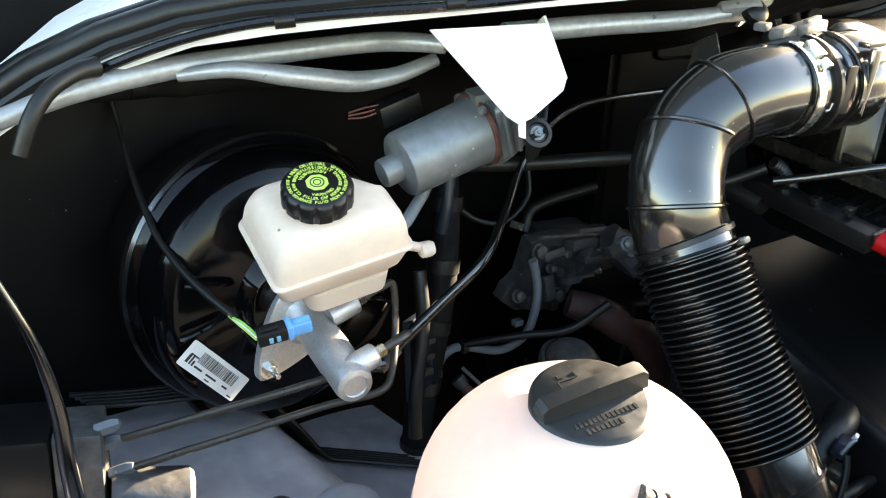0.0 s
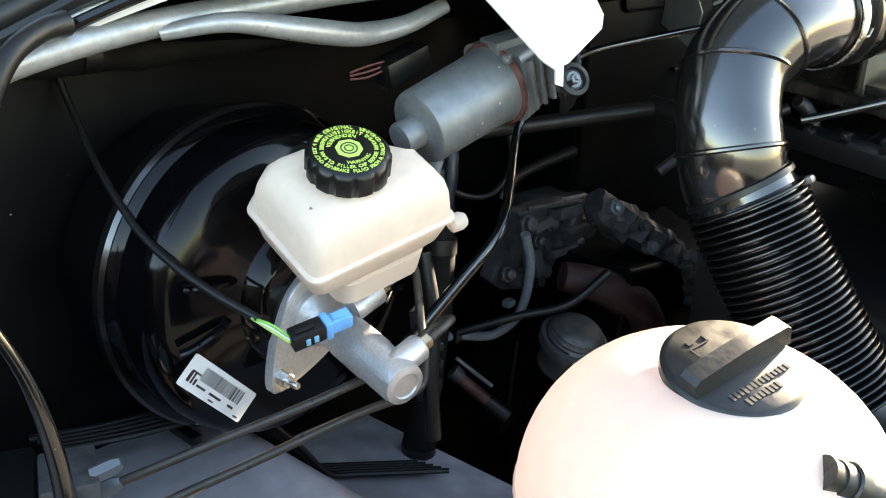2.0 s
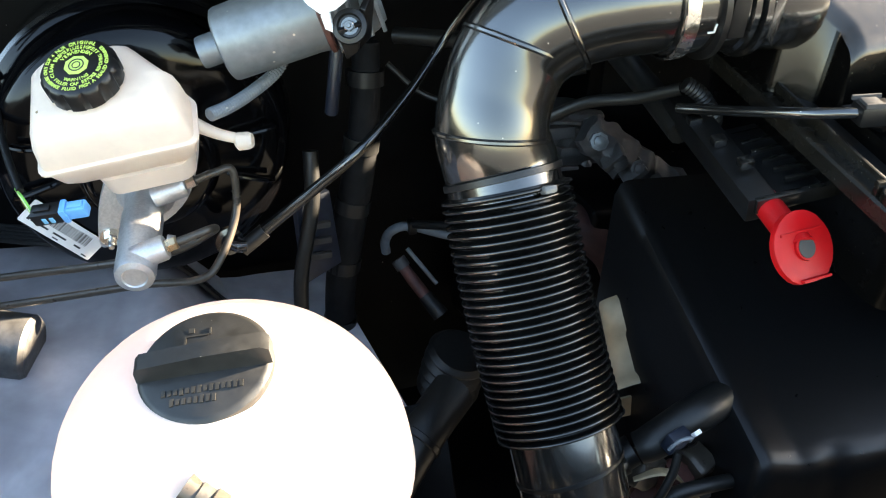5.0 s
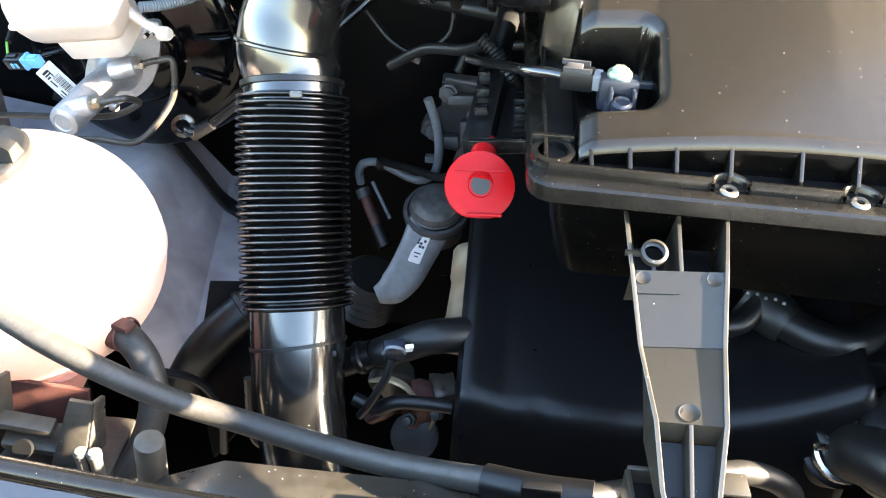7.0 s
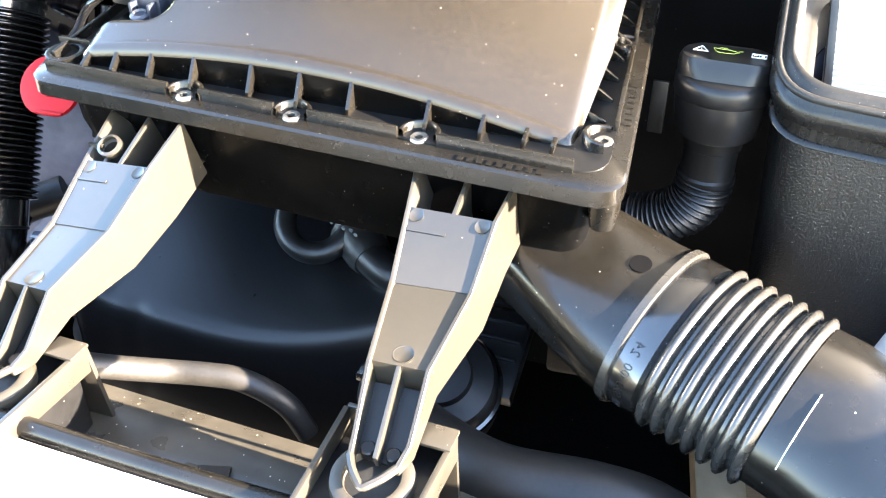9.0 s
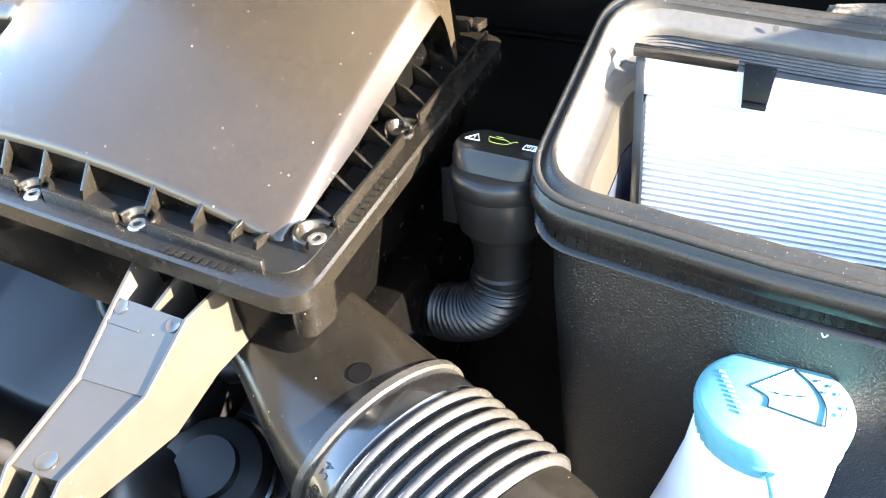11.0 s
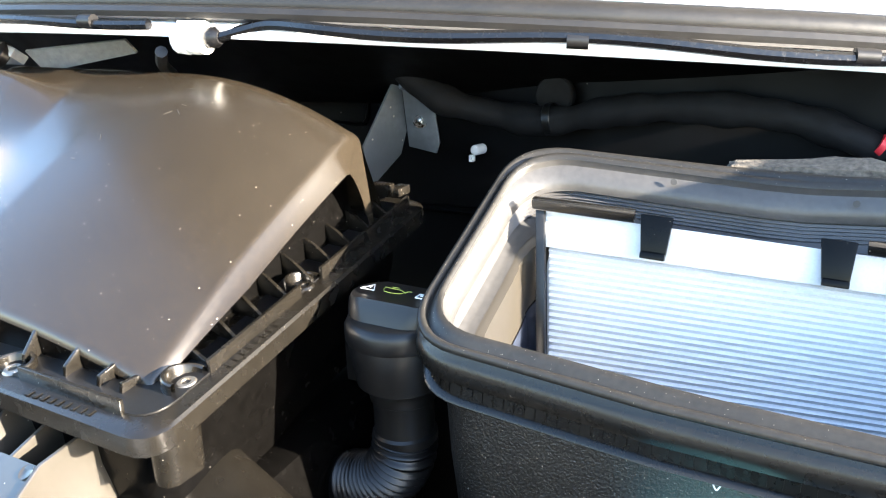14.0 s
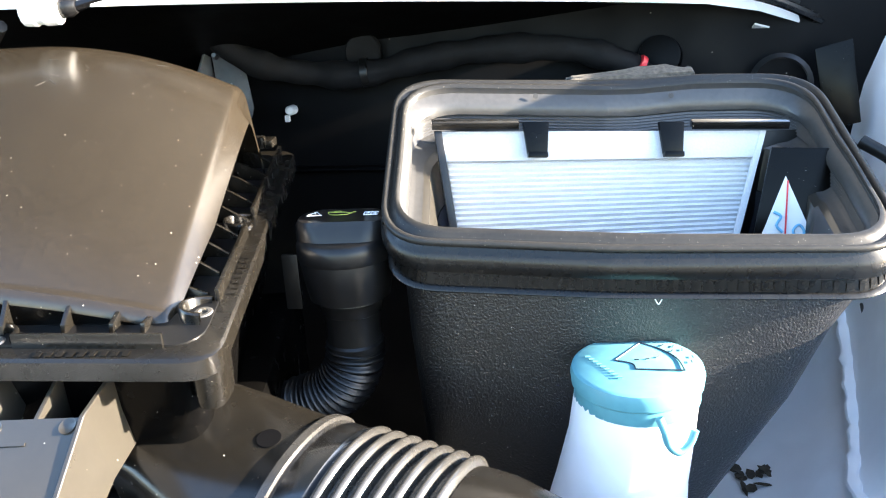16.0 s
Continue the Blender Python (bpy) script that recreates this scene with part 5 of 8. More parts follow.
# Dark mass filled in for the engine; it keeps sun off the walls behind
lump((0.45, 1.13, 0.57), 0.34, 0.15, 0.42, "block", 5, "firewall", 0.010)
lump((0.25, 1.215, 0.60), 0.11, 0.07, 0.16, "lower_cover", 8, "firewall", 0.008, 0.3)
lump((0.31, 1.20, 0.84), 0.12, 0.06, 0.05, "rear_cover", 3, "darksteel", 0.008, -0.2)
PL = [(0.195, 0.872), (0.30, 0.868), (0.365, 0.84), (0.41, 0.80), (0.40, 0.755), (0.335, 0.742), (0.30, 0.722), (0.262, 0.738), (0.235, 0.748), (0.20, 0.752), (0.165, 0.778), (0.172, 0.80), (0.198, 0.812)]
part("plate", slab([(x, 1.185 - 0.2 * (z - 0.8), z) for x, z in PL], 0.022, 0.004), "casting", casing, "uneven grey cast plate")
part("plate", slab([(x * 0.7 + 0.10, 1.165 - 0.2 * (z - 0.8), z * 0.6 + 0.325) for x, z in PL[1:8]], 0.02, 0.004), "casting", casing)
for x, z, w, h in ((0.225, 0.85, 0.04, 0.014), (0.285, 0.855, 0.05, 0.016), (0.32, 0.82, 0.05, 0.012), (0.30, 0.79, 0.06, 0.012), (0.235, 0.79, 0.02, 0.04), (0.21, 0.775, 0.03, 0.018), (0.345, 0.77, 0.05, 0.014)):
    part("rib", box((x, 1.158 - 0.2 * (z - 0.8), z), (w, 0.024, h), Euler((-0.25, 2.0 * (x - 0.27), 0)).to_matrix(), 0.004), "casting", casing)
for x, z, r in ((0.205, 0.855, 0.010), (0.262, 0.84, 0.007), (0.318, 0.845, 0.009), (0.272, 0.765, 0.010), (0.185, 0.785, 0.008), (0.345, 0.79, 0.008), (0.24, 0.82, 0.006)):
    part("bolt", lathe([(r * 1.4, -0.004), (r * 1.4, 0.001), (r, 0.0015), (r, 0.009), (r * 0.5, 0.012)], (x, 1.162 - 0.2 * (z - 0.8), z), (-0.1, -0.95, 0.25), 8), "darksteel", casing)
for x, z in ((0.255, 0.812), (0.295, 0.812), (0.262, 0.752)):
    part("hole", lathe([(0.008, 0), (0.008, 0.002)], (x, 1.155 - 0.2 * (z - 0.8), z), (-0.1, -0.95, 0.25), 12), "ink", casing)
part("rod", tube([(0.20, 1.15, 0.878), (0.28, 1.15, 0.868), (0.36, 1.15, 0.855)], 0.0035, 8, 3), "darksteel", casing, "thin plated rod")
part("connector_clip", box((0.184, 1.16, 0.745), (0.016, 0.012, 0.010), None, 0.002), "zinc", casing)
part("connector_clip", box((0.155, 1.15, 0.905), (0.018, 0.012, 0.010), Euler((0, 0.4, 0.2)).to_matrix(), 0.002), "darksteel", casing)
part("vent_pipe", tube([(0.33, 1.17, 0.93), (0.27, 1.19, 0.915), (0.23, 1.20, 0.90), (0.215, 1.195, 0.87)], 0.008, 12, 8), "rubber", casing, "short black rubber vent pipe")
part("loop_lead", tube([(0.08, 1.22, 0.94), (0.12, 1.20, 0.905), (0.16, 1.18, 0.90), (0.20, 1.18, 0.93), (0.205, 1.19, 0.97)], 0.004, 8, 8), "rubber", casing)
CO = Vector((0.022, 0.020, -0.033))
casing.location = casing.location + CO
rr = random.Random(21)
rid = tube([Vector(p) - CO for p in ((0.335, 1.140, 0.835), (0.372, 1.125, 0.805), (0.41, 1.112, 0.782), (0.45, 1.10, 0.752), (0.49, 1.075, 0.712), (0.53, 1.05, 0.66))], [0.020, 0.027, 0.024, 0.028, 0.024, 0.026], 20, 10)
for v in rid.verts:
    v.co += noise.noise_vector(v.co * 48) * 0.012
part("ridge", rid, "casting", casing, "lumpy cast ridge running down behind the engine")
for k in range(9):
    f = k / 8
    c = Vector((0.345, 1.115, 0.83)).lerp(Vector((0.505, 1.045, 0.70)), f) + Vector((rr.uniform(-0.01, 0.01), -0.010, rr.uniform(-0.012, 0.014))) - CO
    r = rr.uniform(0.006, 0.009)
    part("bolt", lathe([(r * 1.5, -0.012), (r * 1.5, 0.001), (r, 0.0015), (r, 0.007), (r * 0.5, 0.009)], c, (-0.3, -0.85, 0.4), 8), "casting" if k % 3 else "zinc", casing)
for k in range(6):
    c = Vector((0.36, 1.105, 0.812)).lerp(Vector((0.49, 1.05, 0.715)), k / 5) - CO
    part("rib", box(c, (0.010, 0.03, 0.034), Euler((0.3, 0.6 + 0.2 * k, 0.2 * k)).to_matrix(), 0.003), "casting", casing)
part("exhaust_elbow", tube([Vector(p) - CO for p in ((0.255, 1.13, 0.752), (0.285, 1.105, 0.742), (0.32, 1.085, 0.722), (0.36, 1.07, 0.690), (0.385, 1.06, 0.64))], [0.020, 0.024, 0.027, 0.029, 0.030], 22, 8), "darkrust", casing, "dark red-brown rusty pipe elbow")
cloth = thing("cloth_loom", (0.016, 1.17, 0.52), "black cloth-wrapped cable loom running down the bulkhead", "cable loom")
LP = [(0.062, 1.19, 0.96), (0.056, 1.175, 0.88), (0.044, 1.165, 0.80), (0.028, 1.16, 0.72), (0.016, 1.16, 0.63), (0.016, 1.17, 0.52)]
part("sleeve", tube(LP, [0.016, 0.018, 0.020, 0.021, 0.020, 0.020], 14, 10), "loom", cloth)
for k in range(5):
    a, b = Vector(LP[k]), Vector(LP[k + 1])
    c = a.lerp(b, 0.4)
    part("tape_band", tube([c, c + (b - a).normalized() * 0.018], 0.0222, 14, 2), "rubber", cloth, "glossy tape band")
inj = thing("fuel_fittings", (0.1, 1.15, 0.6), "dark fuel pipe fittings with copper collars", "pipe fitting")
part("fitting", tube([(0.106, 1.185, 0.640), (0.118, 1.168, 0.622), (0.131, 1.152, 0.604)], [0.0075, 0.0085, 0.0085], 12, 4), "rust", inj)
part("collar", tube([(0.103, 1.188, 0.645), (0.109, 1.180, 0.635)], 0.0105, 12, 2), "darksteel", inj)
part("nozzle", tube([(0.131, 1.152, 0.604), (0.148, 1.13, 0.582)], [0.010, 0.012], 12, 3), "rubber", inj)
part("rod", tube([(0.118, 1.195, 0.655), (0.150, 1.158, 0.615)], 0.003, 8, 2), "zinc", inj)
part("pipe", tube([(0.096, 1.222, 0.635), (0.094, 1.22, 0.655), (0.102, 1.214, 0.675), (0.128, 1.21, 0.680), (0.183, 1.19, 0.668), (0.212, 1.17, 0.692), (0.219, 1.16, 0.734), (0.214, 1.155, 0.779), (0.20, 1.155, 0.82)], 0.0065, 12, 8), "conduit", inj, "grey fuel pipe loop")
part("pipe_clip", box((0.128, 1.208, 0.681), (0.012, 0.018, 0.018), None, 0.003), "plastic", inj)
part("pipe", tube([(0.128, 1.205, 0.686), (0.182, 1.15, 0.709), (0.23, 1.10, 0.728), (0.275, 1.07, 0.77)], 0.006, 10, 8), "rubber", inj)
em = thing("engine_mount", (0.2, 1.04, 0.55), "grey metal engine mount arm with a paper label", "engine mount")
EC, EX = (0.231, 1.030, 0.724), (-0.05, -0.35, 0.93)
cup = part("cup", lathe([(0.036, -0.05), (0.038, 0.0), (0.0385, 0.004), (0.0365, 0.006), (0.0365, 0.009), (0.034, 0.012), (0.0335, 0.015), (0.030, 0.018), (0.028, 0.020), (0.022, 0.0215), (0.0, 0.0225)], EC, EX, 44), "aludark", em, "ribbed dull metal cup")
part("cup_ring", lathe([(0.0385, -0.014), (0.0465, -0.012), (0.0475, -0.002), (0.0455, 0.002), (0.041, 0.003), (0.0385, 0.000)], EC, EX, 44, cap=False), "casting", cup, "machined ring round the cup")
part("gaiter", corrugated([(0.150, 0.985, 0.635), (0.143, 0.99, 0.605), (0.137, 0.995, 0.56)], 0.042, 0.006, 0.013, 36, 6), "rubber", em, "ribbed black rubber gaiter")
AE = [(0.232, 1.016, 0.716), (0.224, 1.006, 0.709), (0.211, 0.982, 0.684), (0.196, 0.958, 0.659), (0.180, 0.944, 0.644), (0.160, 0.936, 0.636)]
part("arm", tube(AE, [0.034, 0.031, 0.027, 0.026, 0.023, 0.012], 24, 8, flat=0.22, hint=(0.5, 0, 0.9)), "mount", em)
la = Vector((0.2125, 0.977, 0.690))
larm = flat_label(em, "label", la, (0.85, -0.35, 0.0), (0.35, 0.62, 0.60), 0.018, 0.04, label="small white code label")
part("code_square", bars([(0.0045 * (i % 3) - 0.0045, 0.013 - 0.0045 * (i // 3), 0.0036, 0.0036) for i in (0, 2, 3, 4, 7, 8)], la + Vector((0, -0.0004, 0.0006)), (0.85, -0.35, 0.0), (0.35, 0.62, 0.60)), "ink", larm)
part("bars", bars([(0, -0.006, 0.010, 0.0016), (0, -0.011, 0.006, 0.0014)], la + Vector((0, -0.0004, 0.0006)), (0.85, -0.35, 0.0), (0.35, 0.62, 0.60)), "ink", larm)
em.location = em.location + Vector((-0.007, 0.052, -0.037))
hs = thing("heat_shield", (0.27, 0.82, 0.66), "heat-tinted bronze exhaust shield", "heat shield")
sh = []
for f, lift, wide in ((0.0, 0.004, 0.9), (0.06, 0.007, 1.0), (0.40, 0.006, 1.0), (0.44, 0.001, 0.94), (0.85, 0.0, 1.0), (0.92, 0.006, 1.1), (1.0, 0.007, 1.12)):
    c = Vector((0.290, 0.925, 0.732)).lerp(Vector((0.287, 0.851, 0.664)), f)
    sh.append([c + Vector((0.034 * wide * math.cos(a), 0, 0)) + Vector((0, -0.55, 0.83)) * (0.024 * math.sin(a) + lift) for a in (radians(8 + 164 * k / 14) for k in range(15))])
part("shell", loft(sh, None, False, False), "bronze", hs, "rounded heat-tinted shell", 50)
part("flange", slab([(0.315, 0.851, 0.658), (0.252, 0.846, 0.658), (0.241, 0.841, 0.636), (0.295, 0.844, 0.631)], 0.004, 0.001), "bronze", hs, "bent bronze flange with bolt holes")
part("hole", lathe([(0.005, 0), (0.005, 0.0012)], (0.258, 0.838, 0.647), (0, -0.8, 0.5), 14), "ink", hs)
rh = thing("lower_coolant_hose", (0.2, 0.69, 0.7), "black rubber hose with a sensor plug near the engine cover", "hose")
part("hose", tube([(0.190, 0.708, 0.744), (0.204, 0.705, 0.752), (0.237, 0.707, 0.769), (0.260, 0.712, 0.772), (0.30, 0.73, 0.765)], [0.0150, 0.0172, 0.0178, 0.0180, 0.0180], 20, 8), "rubber", rh)
part("neck", lathe([(0.0145, -0.02), (0.0145, 0.0), (0.0175, 0.002), (0.0175, 0.008), (0.0150, 0.010), (0.0150, 0.020)], (0.170, 0.711, 0.731), (0.85, -0.05, 0.5), 24), "plastic", rh, "black ribbed hose neck")
sp = part("sensor_plug", box((0.211, 0.684, 0.772), (0.022, 0.014, 0.020), Euler((0.3, 0, 0.3)).to_matrix(), 0.003), "bluegrey", rh, "dark blue-grey sensor plug")
part("plug_clip", tube([(0.200, 0.678, 0.770), (0.206, 0.674, 0.783), (0.218, 0.674, 0.783), (0.222, 0.680, 0.772)], 0.0018, 6, 4), "conduit", sp)
part("tag", box((0.2255, 0.680, 0.779), (0.008, 0.004, 0.012), Euler((0.5, 0, 0.3)).to_matrix(), 0.0005), "label", sp)
part("lead", tube([(0.210, 0.676, 0.766), (0.204, 0.670, 0.745), (0.190, 0.666, 0.715), (0.178, 0.67, 0.69)], 0.0042, 10, 8), "rubber", rh)
part("pipe", tube([(0.17, 0.68, 0.705), (0.195, 0.675, 0.698), (0.215, 0.672, 0.712), (0.24, 0.67, 0.716), (0.272, 0.67, 0.714)], [0.007, 0.008, 0.0078, 0.0075, 0.007], 12, 6), "rubber", rh)
fb = thing("rusty_casting", (0.22, 0.72, 0.62), "rust-brown cast engine bracket with bolts and heat-tinted edges", "engine bracket")
for k, (c, d) in enumerate((((0.205, 0.715, 0.705), (0.04, 0.03, 0.030)), ((0.238, 0.705, 0.680), (0.030, 0.03, 0.050)), ((0.262, 0.71, 0.700), (0.026, 0.03, 0.030)), ((0.200, 0.71, 0.665), (0.05, 0.02, 0.024)))):
    bm = box(c, d, Euler((0.2 * k, 0.5 - 0.3 * k, 0.3)).to_matrix(), 0.005)
    bmesh.ops.subdivide_edges(bm, edges=bm.edges[:], cuts=2, use_grid_fill=True)
    for v in bm.verts:
        v.co += noise.noise_vector(v.co * 60 + Vector((k, 0, 0))) * 0.005
    part("lump", bm, "rust" if k % 2 else "brownpipe", fb)
part("edge", tube([(0.185, 0.697, 0.715), (0.205, 0.692, 0.724), (0.222, 0.690, 0.718), (0.236, 0.688, 0.702)], [0.003, 0.005, 0.005, 0.003], 8, 5, flat=0.5), "bronze", fb, "heat-tinted edge")
part("edge", tube([(0.246, 0.688, 0.700), (0.254, 0.686, 0.682), (0.250, 0.686, 0.664)], [0.003, 0.005, 0.003], 8, 5, flat=0.5), "bronze", fb)
for c in ((0.257, 0.684, 0.690), (0.228, 0.686, 0.675)):
    part("bolt", lathe([(0.008, -0.004), (0.008, 0.003), (0.005, 0.0035), (0.005, 0.010), (0.003, 0.011)], c, (-0.2, -0.8, 0.5), 6), "darksteel", fb)
solo("pulley_hub", lathe([(0.02, 0), (0.026, 0.004), (0.026, 0.012), (0.015, 0.016), (0.005, 0.016)], (0.235, 0.700, 0.640), (-0.1, -0.85, 0.5), 24), "darksteel", "small dull metal pulley below the hose", "pulley")

# red handled engine dipstick holder
rd = thing("red_pull_handle", (0.28, 0.68, 0.94), "red plastic pull handle with a round pierced disc", "handle")
RC = Vector((0.281, 0.682, 0.968))
rn = Vector((0.13, -0.75, 0.60)).normalized()
u, w = basis(rn, (0, 0.3, 1))
ring = []
for k in range(36):
    a = 2 * math.pi * k / 36
    y = max(-0.0275, 0.030 * math.sin(a))
    ring.append(RC + u * 0.0305 * math.cos(a) + w * y)
disc = part("disc", slab(ring, 0.006, 0.0012), "red", rd)
part("boss", lathe([(0.009, -0.002), (0.0105, 0.004), (0.0100, 0.0055), (0.0080, 0.0055), (0.0078, 0.001)], RC, rn, 24), "red", disc)
part("hole", lathe([(0.0085, 0.003), (0.0085, 0.0060)], RC, rn, 18), "ink", disc, "dark hole through the disc")
part("groove", box(RC + w * 0.013 + rn * 0.0032, (0.044, 0.002, 0.002), axes(u, w)), "red", disc)
part("lip", box(RC + w * -0.0255 + u * 0.004 + rn * 0.004, (0.030, 0.0025, 0.005), axes(u, w), 0.001), "red", disc)
part("stem", tube([RC - rn * 0.002, RC + Vector((0.0, 0.022, 0.004)), RC + Vector((0.002, 0.058, 0.010))], [0.013, 0.0115, 0.0115], 16, 5), "red", rd)
hl = thing("plastic_channel", (0.31, 0.82, 0.95), "black slotted plastic cable channel beside the air filter", "cable channel")
cr = axes((0.95, -0.1, 0.15), (0.02, 0.98, 0.1))
part("trough", box((0.283, 0.815, 0.985), (0.026, 0.17, 0.024), cr, 0.003), "plastic", hl)
part("plate", box((0.323, 0.785, 0.986), (0.055, 0.10, 0.006), cr, 0.001), "plastic", hl)
for k in range(6):
    part("slot_rib", box((0.325, 0.747 + 0.016 * k, 0.991), (0.036, 0.0035, 0.005), cr, 0.001), "gloss", hl)
part("rim", box((0.305, 0.727, 0.985), (0.075, 0.006, 0.014), cr, 0.001), "gloss", hl)
for k in range(3):
    part("clip", box((0.277, 0.765 + 0.04 * k, 1.0), (0.012, 0.010, 0.008), cr, 0.001), "gloss", hl)
part("back_duct", tube([(0.285, 0.87, 0.975), (0.29, 0.95, 0.985), (0.30, 1.05, 0.99)], 0.014, 12, 6), "rubber", hl)
solo("rubber_conduit", corrugated([(0.27, 0.86, 1.03), (0.285, 0.855, 1.02), (0.30, 0.85, 1.0), (0.31, 0.86, 0.985)], 0.008, 0.0015, 0.004, 14, 6), "rubber", "black corrugated cable conduit end", "conduit")
solo("dark_cable", tube([(0.17, 0.96, 0.95), (0.21, 0.93, 0.985), (0.25, 0.90, 1.0), (0.275, 0.87, 1.02)], 0.006, 10, 8), "rubber", "black cable across the dark engine gap", "cable")
solo("rear_hose", tube([(0.10, 1.20, 0.96), (0.17, 1.14, 0.97), (0.24, 1.07, 0.985), (0.32, 1.03, 0.99)], 0.010, 12, 8), "rubber", "black rubber hose behind the intake elbow", "hose")
solo("side_cable", tube([(0.02, 1.13, 1.02), (0.012, 1.12, 0.98), (0.006, 1.115, 0.94), (0.004, 1.12, 0.91)], 0.0075, 10, 8), "bluegrey", "grey sheathed cable below the wiper motor", "cable")
solo("upright_hose", tube([(-0.02, 1.13, 0.86), (-0.025, 1.11, 0.80), (-0.045, 1.09, 0.72), (-0.05, 1.08, 0.66)], 0.009, 12, 8), "rubber", "glossy black hose beside the chassis leg", "hose")
pl = thing("plastic_plate", (-0.03, 1.15, 0.66), "black slotted plastic plate by the chassis leg", "plate")
part("plate", slab([(-0.045, 1.12, 0.80), (0.0, 1.14, 0.80), (0.01, 1.13, 0.70), (-0.04, 1.11, 0.69)], 0.01, 0.002), "bluegrey", pl)
for k in range(3):
    part("slot", box((-0.018, 1.113, 0.725 + 0.022 * k), (0.03, 0.006, 0.008), None, 0.001), "ink", pl)

# ---- air filter box ----
ab = thing("air_filter_box", (0.56, 0.78, 0.85), "dusty black plastic air filter box with a domed ribbed lid", "air filter box")


def zr(y):
    return 1.0135 + 0.125 * (y - 0.63)


RIM = [(0.318, 0.618), (0.843, 0.603), (0.808, 0.985), (0.345, 0.985), (0.311, 0.93)]


def rim_ring(inset, dz, ctr=(0.575, 0.79)):
    out = []
    for p in fillet(RIM, 0.024):
        d = Vector(ctr) - p
        d = Vector((math.copysign(min(abs(d.x), inset), d.x), math.copysign(min(abs(d.y), inset), d.y))) if inset else Vector((0, 0))
        q = p + d
        out.append(Vector((q.x, q.y, zr(q.y) + dz)))
    return out


base = part("housing", loft([[Vector((p.x, p.y, 0.905 + 0.1 * (p.y - 0.63))) for p in rim_ring(0.035, 0)], rim_ring(0.022, -0.05), rim_ring(0.02, -0.016)]), "housing", ab, "black lower housing")
part("housing_rim", loft([rim_ring(0.020, -0.018), rim_ring(0.003, -0.017), rim_ring(0.0, -0.015), rim_ring(0.0, -0.002), rim_ring(0.002, 0.0), rim_ring(0.020, 0.0006)]), "rim", ab, "dusty worn rim of the housing")
part("lid_floor", loft([rim_ring(0.0155, -0.002), rim_ring(0.0155, 0.0016), rim_ring(0.06, 0.0)]), "plastic", ab)


def rim_wall(p, q):
    a, b = Vector((*p, zr(p[1]))), Vector((*q, zr(q[1])))
    up = Vector((0, 0, 0.0105))
    part("rim_wall", slab([a, b, b + up, a + up], 0.0032, 0.0006), "rim", ab)


def front_line(x):
    return 0.618 - 0.015 * (x - 0.318) / 0.525 + 0.0145


for x0, x1 in ((0.333, 0.459), (0.489, 0.559), (0.589, 0.666), (0.698, 0.803)):
    rim_wall((x0, front_line(x0)), (x1, front_line(x1)))
for y0, y1 in ((0.676, 0.786), (0.816, 0.968)):
    rim_wall((0.8415 - 0.0916 * (y0 - 0.619) - 0.0145, y0), (0.8415 - 0.0916 * (y1 - 0.619) - 0.0145, y1))
rim_wall((0.331, 0.645), (0.328, 0.92))

X0, X1, Y0, Y1 = 0.357, 0.788, 0.656, 0.915


def lid_top(x, y):
    v = min(1, max(0, (y - Y0) / (Y1 - Y0)))
    zf = 1.022 + 0.030 * max(0, 1 - ((x - 0.55) / 0.245) ** 2)
    zb = 1.186 - 0.22 * max(0, x - 0.60) ** 2 * 5.5 * 1.0
    s = 0.80 * v + 0.20 * v * (2 - v)
    z = zf + (zb - zf) * s - 0.056 * v * (1 - v) * min(1, max(0, (0.56 - x) / 0.14)) * min(1, max(0, (0.78 - v) / 0.25))
    z -= 0.010 * max(0, (v - 0.93) / 0.07) ** 2
    z += 0.030 * math.exp(-((y - 0.848) / 0.026) ** 2) * min(1, max(0, (0.48 - x) / 0.09))  # bulge over the inlet neck
    left = max(0, (0.372 - x) / 0.015)
    return z - 0.007 * left ** 2


def notch(x, y):
    """Distance outside the rounded recess for the sensor; negative inside it."""
    qx, qy = x - (0.421 - 0.016), abs(y - 0.7255) - (0.0415 - 0.016)
    return math.hypot(max(qx, 0), max(qy, 0)) + min(max(qx, qy), 0) - 0.016


def lid_z(x, y):
    r = zr(y) + 0.004
    top = lid_top(x, y)

    d = notch(x, y)
    k = min(1, max(0, (d + 0.006) / 0.006))
    raised = k * k * (3 - 2 * k)
    if 0 <= d < 0.008:
        top -= 0.0045 * (1 - d / 0.008) ** 2
    elif d < 0:
        top -= 0.0045
    return (r + 0.010) * (1 - raised) + top * raised


xs = list(np.linspace(X0, 0.440, 56)) + list(np.linspace(0.445, X1, 74))
ys = list(np.linspace(Y0, 0.672, 6)) + list(np.linspace(0.674, 0.790, 78)) + list(np.linspace(0.795, Y1, 26))
NX, NY = len(xs), len(ys)
bm = bmesh.new()


def lid_x(x, y):
    k = min(1, max(0, (y - 0.785) / 0.035))
    return x - 0.012 * (y - Y0) / (Y1 - Y0) * ((x - X0) / (X1 - X0)) ** 2 - 0.030 * k * k * (3 - 2 * k) * max(0, 1 - (x - X0) / 0.06)


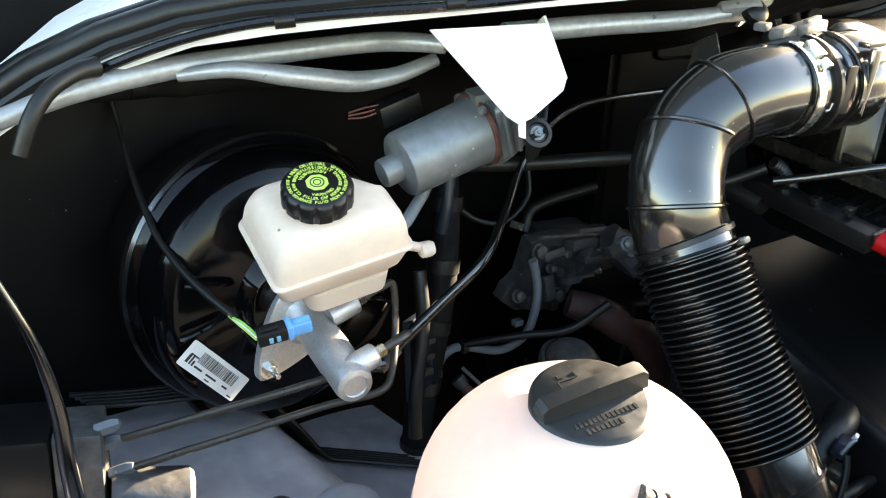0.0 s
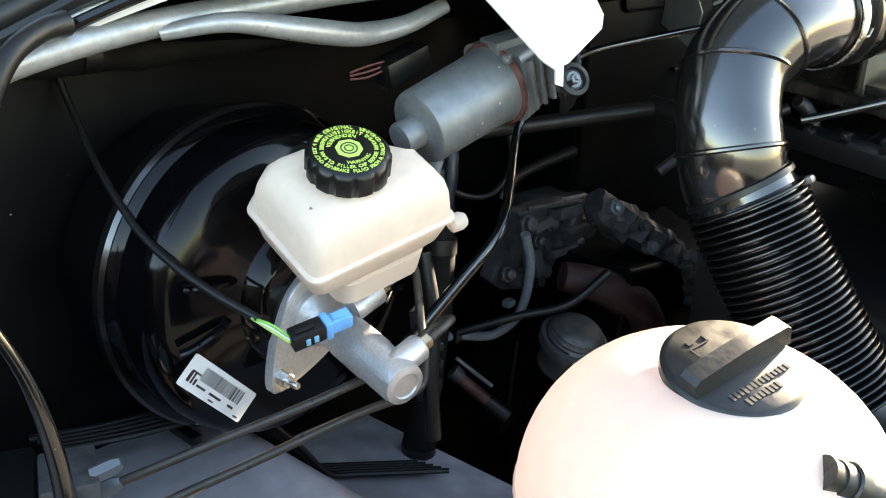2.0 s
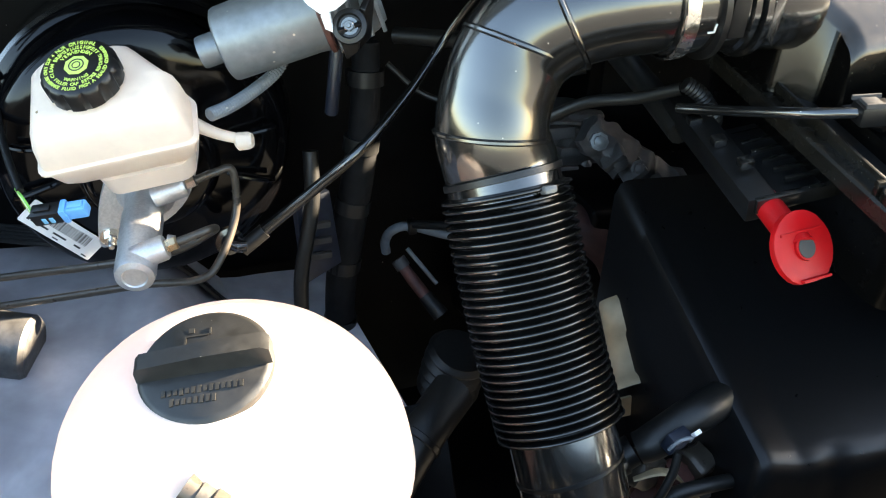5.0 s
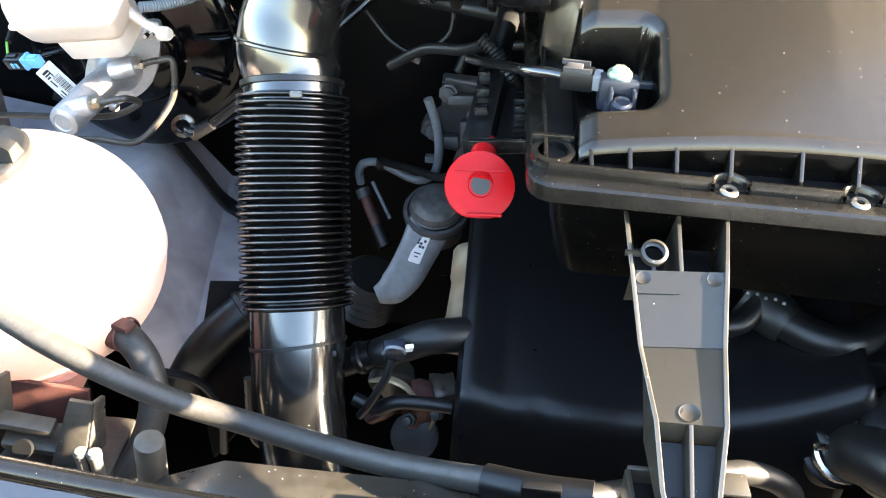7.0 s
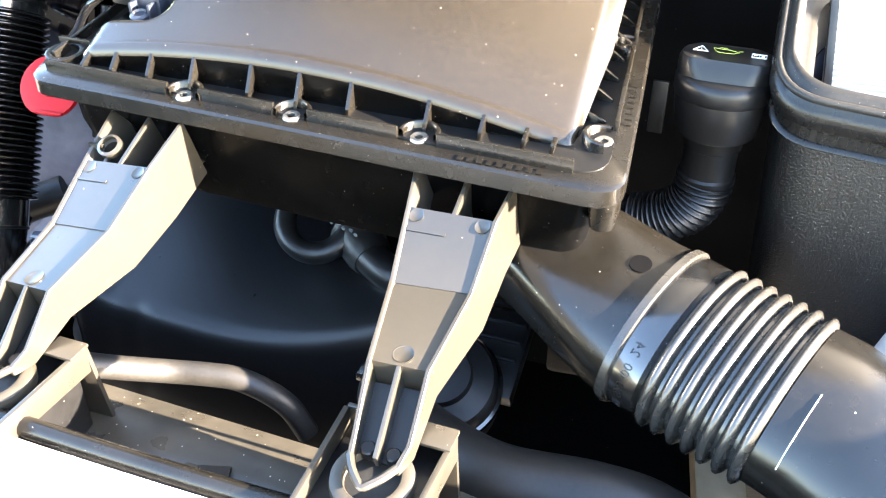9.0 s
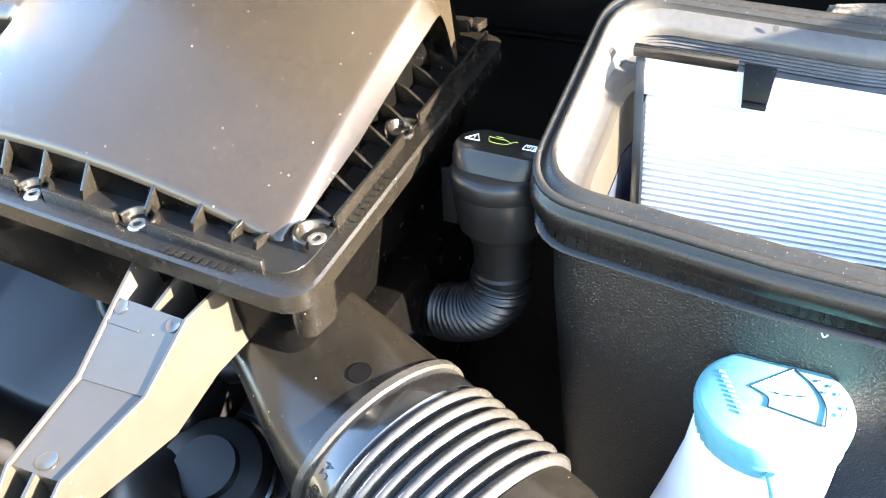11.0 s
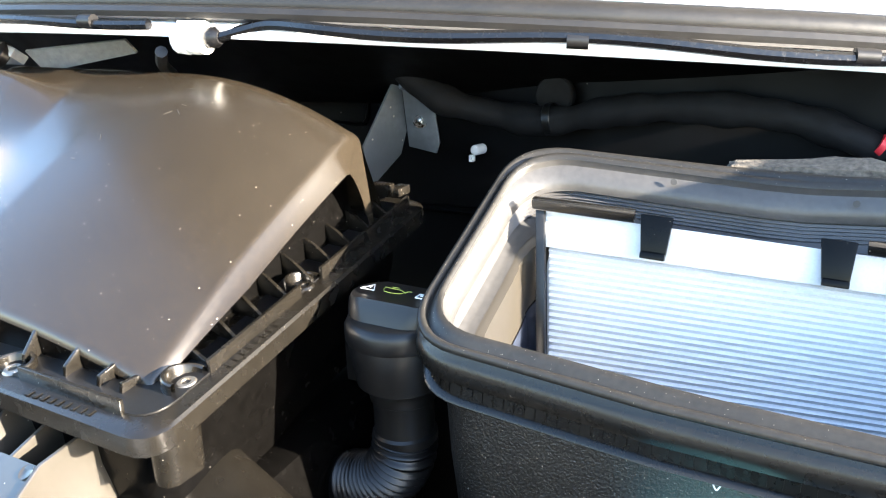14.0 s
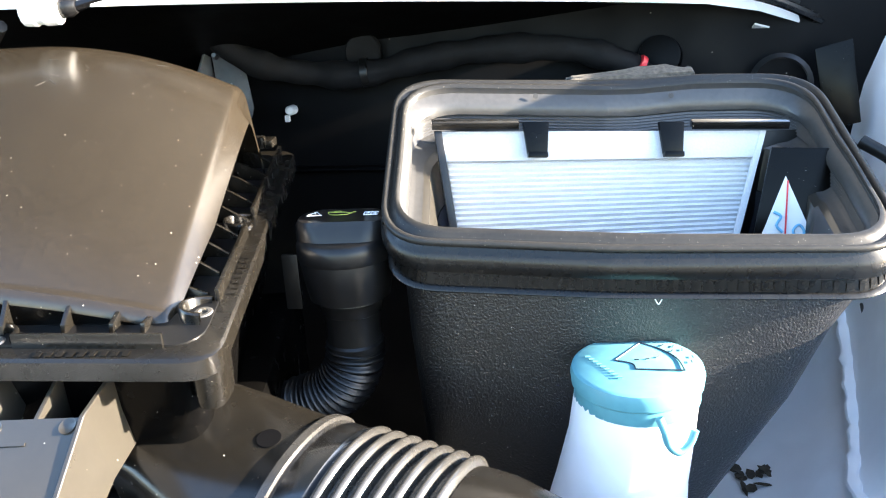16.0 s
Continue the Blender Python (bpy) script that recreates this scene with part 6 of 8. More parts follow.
ROLL = ((-0.0078, -0.0105), (-0.0070, -0.0062), (-0.0052, -0.0030), (-0.0026, -0.0009))
grid = [[bm.verts.new((x, Y0 + dy, lid_z(x, Y0) + dz)) for dy, dz in ROLL] + [bm.verts.new((lid_x(x, y), y, lid_z(x, y))) for y in ys] for x in xs]
for dx, dz in ((0.003, -0.001), (0.006, -0.0035), (0.008, -0.008)):
    grid.append([bm.verts.new((v.co.x + dx, v.co.y, v.co.z + dz)) for v in grid[NX - 1]])
for i in range(NX + 2):
    for j in range(NY + 3):
        bm.faces.new((grid[i][j], grid[i + 1][j], grid[i + 1][j + 1], grid[i][j + 1]))


def skirt(line, fn):
    low = [bm.verts.new(fn(v.co)) for v in line]
    for k in range(len(line) - 1):
        bm.faces.new((line[k], line[k + 1], low[k + 1], low[k]))


skirt([g[-1] for g in grid], lambda c: (c.x, c.y + 0.035, zr(c.y) - 0.01))
skirt(grid[0], lambda c: (c.x - 0.004, c.y, zr(c.y) - 0.012))


def arch(c):
    v = (c.y - Y0) / (Y1 - Y0)
    full = c.z - zr(c.y)
    d = min(full, 0.002 + 0.014 * v + (0.0 if v < 0.86 else 0.09 * ((v - 0.86) / 0.14) ** 1.5))
    return (c.x + 0.010 * min(1, v * 3), c.y, c.z - d)


skirt(grid[-1], arch)
front = [v[0].co.copy() for v in grid]
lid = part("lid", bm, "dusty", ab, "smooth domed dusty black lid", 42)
# Recess and left wall: cleaner of dust, with shade put in as near-black
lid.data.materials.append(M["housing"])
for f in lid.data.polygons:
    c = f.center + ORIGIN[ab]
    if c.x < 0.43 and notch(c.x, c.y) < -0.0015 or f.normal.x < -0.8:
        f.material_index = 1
rl = random.Random(11)
for k in range(9):
    sx, sy, sa, sl = rl.uniform(0.55, 0.73), rl.uniform(0.78, 0.90), rl.uniform(-0.9, 0.9), rl.uniform(0.004, 0.014)
    ends = [(sx + f * sl * math.cos(sa), sy + f * sl * math.sin(sa)) for f in (-0.5, 0.0, 0.5)]
    part("scratch", tube([(lid_x(x, y), y, lid_top(x, y) + 0.0001) for x, y in ends], 0.00025, 5, 1), "strut", ab)
# Front and side walls under the lid edge carry pocket shade as near-black
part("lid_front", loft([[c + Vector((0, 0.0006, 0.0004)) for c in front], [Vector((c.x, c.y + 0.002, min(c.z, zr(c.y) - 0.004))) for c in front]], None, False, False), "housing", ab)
bm = bmesh.new()
row = [(X1 - 0.004 - 0.012 * (y - Y0) / (Y1 - Y0), y) for y in ys]
a = [bm.verts.new((x - 0.012, y, lid_z(X1, y) - 0.006)) for x, y in row]
b = [bm.verts.new((x, y, zr(y) - 0.01)) for x, y in row]
for k in range(NY - 1):
    bm.faces.new((a[k], a[k + 1], b[k + 1], b[k]))
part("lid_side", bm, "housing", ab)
for x in (0.366, 0.396, 0.432, 0.474, 0.528, 0.572, 0.617, 0.682, 0.726, 0.760, 0.782):
    z1 = lid_top(x, Y0) - 0.004
    part("fin", slab([(x, Y0 + 0.002, zr(Y0) - 0.006), (x, Y0 + 0.002, z1), (x, Y0 - 0.004, z1), (x + 0.001, Y0 - 0.020, zr(0.63) + 0.009), (x, Y0 - 0.022, zr(0.63) - 0.004)], 0.0032, 0.0004), "rim", ab)
for k in range(9):
    y = 0.69 + 0.031 * k
    x = X1 - 0.012 * (y - Y0) / (Y1 - Y0)
    hgt = min(0.018, max(0.006, lid_z(X1, y) - zr(y) - 0.01))
    part("fin", slab([(x - 0.008, y, zr(y) - 0.008), (x - 0.008, y, zr(y) + hgt), (x + 0.004, y - 0.002, zr(y) + hgt * 0.8), (x + 0.026, y - 0.006, zr(y) + 0.003), (x + 0.026, y - 0.006, zr(y) - 0.008)], 0.003, 0.0004), "rim", ab)
for p, hidden in (((0.474, 0.628), 0), ((0.574, 0.626), 0), ((0.682, 0.627), 0), ((0.816, 0.661), 1), ((0.805, 0.801), 1)):
    q = Vector((p[0], p[1], zr(p[1])))
    out_dir = Vector((1, 0, 0)) if hidden else Vector((0, -1, 0))
    mid = math.atan2(-out_dir.y, -out_dir.x)
    rings = []
    for r, h in ((0.0165, -0.012), (0.0165, 0.008), (0.0155, 0.0095), (0.0135, 0.0095), (0.0125, 0.008), (0.0125, -0.010)):
        rings.append([q + Vector((r * math.cos(mid + w), r * math.sin(mid + w), h * (1 - 0.25 * abs(w) / 1.75))) for w in (-1.75 + 3.5 * k / 20 for k in range(21))])
    boss = part("screw_boss", loft(rings, None, False, False), "rim", ab)
    part("seat", lathe([(0.0125, -0.010), (0.0125, -0.004), (0.009, -0.003), (0.001, -0.003)], q, (0, -0.17, 1), 20), "plastic", boss)
    part("screw", lathe([(0.0072, -0.003), (0.0075, 0.001), (0.006, 0.0025), (0.0035, 0.0025), (0.003, 0.0)], q, (0, -0.17, 1), 14), "rim" if p[1] > 0.7 else "screw", boss, "dull black screw" if p[1] > 0.7 else "bright round-headed screw")
part("corner_stub", loft([[Vector((0.826 + x, 0.637 + y, z)) for x, y in rounded(w, 0.034, 0.008, 3)] for z, w in ((0.966, 0.018), (0.971, 0.020), (0.998, 0.022))]), "rim", ab)
part("corner_rib", slab([(0.798, 0.640, 0.998), (0.813, 0.640, 0.998), (0.809, 0.652, 0.936), (0.799, 0.654, 0.940)], 0.010, 0.002), "rim", ab)
part("corner_edge", box((0.781, 0.641, 0.972), (0.042, 0.006, 0.004), Euler((0, 0, -0.1)).to_matrix(), 0.001), "rim", ab)
part("corner_bracket", slab([(0.760, 0.648, 0.990), (0.803, 0.644, 0.990), (0.803, 0.652, 0.938), (0.764, 0.650, 0.943)], 0.005, 0.001), "housing", ab)
bm = lathe([(0.016, 0.0), (0.018, 0.002), (0.018, 0.010), (0.015, 0.011), (0.012, 0.010), (0.0115, 0.0)], (0.337, 0.655, 1.014), (0, -0.12, 1), 26, cap=False)
part("hook", bm, "rim", ab, "open ring-shaped lid hook")
part("hook_bar", box((0.337, 0.669, 1.024), (0.034, 0.005, 0.012), None, 0.001), "rim", ab)
part("rear_tab", box((0.772, 0.960, 1.072), (0.022, 0.012, 0.012), None, 0.002), "rim", ab)
part("rear_tab", box((0.783, 0.972, 1.069), (0.012, 0.02, 0.008), None, 0.001), "rim", ab)
tagged(part("moulded_code", bars([(0.0075 * k, 0, 0.0045, 0.006) for k in range(9)], (0.72, 0.612, 1.0118), (1, 0, 0), (0, 1, 0.12), h=0.0006), "rim", ab), kind="stuff")
tagged(part("moulded_code", bars([(0.008 * k, 0, 0.005, 0.0055) for k in range(8)], (0.8275, 0.69, 1.0215), (-0.1, 1, 0.125), (-1, 0, 0), h=0.0006), "rim", ab), kind="stuff")

ps = thing("pressure_sensor", (0.39, 0.72, 1.035), "dark blue-grey pressure sensor with a greenish bolt", "sensor")
part("body", box((0.389, 0.716, 1.046), (0.032, 0.020, 0.034), None, 0.003), "bluegrey", ps)
part("foot", box((0.390, 0.702, 1.038), (0.024, 0.014, 0.020), None, 0.003), "bluegrey", ps)
part("spigot", lathe([(0.009, -0.012), (0.009, 0.008), (0.0065, 0.010), (0.0055, 0.008)], (0.391, 0.696, 1.042), (0, -0.2, 0.95), 18), "bluegrey", ps)
for sx in (-1, 1):
    part("guide", box((0.391 + 0.0095 * sx, 0.6995, 1.046), (0.003, 0.010, 0.026), None, 0.001), "bluegrey", ps)
part("peg", box((0.4105, 0.722, 1.055), (0.016, 0.005, 0.006), None, 0.001), "bluegrey", ps)
bm = lathe([(0.0105, 0.0), (0.0105, 0.003), (0.0085, 0.005)], (0.389, 0.719, 1.0625), (0, -0.1, 1), 20)
lathe([(0.0072, 0.004), (0.0072, 0.007), (0.0060, 0.008)], (0.389, 0.719, 1.0625), (0, -0.1, 1), 6, bm)
part("bolt", bm, mat("green_zinc", (0.42, 0.52, 0.40), 0.3, metal=0.8, grain=120, bump=0.05), ps, "greenish zinc bolt")
pr = axes((0.96, -0.22, 0.05), (0.22, 0.96, 0))
sp2 = part("plug", box((0.356, 0.728, 1.054), (0.028, 0.020, 0.017), pr, 0.003), "plastic", ps, "black sensor plug")
part("collar", box((0.3715, 0.7245, 1.055), (0.009, 0.017, 0.014), pr, 0.002), "conduit", sp2, "grey plug collar")
part("latch", box((0.352, 0.729, 1.0635), (0.014, 0.012, 0.003), pr, 0.001), "casting", sp2)
for k in (-1, 1):
    part("rail", box((0.354, 0.7285 + 0.0085 * k, 1.064), (0.024, 0.002, 0.004), pr), "casting", sp2)
part("wire", tube([(0.344, 0.7305, 1.054), (0.332, 0.736, 1.053), (0.312, 0.75, 1.048), (0.295, 0.785, 1.035), (0.277, 0.825, 1.02), (0.26, 0.85, 1.012)], 0.0048, 10, 8), "gloss", ps, "black sheathed wire")

# ---- support struts of the air filter box ----


def strut(L, R, foot):
    """L, R: left and right upper edges: at the box, at the head of the face, its fold, its end. foot: the toe."""
    st = thing("support_strut", foot, "faded dusty black plastic support strut with stiffening fins", "strut", "support struts of the air filter box")
    L, R = [Vector(p) for p in L], [Vector(p) for p in R]
    F = Vector(foot)

    def wall(P, side, deep):
        top = [P[0], P[1], P[2], P[3], F + Vector((side * 0.019, 0.016, 0.010)), F + Vector((side * 0.016, 0.0, 0.004))]
        lean = 0.004 if side > 0 else 0.008
        low = [top[0] + Vector((lean, 0.016, -deep)), top[1] + Vector((lean, 0.014, -deep)), top[2] + Vector((lean, 0.014, -deep * 0.78)), top[3] + Vector((0, 0.012, -0.034)), top[4] + Vector((0, 0.004, -0.016)), top[5] + Vector((0, 0.002, -0.008))]
        bm = bmesh.new()
        t = Vector((0.0017, 0, 0))
        cols = [[bm.verts.new(p) for p in (a - t, a + t, b + t, b - t)] for a, b in zip(top, low)]
        for c0, c1 in zip(cols, cols[1:]):
            for i in range(4):
                j = (i + 1) % 4
                bm.faces.new((c0[i], c0[j], c1[j], c1[i]))
        bm.faces.new(cols[0][::-1])
        bm.faces.new(cols[-1])
        bmesh.ops.bevel(bm, geom=bm.edges[:], offset=0.0006, segments=1, affect="EDGES")
        return bm

    part("left_wall", wall(L, -1, 0.024), "strut", st)
    part("right_wall", wall(R, 1, 0.056), "strut", st)
    dn = Vector((0, 0.0006, -0.0016))

    def plate(name, p, q, r, s2, thick=0.003, material="strut"):
        """A four-cornered sheet whose corners need not lie in one plane."""
        def fn(u, v):
            return p.lerp(q, u).lerp(s2.lerp(r, u), v)
        return part(name, grid_surface(fn, 6, 6, thick, (0, 0.3, -0.95)), material, st)

    plate("face", L[1] + dn, R[1] + dn, R[2] + dn, L[2] + dn)
    plate("face", L[2] + dn * 1.5, R[2] + dn * 1.5, R[3] + dn * 1.5, L[3] + dn * 1.5)
    plate("step", L[1] + dn, R[1] + dn, R[1] + Vector((0, 0.008, -0.035)), L[1] + Vector((0, 0.008, -0.035)), 0.002)
    plate("step", L[3] + dn, R[3] + dn, R[3] + Vector((0, 0.006, -0.024)), L[3] + Vector((0, 0.006, -0.024)), 0.002)
    back = Vector((0, 0.02, -0.046))
    plate("back_web", L[0].lerp(R[0], 0.2) + back, R[0] + back, R[1] + back, L[1].lerp(R[1], 0.2) + back, 0.003, "plastic")
    plate("back_web", L[3] + Vector((0, 0.004, -0.024)), R[3] + Vector((0, 0.004, -0.024)), F + Vector((0.018, 0.012, -0.008)), F + Vector((-0.018, 0.012, -0.008)), 0.003, "plastic")
    m0, m1 = L[0].lerp(R[0], 0.53), L[1].lerp(R[1], 0.53)
    part("fin", slab([m0 + dn, m1 + dn, m1 + back, m0 + back], 0.0032, 0.0004), "strut", st)
    k0 = L[3].lerp(R[3], 0.5)
    part("fin", slab([k0 + dn, F + Vector((0, 0.004, 0.004)), F + Vector((0, 0.008, -0.008)), k0 + Vector((0, 0.006, -0.026))], 0.003, 0.0004), "strut", st)
    nf = (R[1] - L[1]).cross(L[1] - L[2]).normalized()
    nf = nf if nf.z > 0 else -nf
    for s2 in (0.12, 0.88):
        c = L[1].lerp(L[2], 0.1).lerp(R[1].lerp(R[2], 0.1), s2) + dn
        part("pin_mark", lathe([(0.0056, 0), (0.0058, 0.0006), (0.0050, 0.0002), (0.0, 0.0001)], c, nf, 18), "strut", st)
    h0, h1 = L[1].lerp(L[2], 0.28), L[1].lerp(L[2], 0.32)
    part("score", slab([h0 + dn * 0.6, h0.lerp(R[1].lerp(R[2], 0.28), 0.5) + dn * 0.6, h1.lerp(R[1].lerp(R[2], 0.32), 0.5) + dn * 0.6, h1 + dn * 0.6], 0.0006), "strut", st)
    n2 = (R[2] - L[2]).cross(L[2] - L[3]).normalized()
    n2 = n2 if n2.z > 0 else -n2
    c = L[2].lerp(L[3], 0.86).lerp(R[2].lerp(R[3], 0.86), 0.5) + dn * 1.5
    part("pin_mark", lathe([(0.0072, 0), (0.0074, 0.0007), (0.0064, 0.0002), (0.0, 0.0001)], c, n2, 20), "strut", st)
    toe = []
    for x, y, z in ((-0.0163, 0.002, 0.003), (-0.011, -0.007, 0.002), (-0.0035, -0.0145, 0.0), (0.0, -0.0165, -0.001), (0.0035, -0.0145, 0.0), (0.011, -0.007, 0.002), (0.0163, 0.002, 0.003)):
        toe.append(F + Vector((x, y, z)))
    part("toe", tube(toe, 0.003, 8, 2), "strut", st)
    for sx in (-1, 1):
        part("dowel", lathe([(0.0055, -0.006), (0.0055, 0.0), (0.0045, 0.001)], F + Vector((sx * 0.009, 0.014, 0.0)), (0, -0.2, 1), 14), "plastic", st)
    part("collar", lathe([(0.020, -0.020), (0.0275, -0.019), (0.0285, -0.013), (0.0275, -0.008), (0.0235, -0.006), (0.0195, -0.0065), (0.0185, -0.0085), (0.0180, -0.018)], F + Vector((0, -0.002, 0)), (0, -0.12, 1), 36), "collarrub", st, "dusty grey rubber collar")
    part("well", lathe([(0.0183, -0.016), (0.0183, -0.0125), (0.0, -0.0125)], F + Vector((0, -0.002, 0)), (0, -0.12, 1), 28), "rubber", st, "dark well of the collar")
    return st


s1 = strut([(0.398, 0.627, 0.989), (0.402, 0.578, 0.968), (0.407, 0.521, 0.941), (0.413, 0.456, 0.931)], [(0.475, 0.617, 0.996), (0.471, 0.572, 0.977), (0.466, 0.517, 0.949), (0.459, 0.452, 0.935)], (0.437, 0.404, 0.893))
part("pierced_lug", lathe([(0.008, -0.003), (0.0105, -0.002), (0.0105, 0.004), (0.008, 0.005)], (0.419, 0.592, 0.974), (0, -0.5, 0.86), 20, cap=False), "strut", s1)
part("lug_stem", box((0.419, 0.584, 0.966), (0.003, 0.012, 0.004), Euler((0.5, 0, 0)).to_matrix()), "strut", s1)
part("lug_stem", box((0.404, 0.592, 0.973), (0.014, 0.003, 0.004)), "strut", s1)
s2 = strut([(0.682, 0.622, 0.994), (0.687, 0.590, 0.977), (0.695, 0.536, 0.946), (0.709, 0.464, 0.936)], [(0.759, 0.628, 0.990), (0.757, 0.585, 0.982), (0.754, 0.540, 0.948), (0.749, 0.469, 0.934)], (0.732, 0.413, 0.894))
for cx, ty in ((0.440, 0.449), (0.731, 0.462)):
    pb = thing("foot_bracket", (cx, 0.41, 0.80), "dusty black foot bracket on the crossmember", "bracket", "foot brackets on the crossmember")
    part("plate", box((cx, ty - 0.042, 0.872), (0.074, 0.096, 0.004), None, 0.001), "plastic", pb)
    for sx in (-1, 1):
        part("flange", slab([(cx + sx * 0.040, ty, 0.889), (cx + sx * 0.037, ty - 0.09, 0.889), (cx + sx * 0.037, ty - 0.09, 0.868), (cx + sx * 0.040, ty, 0.866)], 0.0042, 0.001), "strut", pb)
    part("pedestal", box((cx, ty - 0.036, 0.838), (0.060, 0.070, 0.066), None, 0.004), "plastic", pb)
    part("rear_flange", slab([(cx - 0.040, ty + 0.002, 0.889), (cx + 0.040, ty + 0.002, 0.889), (cx + 0.040, ty + 0.012, 0.80), (cx - 0.040, ty + 0.012, 0.80)], 0.004, 0.001), "strut", pb)
    part("ear", box((cx + 0.029, ty - 0.006, 0.889), (0.026, 0.020, 0.003), None, 0.001), "strut", pb)

# ---- engine cover ----
ec = thing("engine_cover", (0.48, 0.8, 0.6), "smooth satin black engine cover with rounded edges", "engine cover")


def cover_fn(u, v):
    x = 0.274 + 0.39 * u
    y = 0.640 + 0.31 * v
    e = min(u, 1 - u) * 0.42
    f = v * 0.30
    drop = 0.0
    for q, r in ((e, 0.018), (f, 0.016)):
        if q < r:
            drop += r - math.sqrt(max(0, r * r - (r - q) ** 2))
    z = 0.750 + 0.42 * (y - 0.646) - 0.01 * math.sin(math.pi * u) * v + (0.2 * max(0, u - 0.42) ** 2 + 0.012 * max(0, 1 - u / 0.12)) * (1 - v) - drop
    dent = math.exp(-((x - 0.356) / 0.012) ** 2) * math.exp(-((y - 0.643) / 0.008) ** 2)
    return (x, y + 0.012 * math.sin(math.pi * u) * -1 * (1 - v), z - 0.008 * dent)


bm = grid_surface(cover_fn, 72, 48)
edge = [e for e in bm.edges if e.is_boundary]
ext = bmesh.ops.extrude_edge_only(bm, edges=edge)
for v in (g for g in ext["geom"] if isinstance(g, bmesh.types.BMVert)):
    v.co.z = 0.55
    v.co.y -= 0.004 if v.co.y < 0.7 else 0
part("shell", bm, "cover", ec)
ga, gb2 = basis((0.1, -0.62, 0.78), (0, 0.3, 1))
part("grommet", tube([Vector((0.527, 0.736, 0.838)) + (ga * math.cos(t) + gb2 * math.sin(t)) * 0.034 for t in (radians(-200 + 14 * k) for k in range(17))], 0.0115, 14, 3), "plastic", ec, "satin bulging ring in the cover")
bp2 = thing("breather_pipe", (0.6, 0.7, 0.84), "black plastic breather pipe with a ribbed rubber end", "pipe")
part("pipe", tube([(0.560, 0.742, 0.822), (0.590, 0.722, 0.818), (0.622, 0.706, 0.813), (0.655, 0.708, 0.812), (0.69, 0.735, 0.815), (0.73, 0.77, 0.82)], [0.019, 0.018, 0.0175, 0.0165, 0.016, 0.016], 20, 8), "plastic", bp2)
part("boot", tube([(0.555, 0.752, 0.828), (0.566, 0.745, 0.824), (0.585, 0.728, 0.818), (0.594, 0.72, 0.816)], [0.024, 0.0255, 0.0235, 0.020], 24, 5), "rubber", bp2)
part("crest", bars([(0.0085 * k, 0.002 * (k % 2), 0.003, 0.0018) for k in range(5)], (0.548, 0.726, 0.846), (0.9, -0.35, 0), (0.3, 0.8, 0.3), h=0.003), "conduit", bp2)
gr = thing("plastic_grille", (0.66, 0.62, 0.75), "black louvred plastic cover beside the engine cover", "cover")
part("plate", box((0.715, 0.69, 0.76), (0.09, 0.09, 0.02), Euler((0.4, 0, 0)).to_matrix(), 0.003), "plastic", gr)
for k in range(4):
    part("louvre", box((0.715, 0.678 + 0.018 * k, 0.768 + 0.007 * k), (0.08, 0.004, 0.006), Euler((0.4, 0, 0)).to_matrix(), 0.001), "plastic", gr)
wp = thing("charge_pump", (0.70, 0.63, 0.70), "round black plastic pump housing under the intake duct", "pump housing")
part("body", lathe([(0.05, -0.04), (0.052, -0.01), (0.052, 0.01), (0.048, 0.016), (0.03, 0.02), (0.028, 0.026), (0.0, 0.027)], (0.700, 0.628, 0.765), (0.05, -0.40, 0.90), 40), "plastic", wp)
part("ring", lathe([(0.053, -0.006), (0.056, -0.005), (0.056, 0.001), (0.053, 0.002)], (0.700, 0.628, 0.765), (0.05, -0.40, 0.90), 40, cap=False), "gloss", wp)
rad = thing("radiator_hose", (0.75, 0.48, 0.75), "thick black rubber radiator hose behind the crossmember", "hose")
part("hose", tube([(0.646, 0.655, 0.715), (0.650, 0.636, 0.738), (0.658, 0.605, 0.762), (0.682, 0.566, 0.780), (0.735, 0.532, 0.788), (0.79, 0.515, 0.792), (0.86, 0.517, 0.797), (0.905, 0.522, 0.788), (0.935, 0.53, 0.755), (0.94, 0.53, 0.68)], [0.028, 0.028, 0.0285, 0.029, 0.030, 0.030, 0.030, 0.0295, 0.029, 0.028], 28, 8), "rubber", rad)
hx = Vector((0.1, -0.62, 0.78)).normalized()
part("socket", lathe([(0.034, -0.03), (0.036, -0.008), (0.0365, 0.0), (0.033, 0.002)], (0.647, 0.645, 0.728), hx, 32), "plastic", rad, "black plastic hose socket")
cl = part("clamp", lathe([(0.0285, 0.006), (0.0325, 0.007), (0.0325, 0.015), (0.0285, 0.016)], (0.647, 0.645, 0.728), hx, 32, cap=False), "steel", rad, "bright steel hose clamp")
part("screw", box((0.622, 0.630, 0.752), (0.012, 0.014, 0.008), None, 0.001), "steel", cl)
solo("duct_tray", box((0.85, 0.50, 0.72), (0.30, 0.18, 0.01), Euler((-0.15, 0, 0)).to_matrix(), 0.003), "plastic", "black plastic tray below the radiator hose", "tray")

# ---- fresh air duct ----
du = thing("intake_duct", (0.86, 0.6, 0.85), "dusty black plastic intake duct with a ribbed rubber section", "intake duct")
D0 = Vector((0.876, 0.631, 0.884))
dd = Vector((0.93, -0.36, -0.10)).normalized()
du_u = Vector((0.41, 0.87, 0.25))
du_u = (du_u - dd * du_u.dot(dd)).normalized()
du_w = dd.cross(du_u)
du_w = du_w if du_w.z > 0 else -du_w


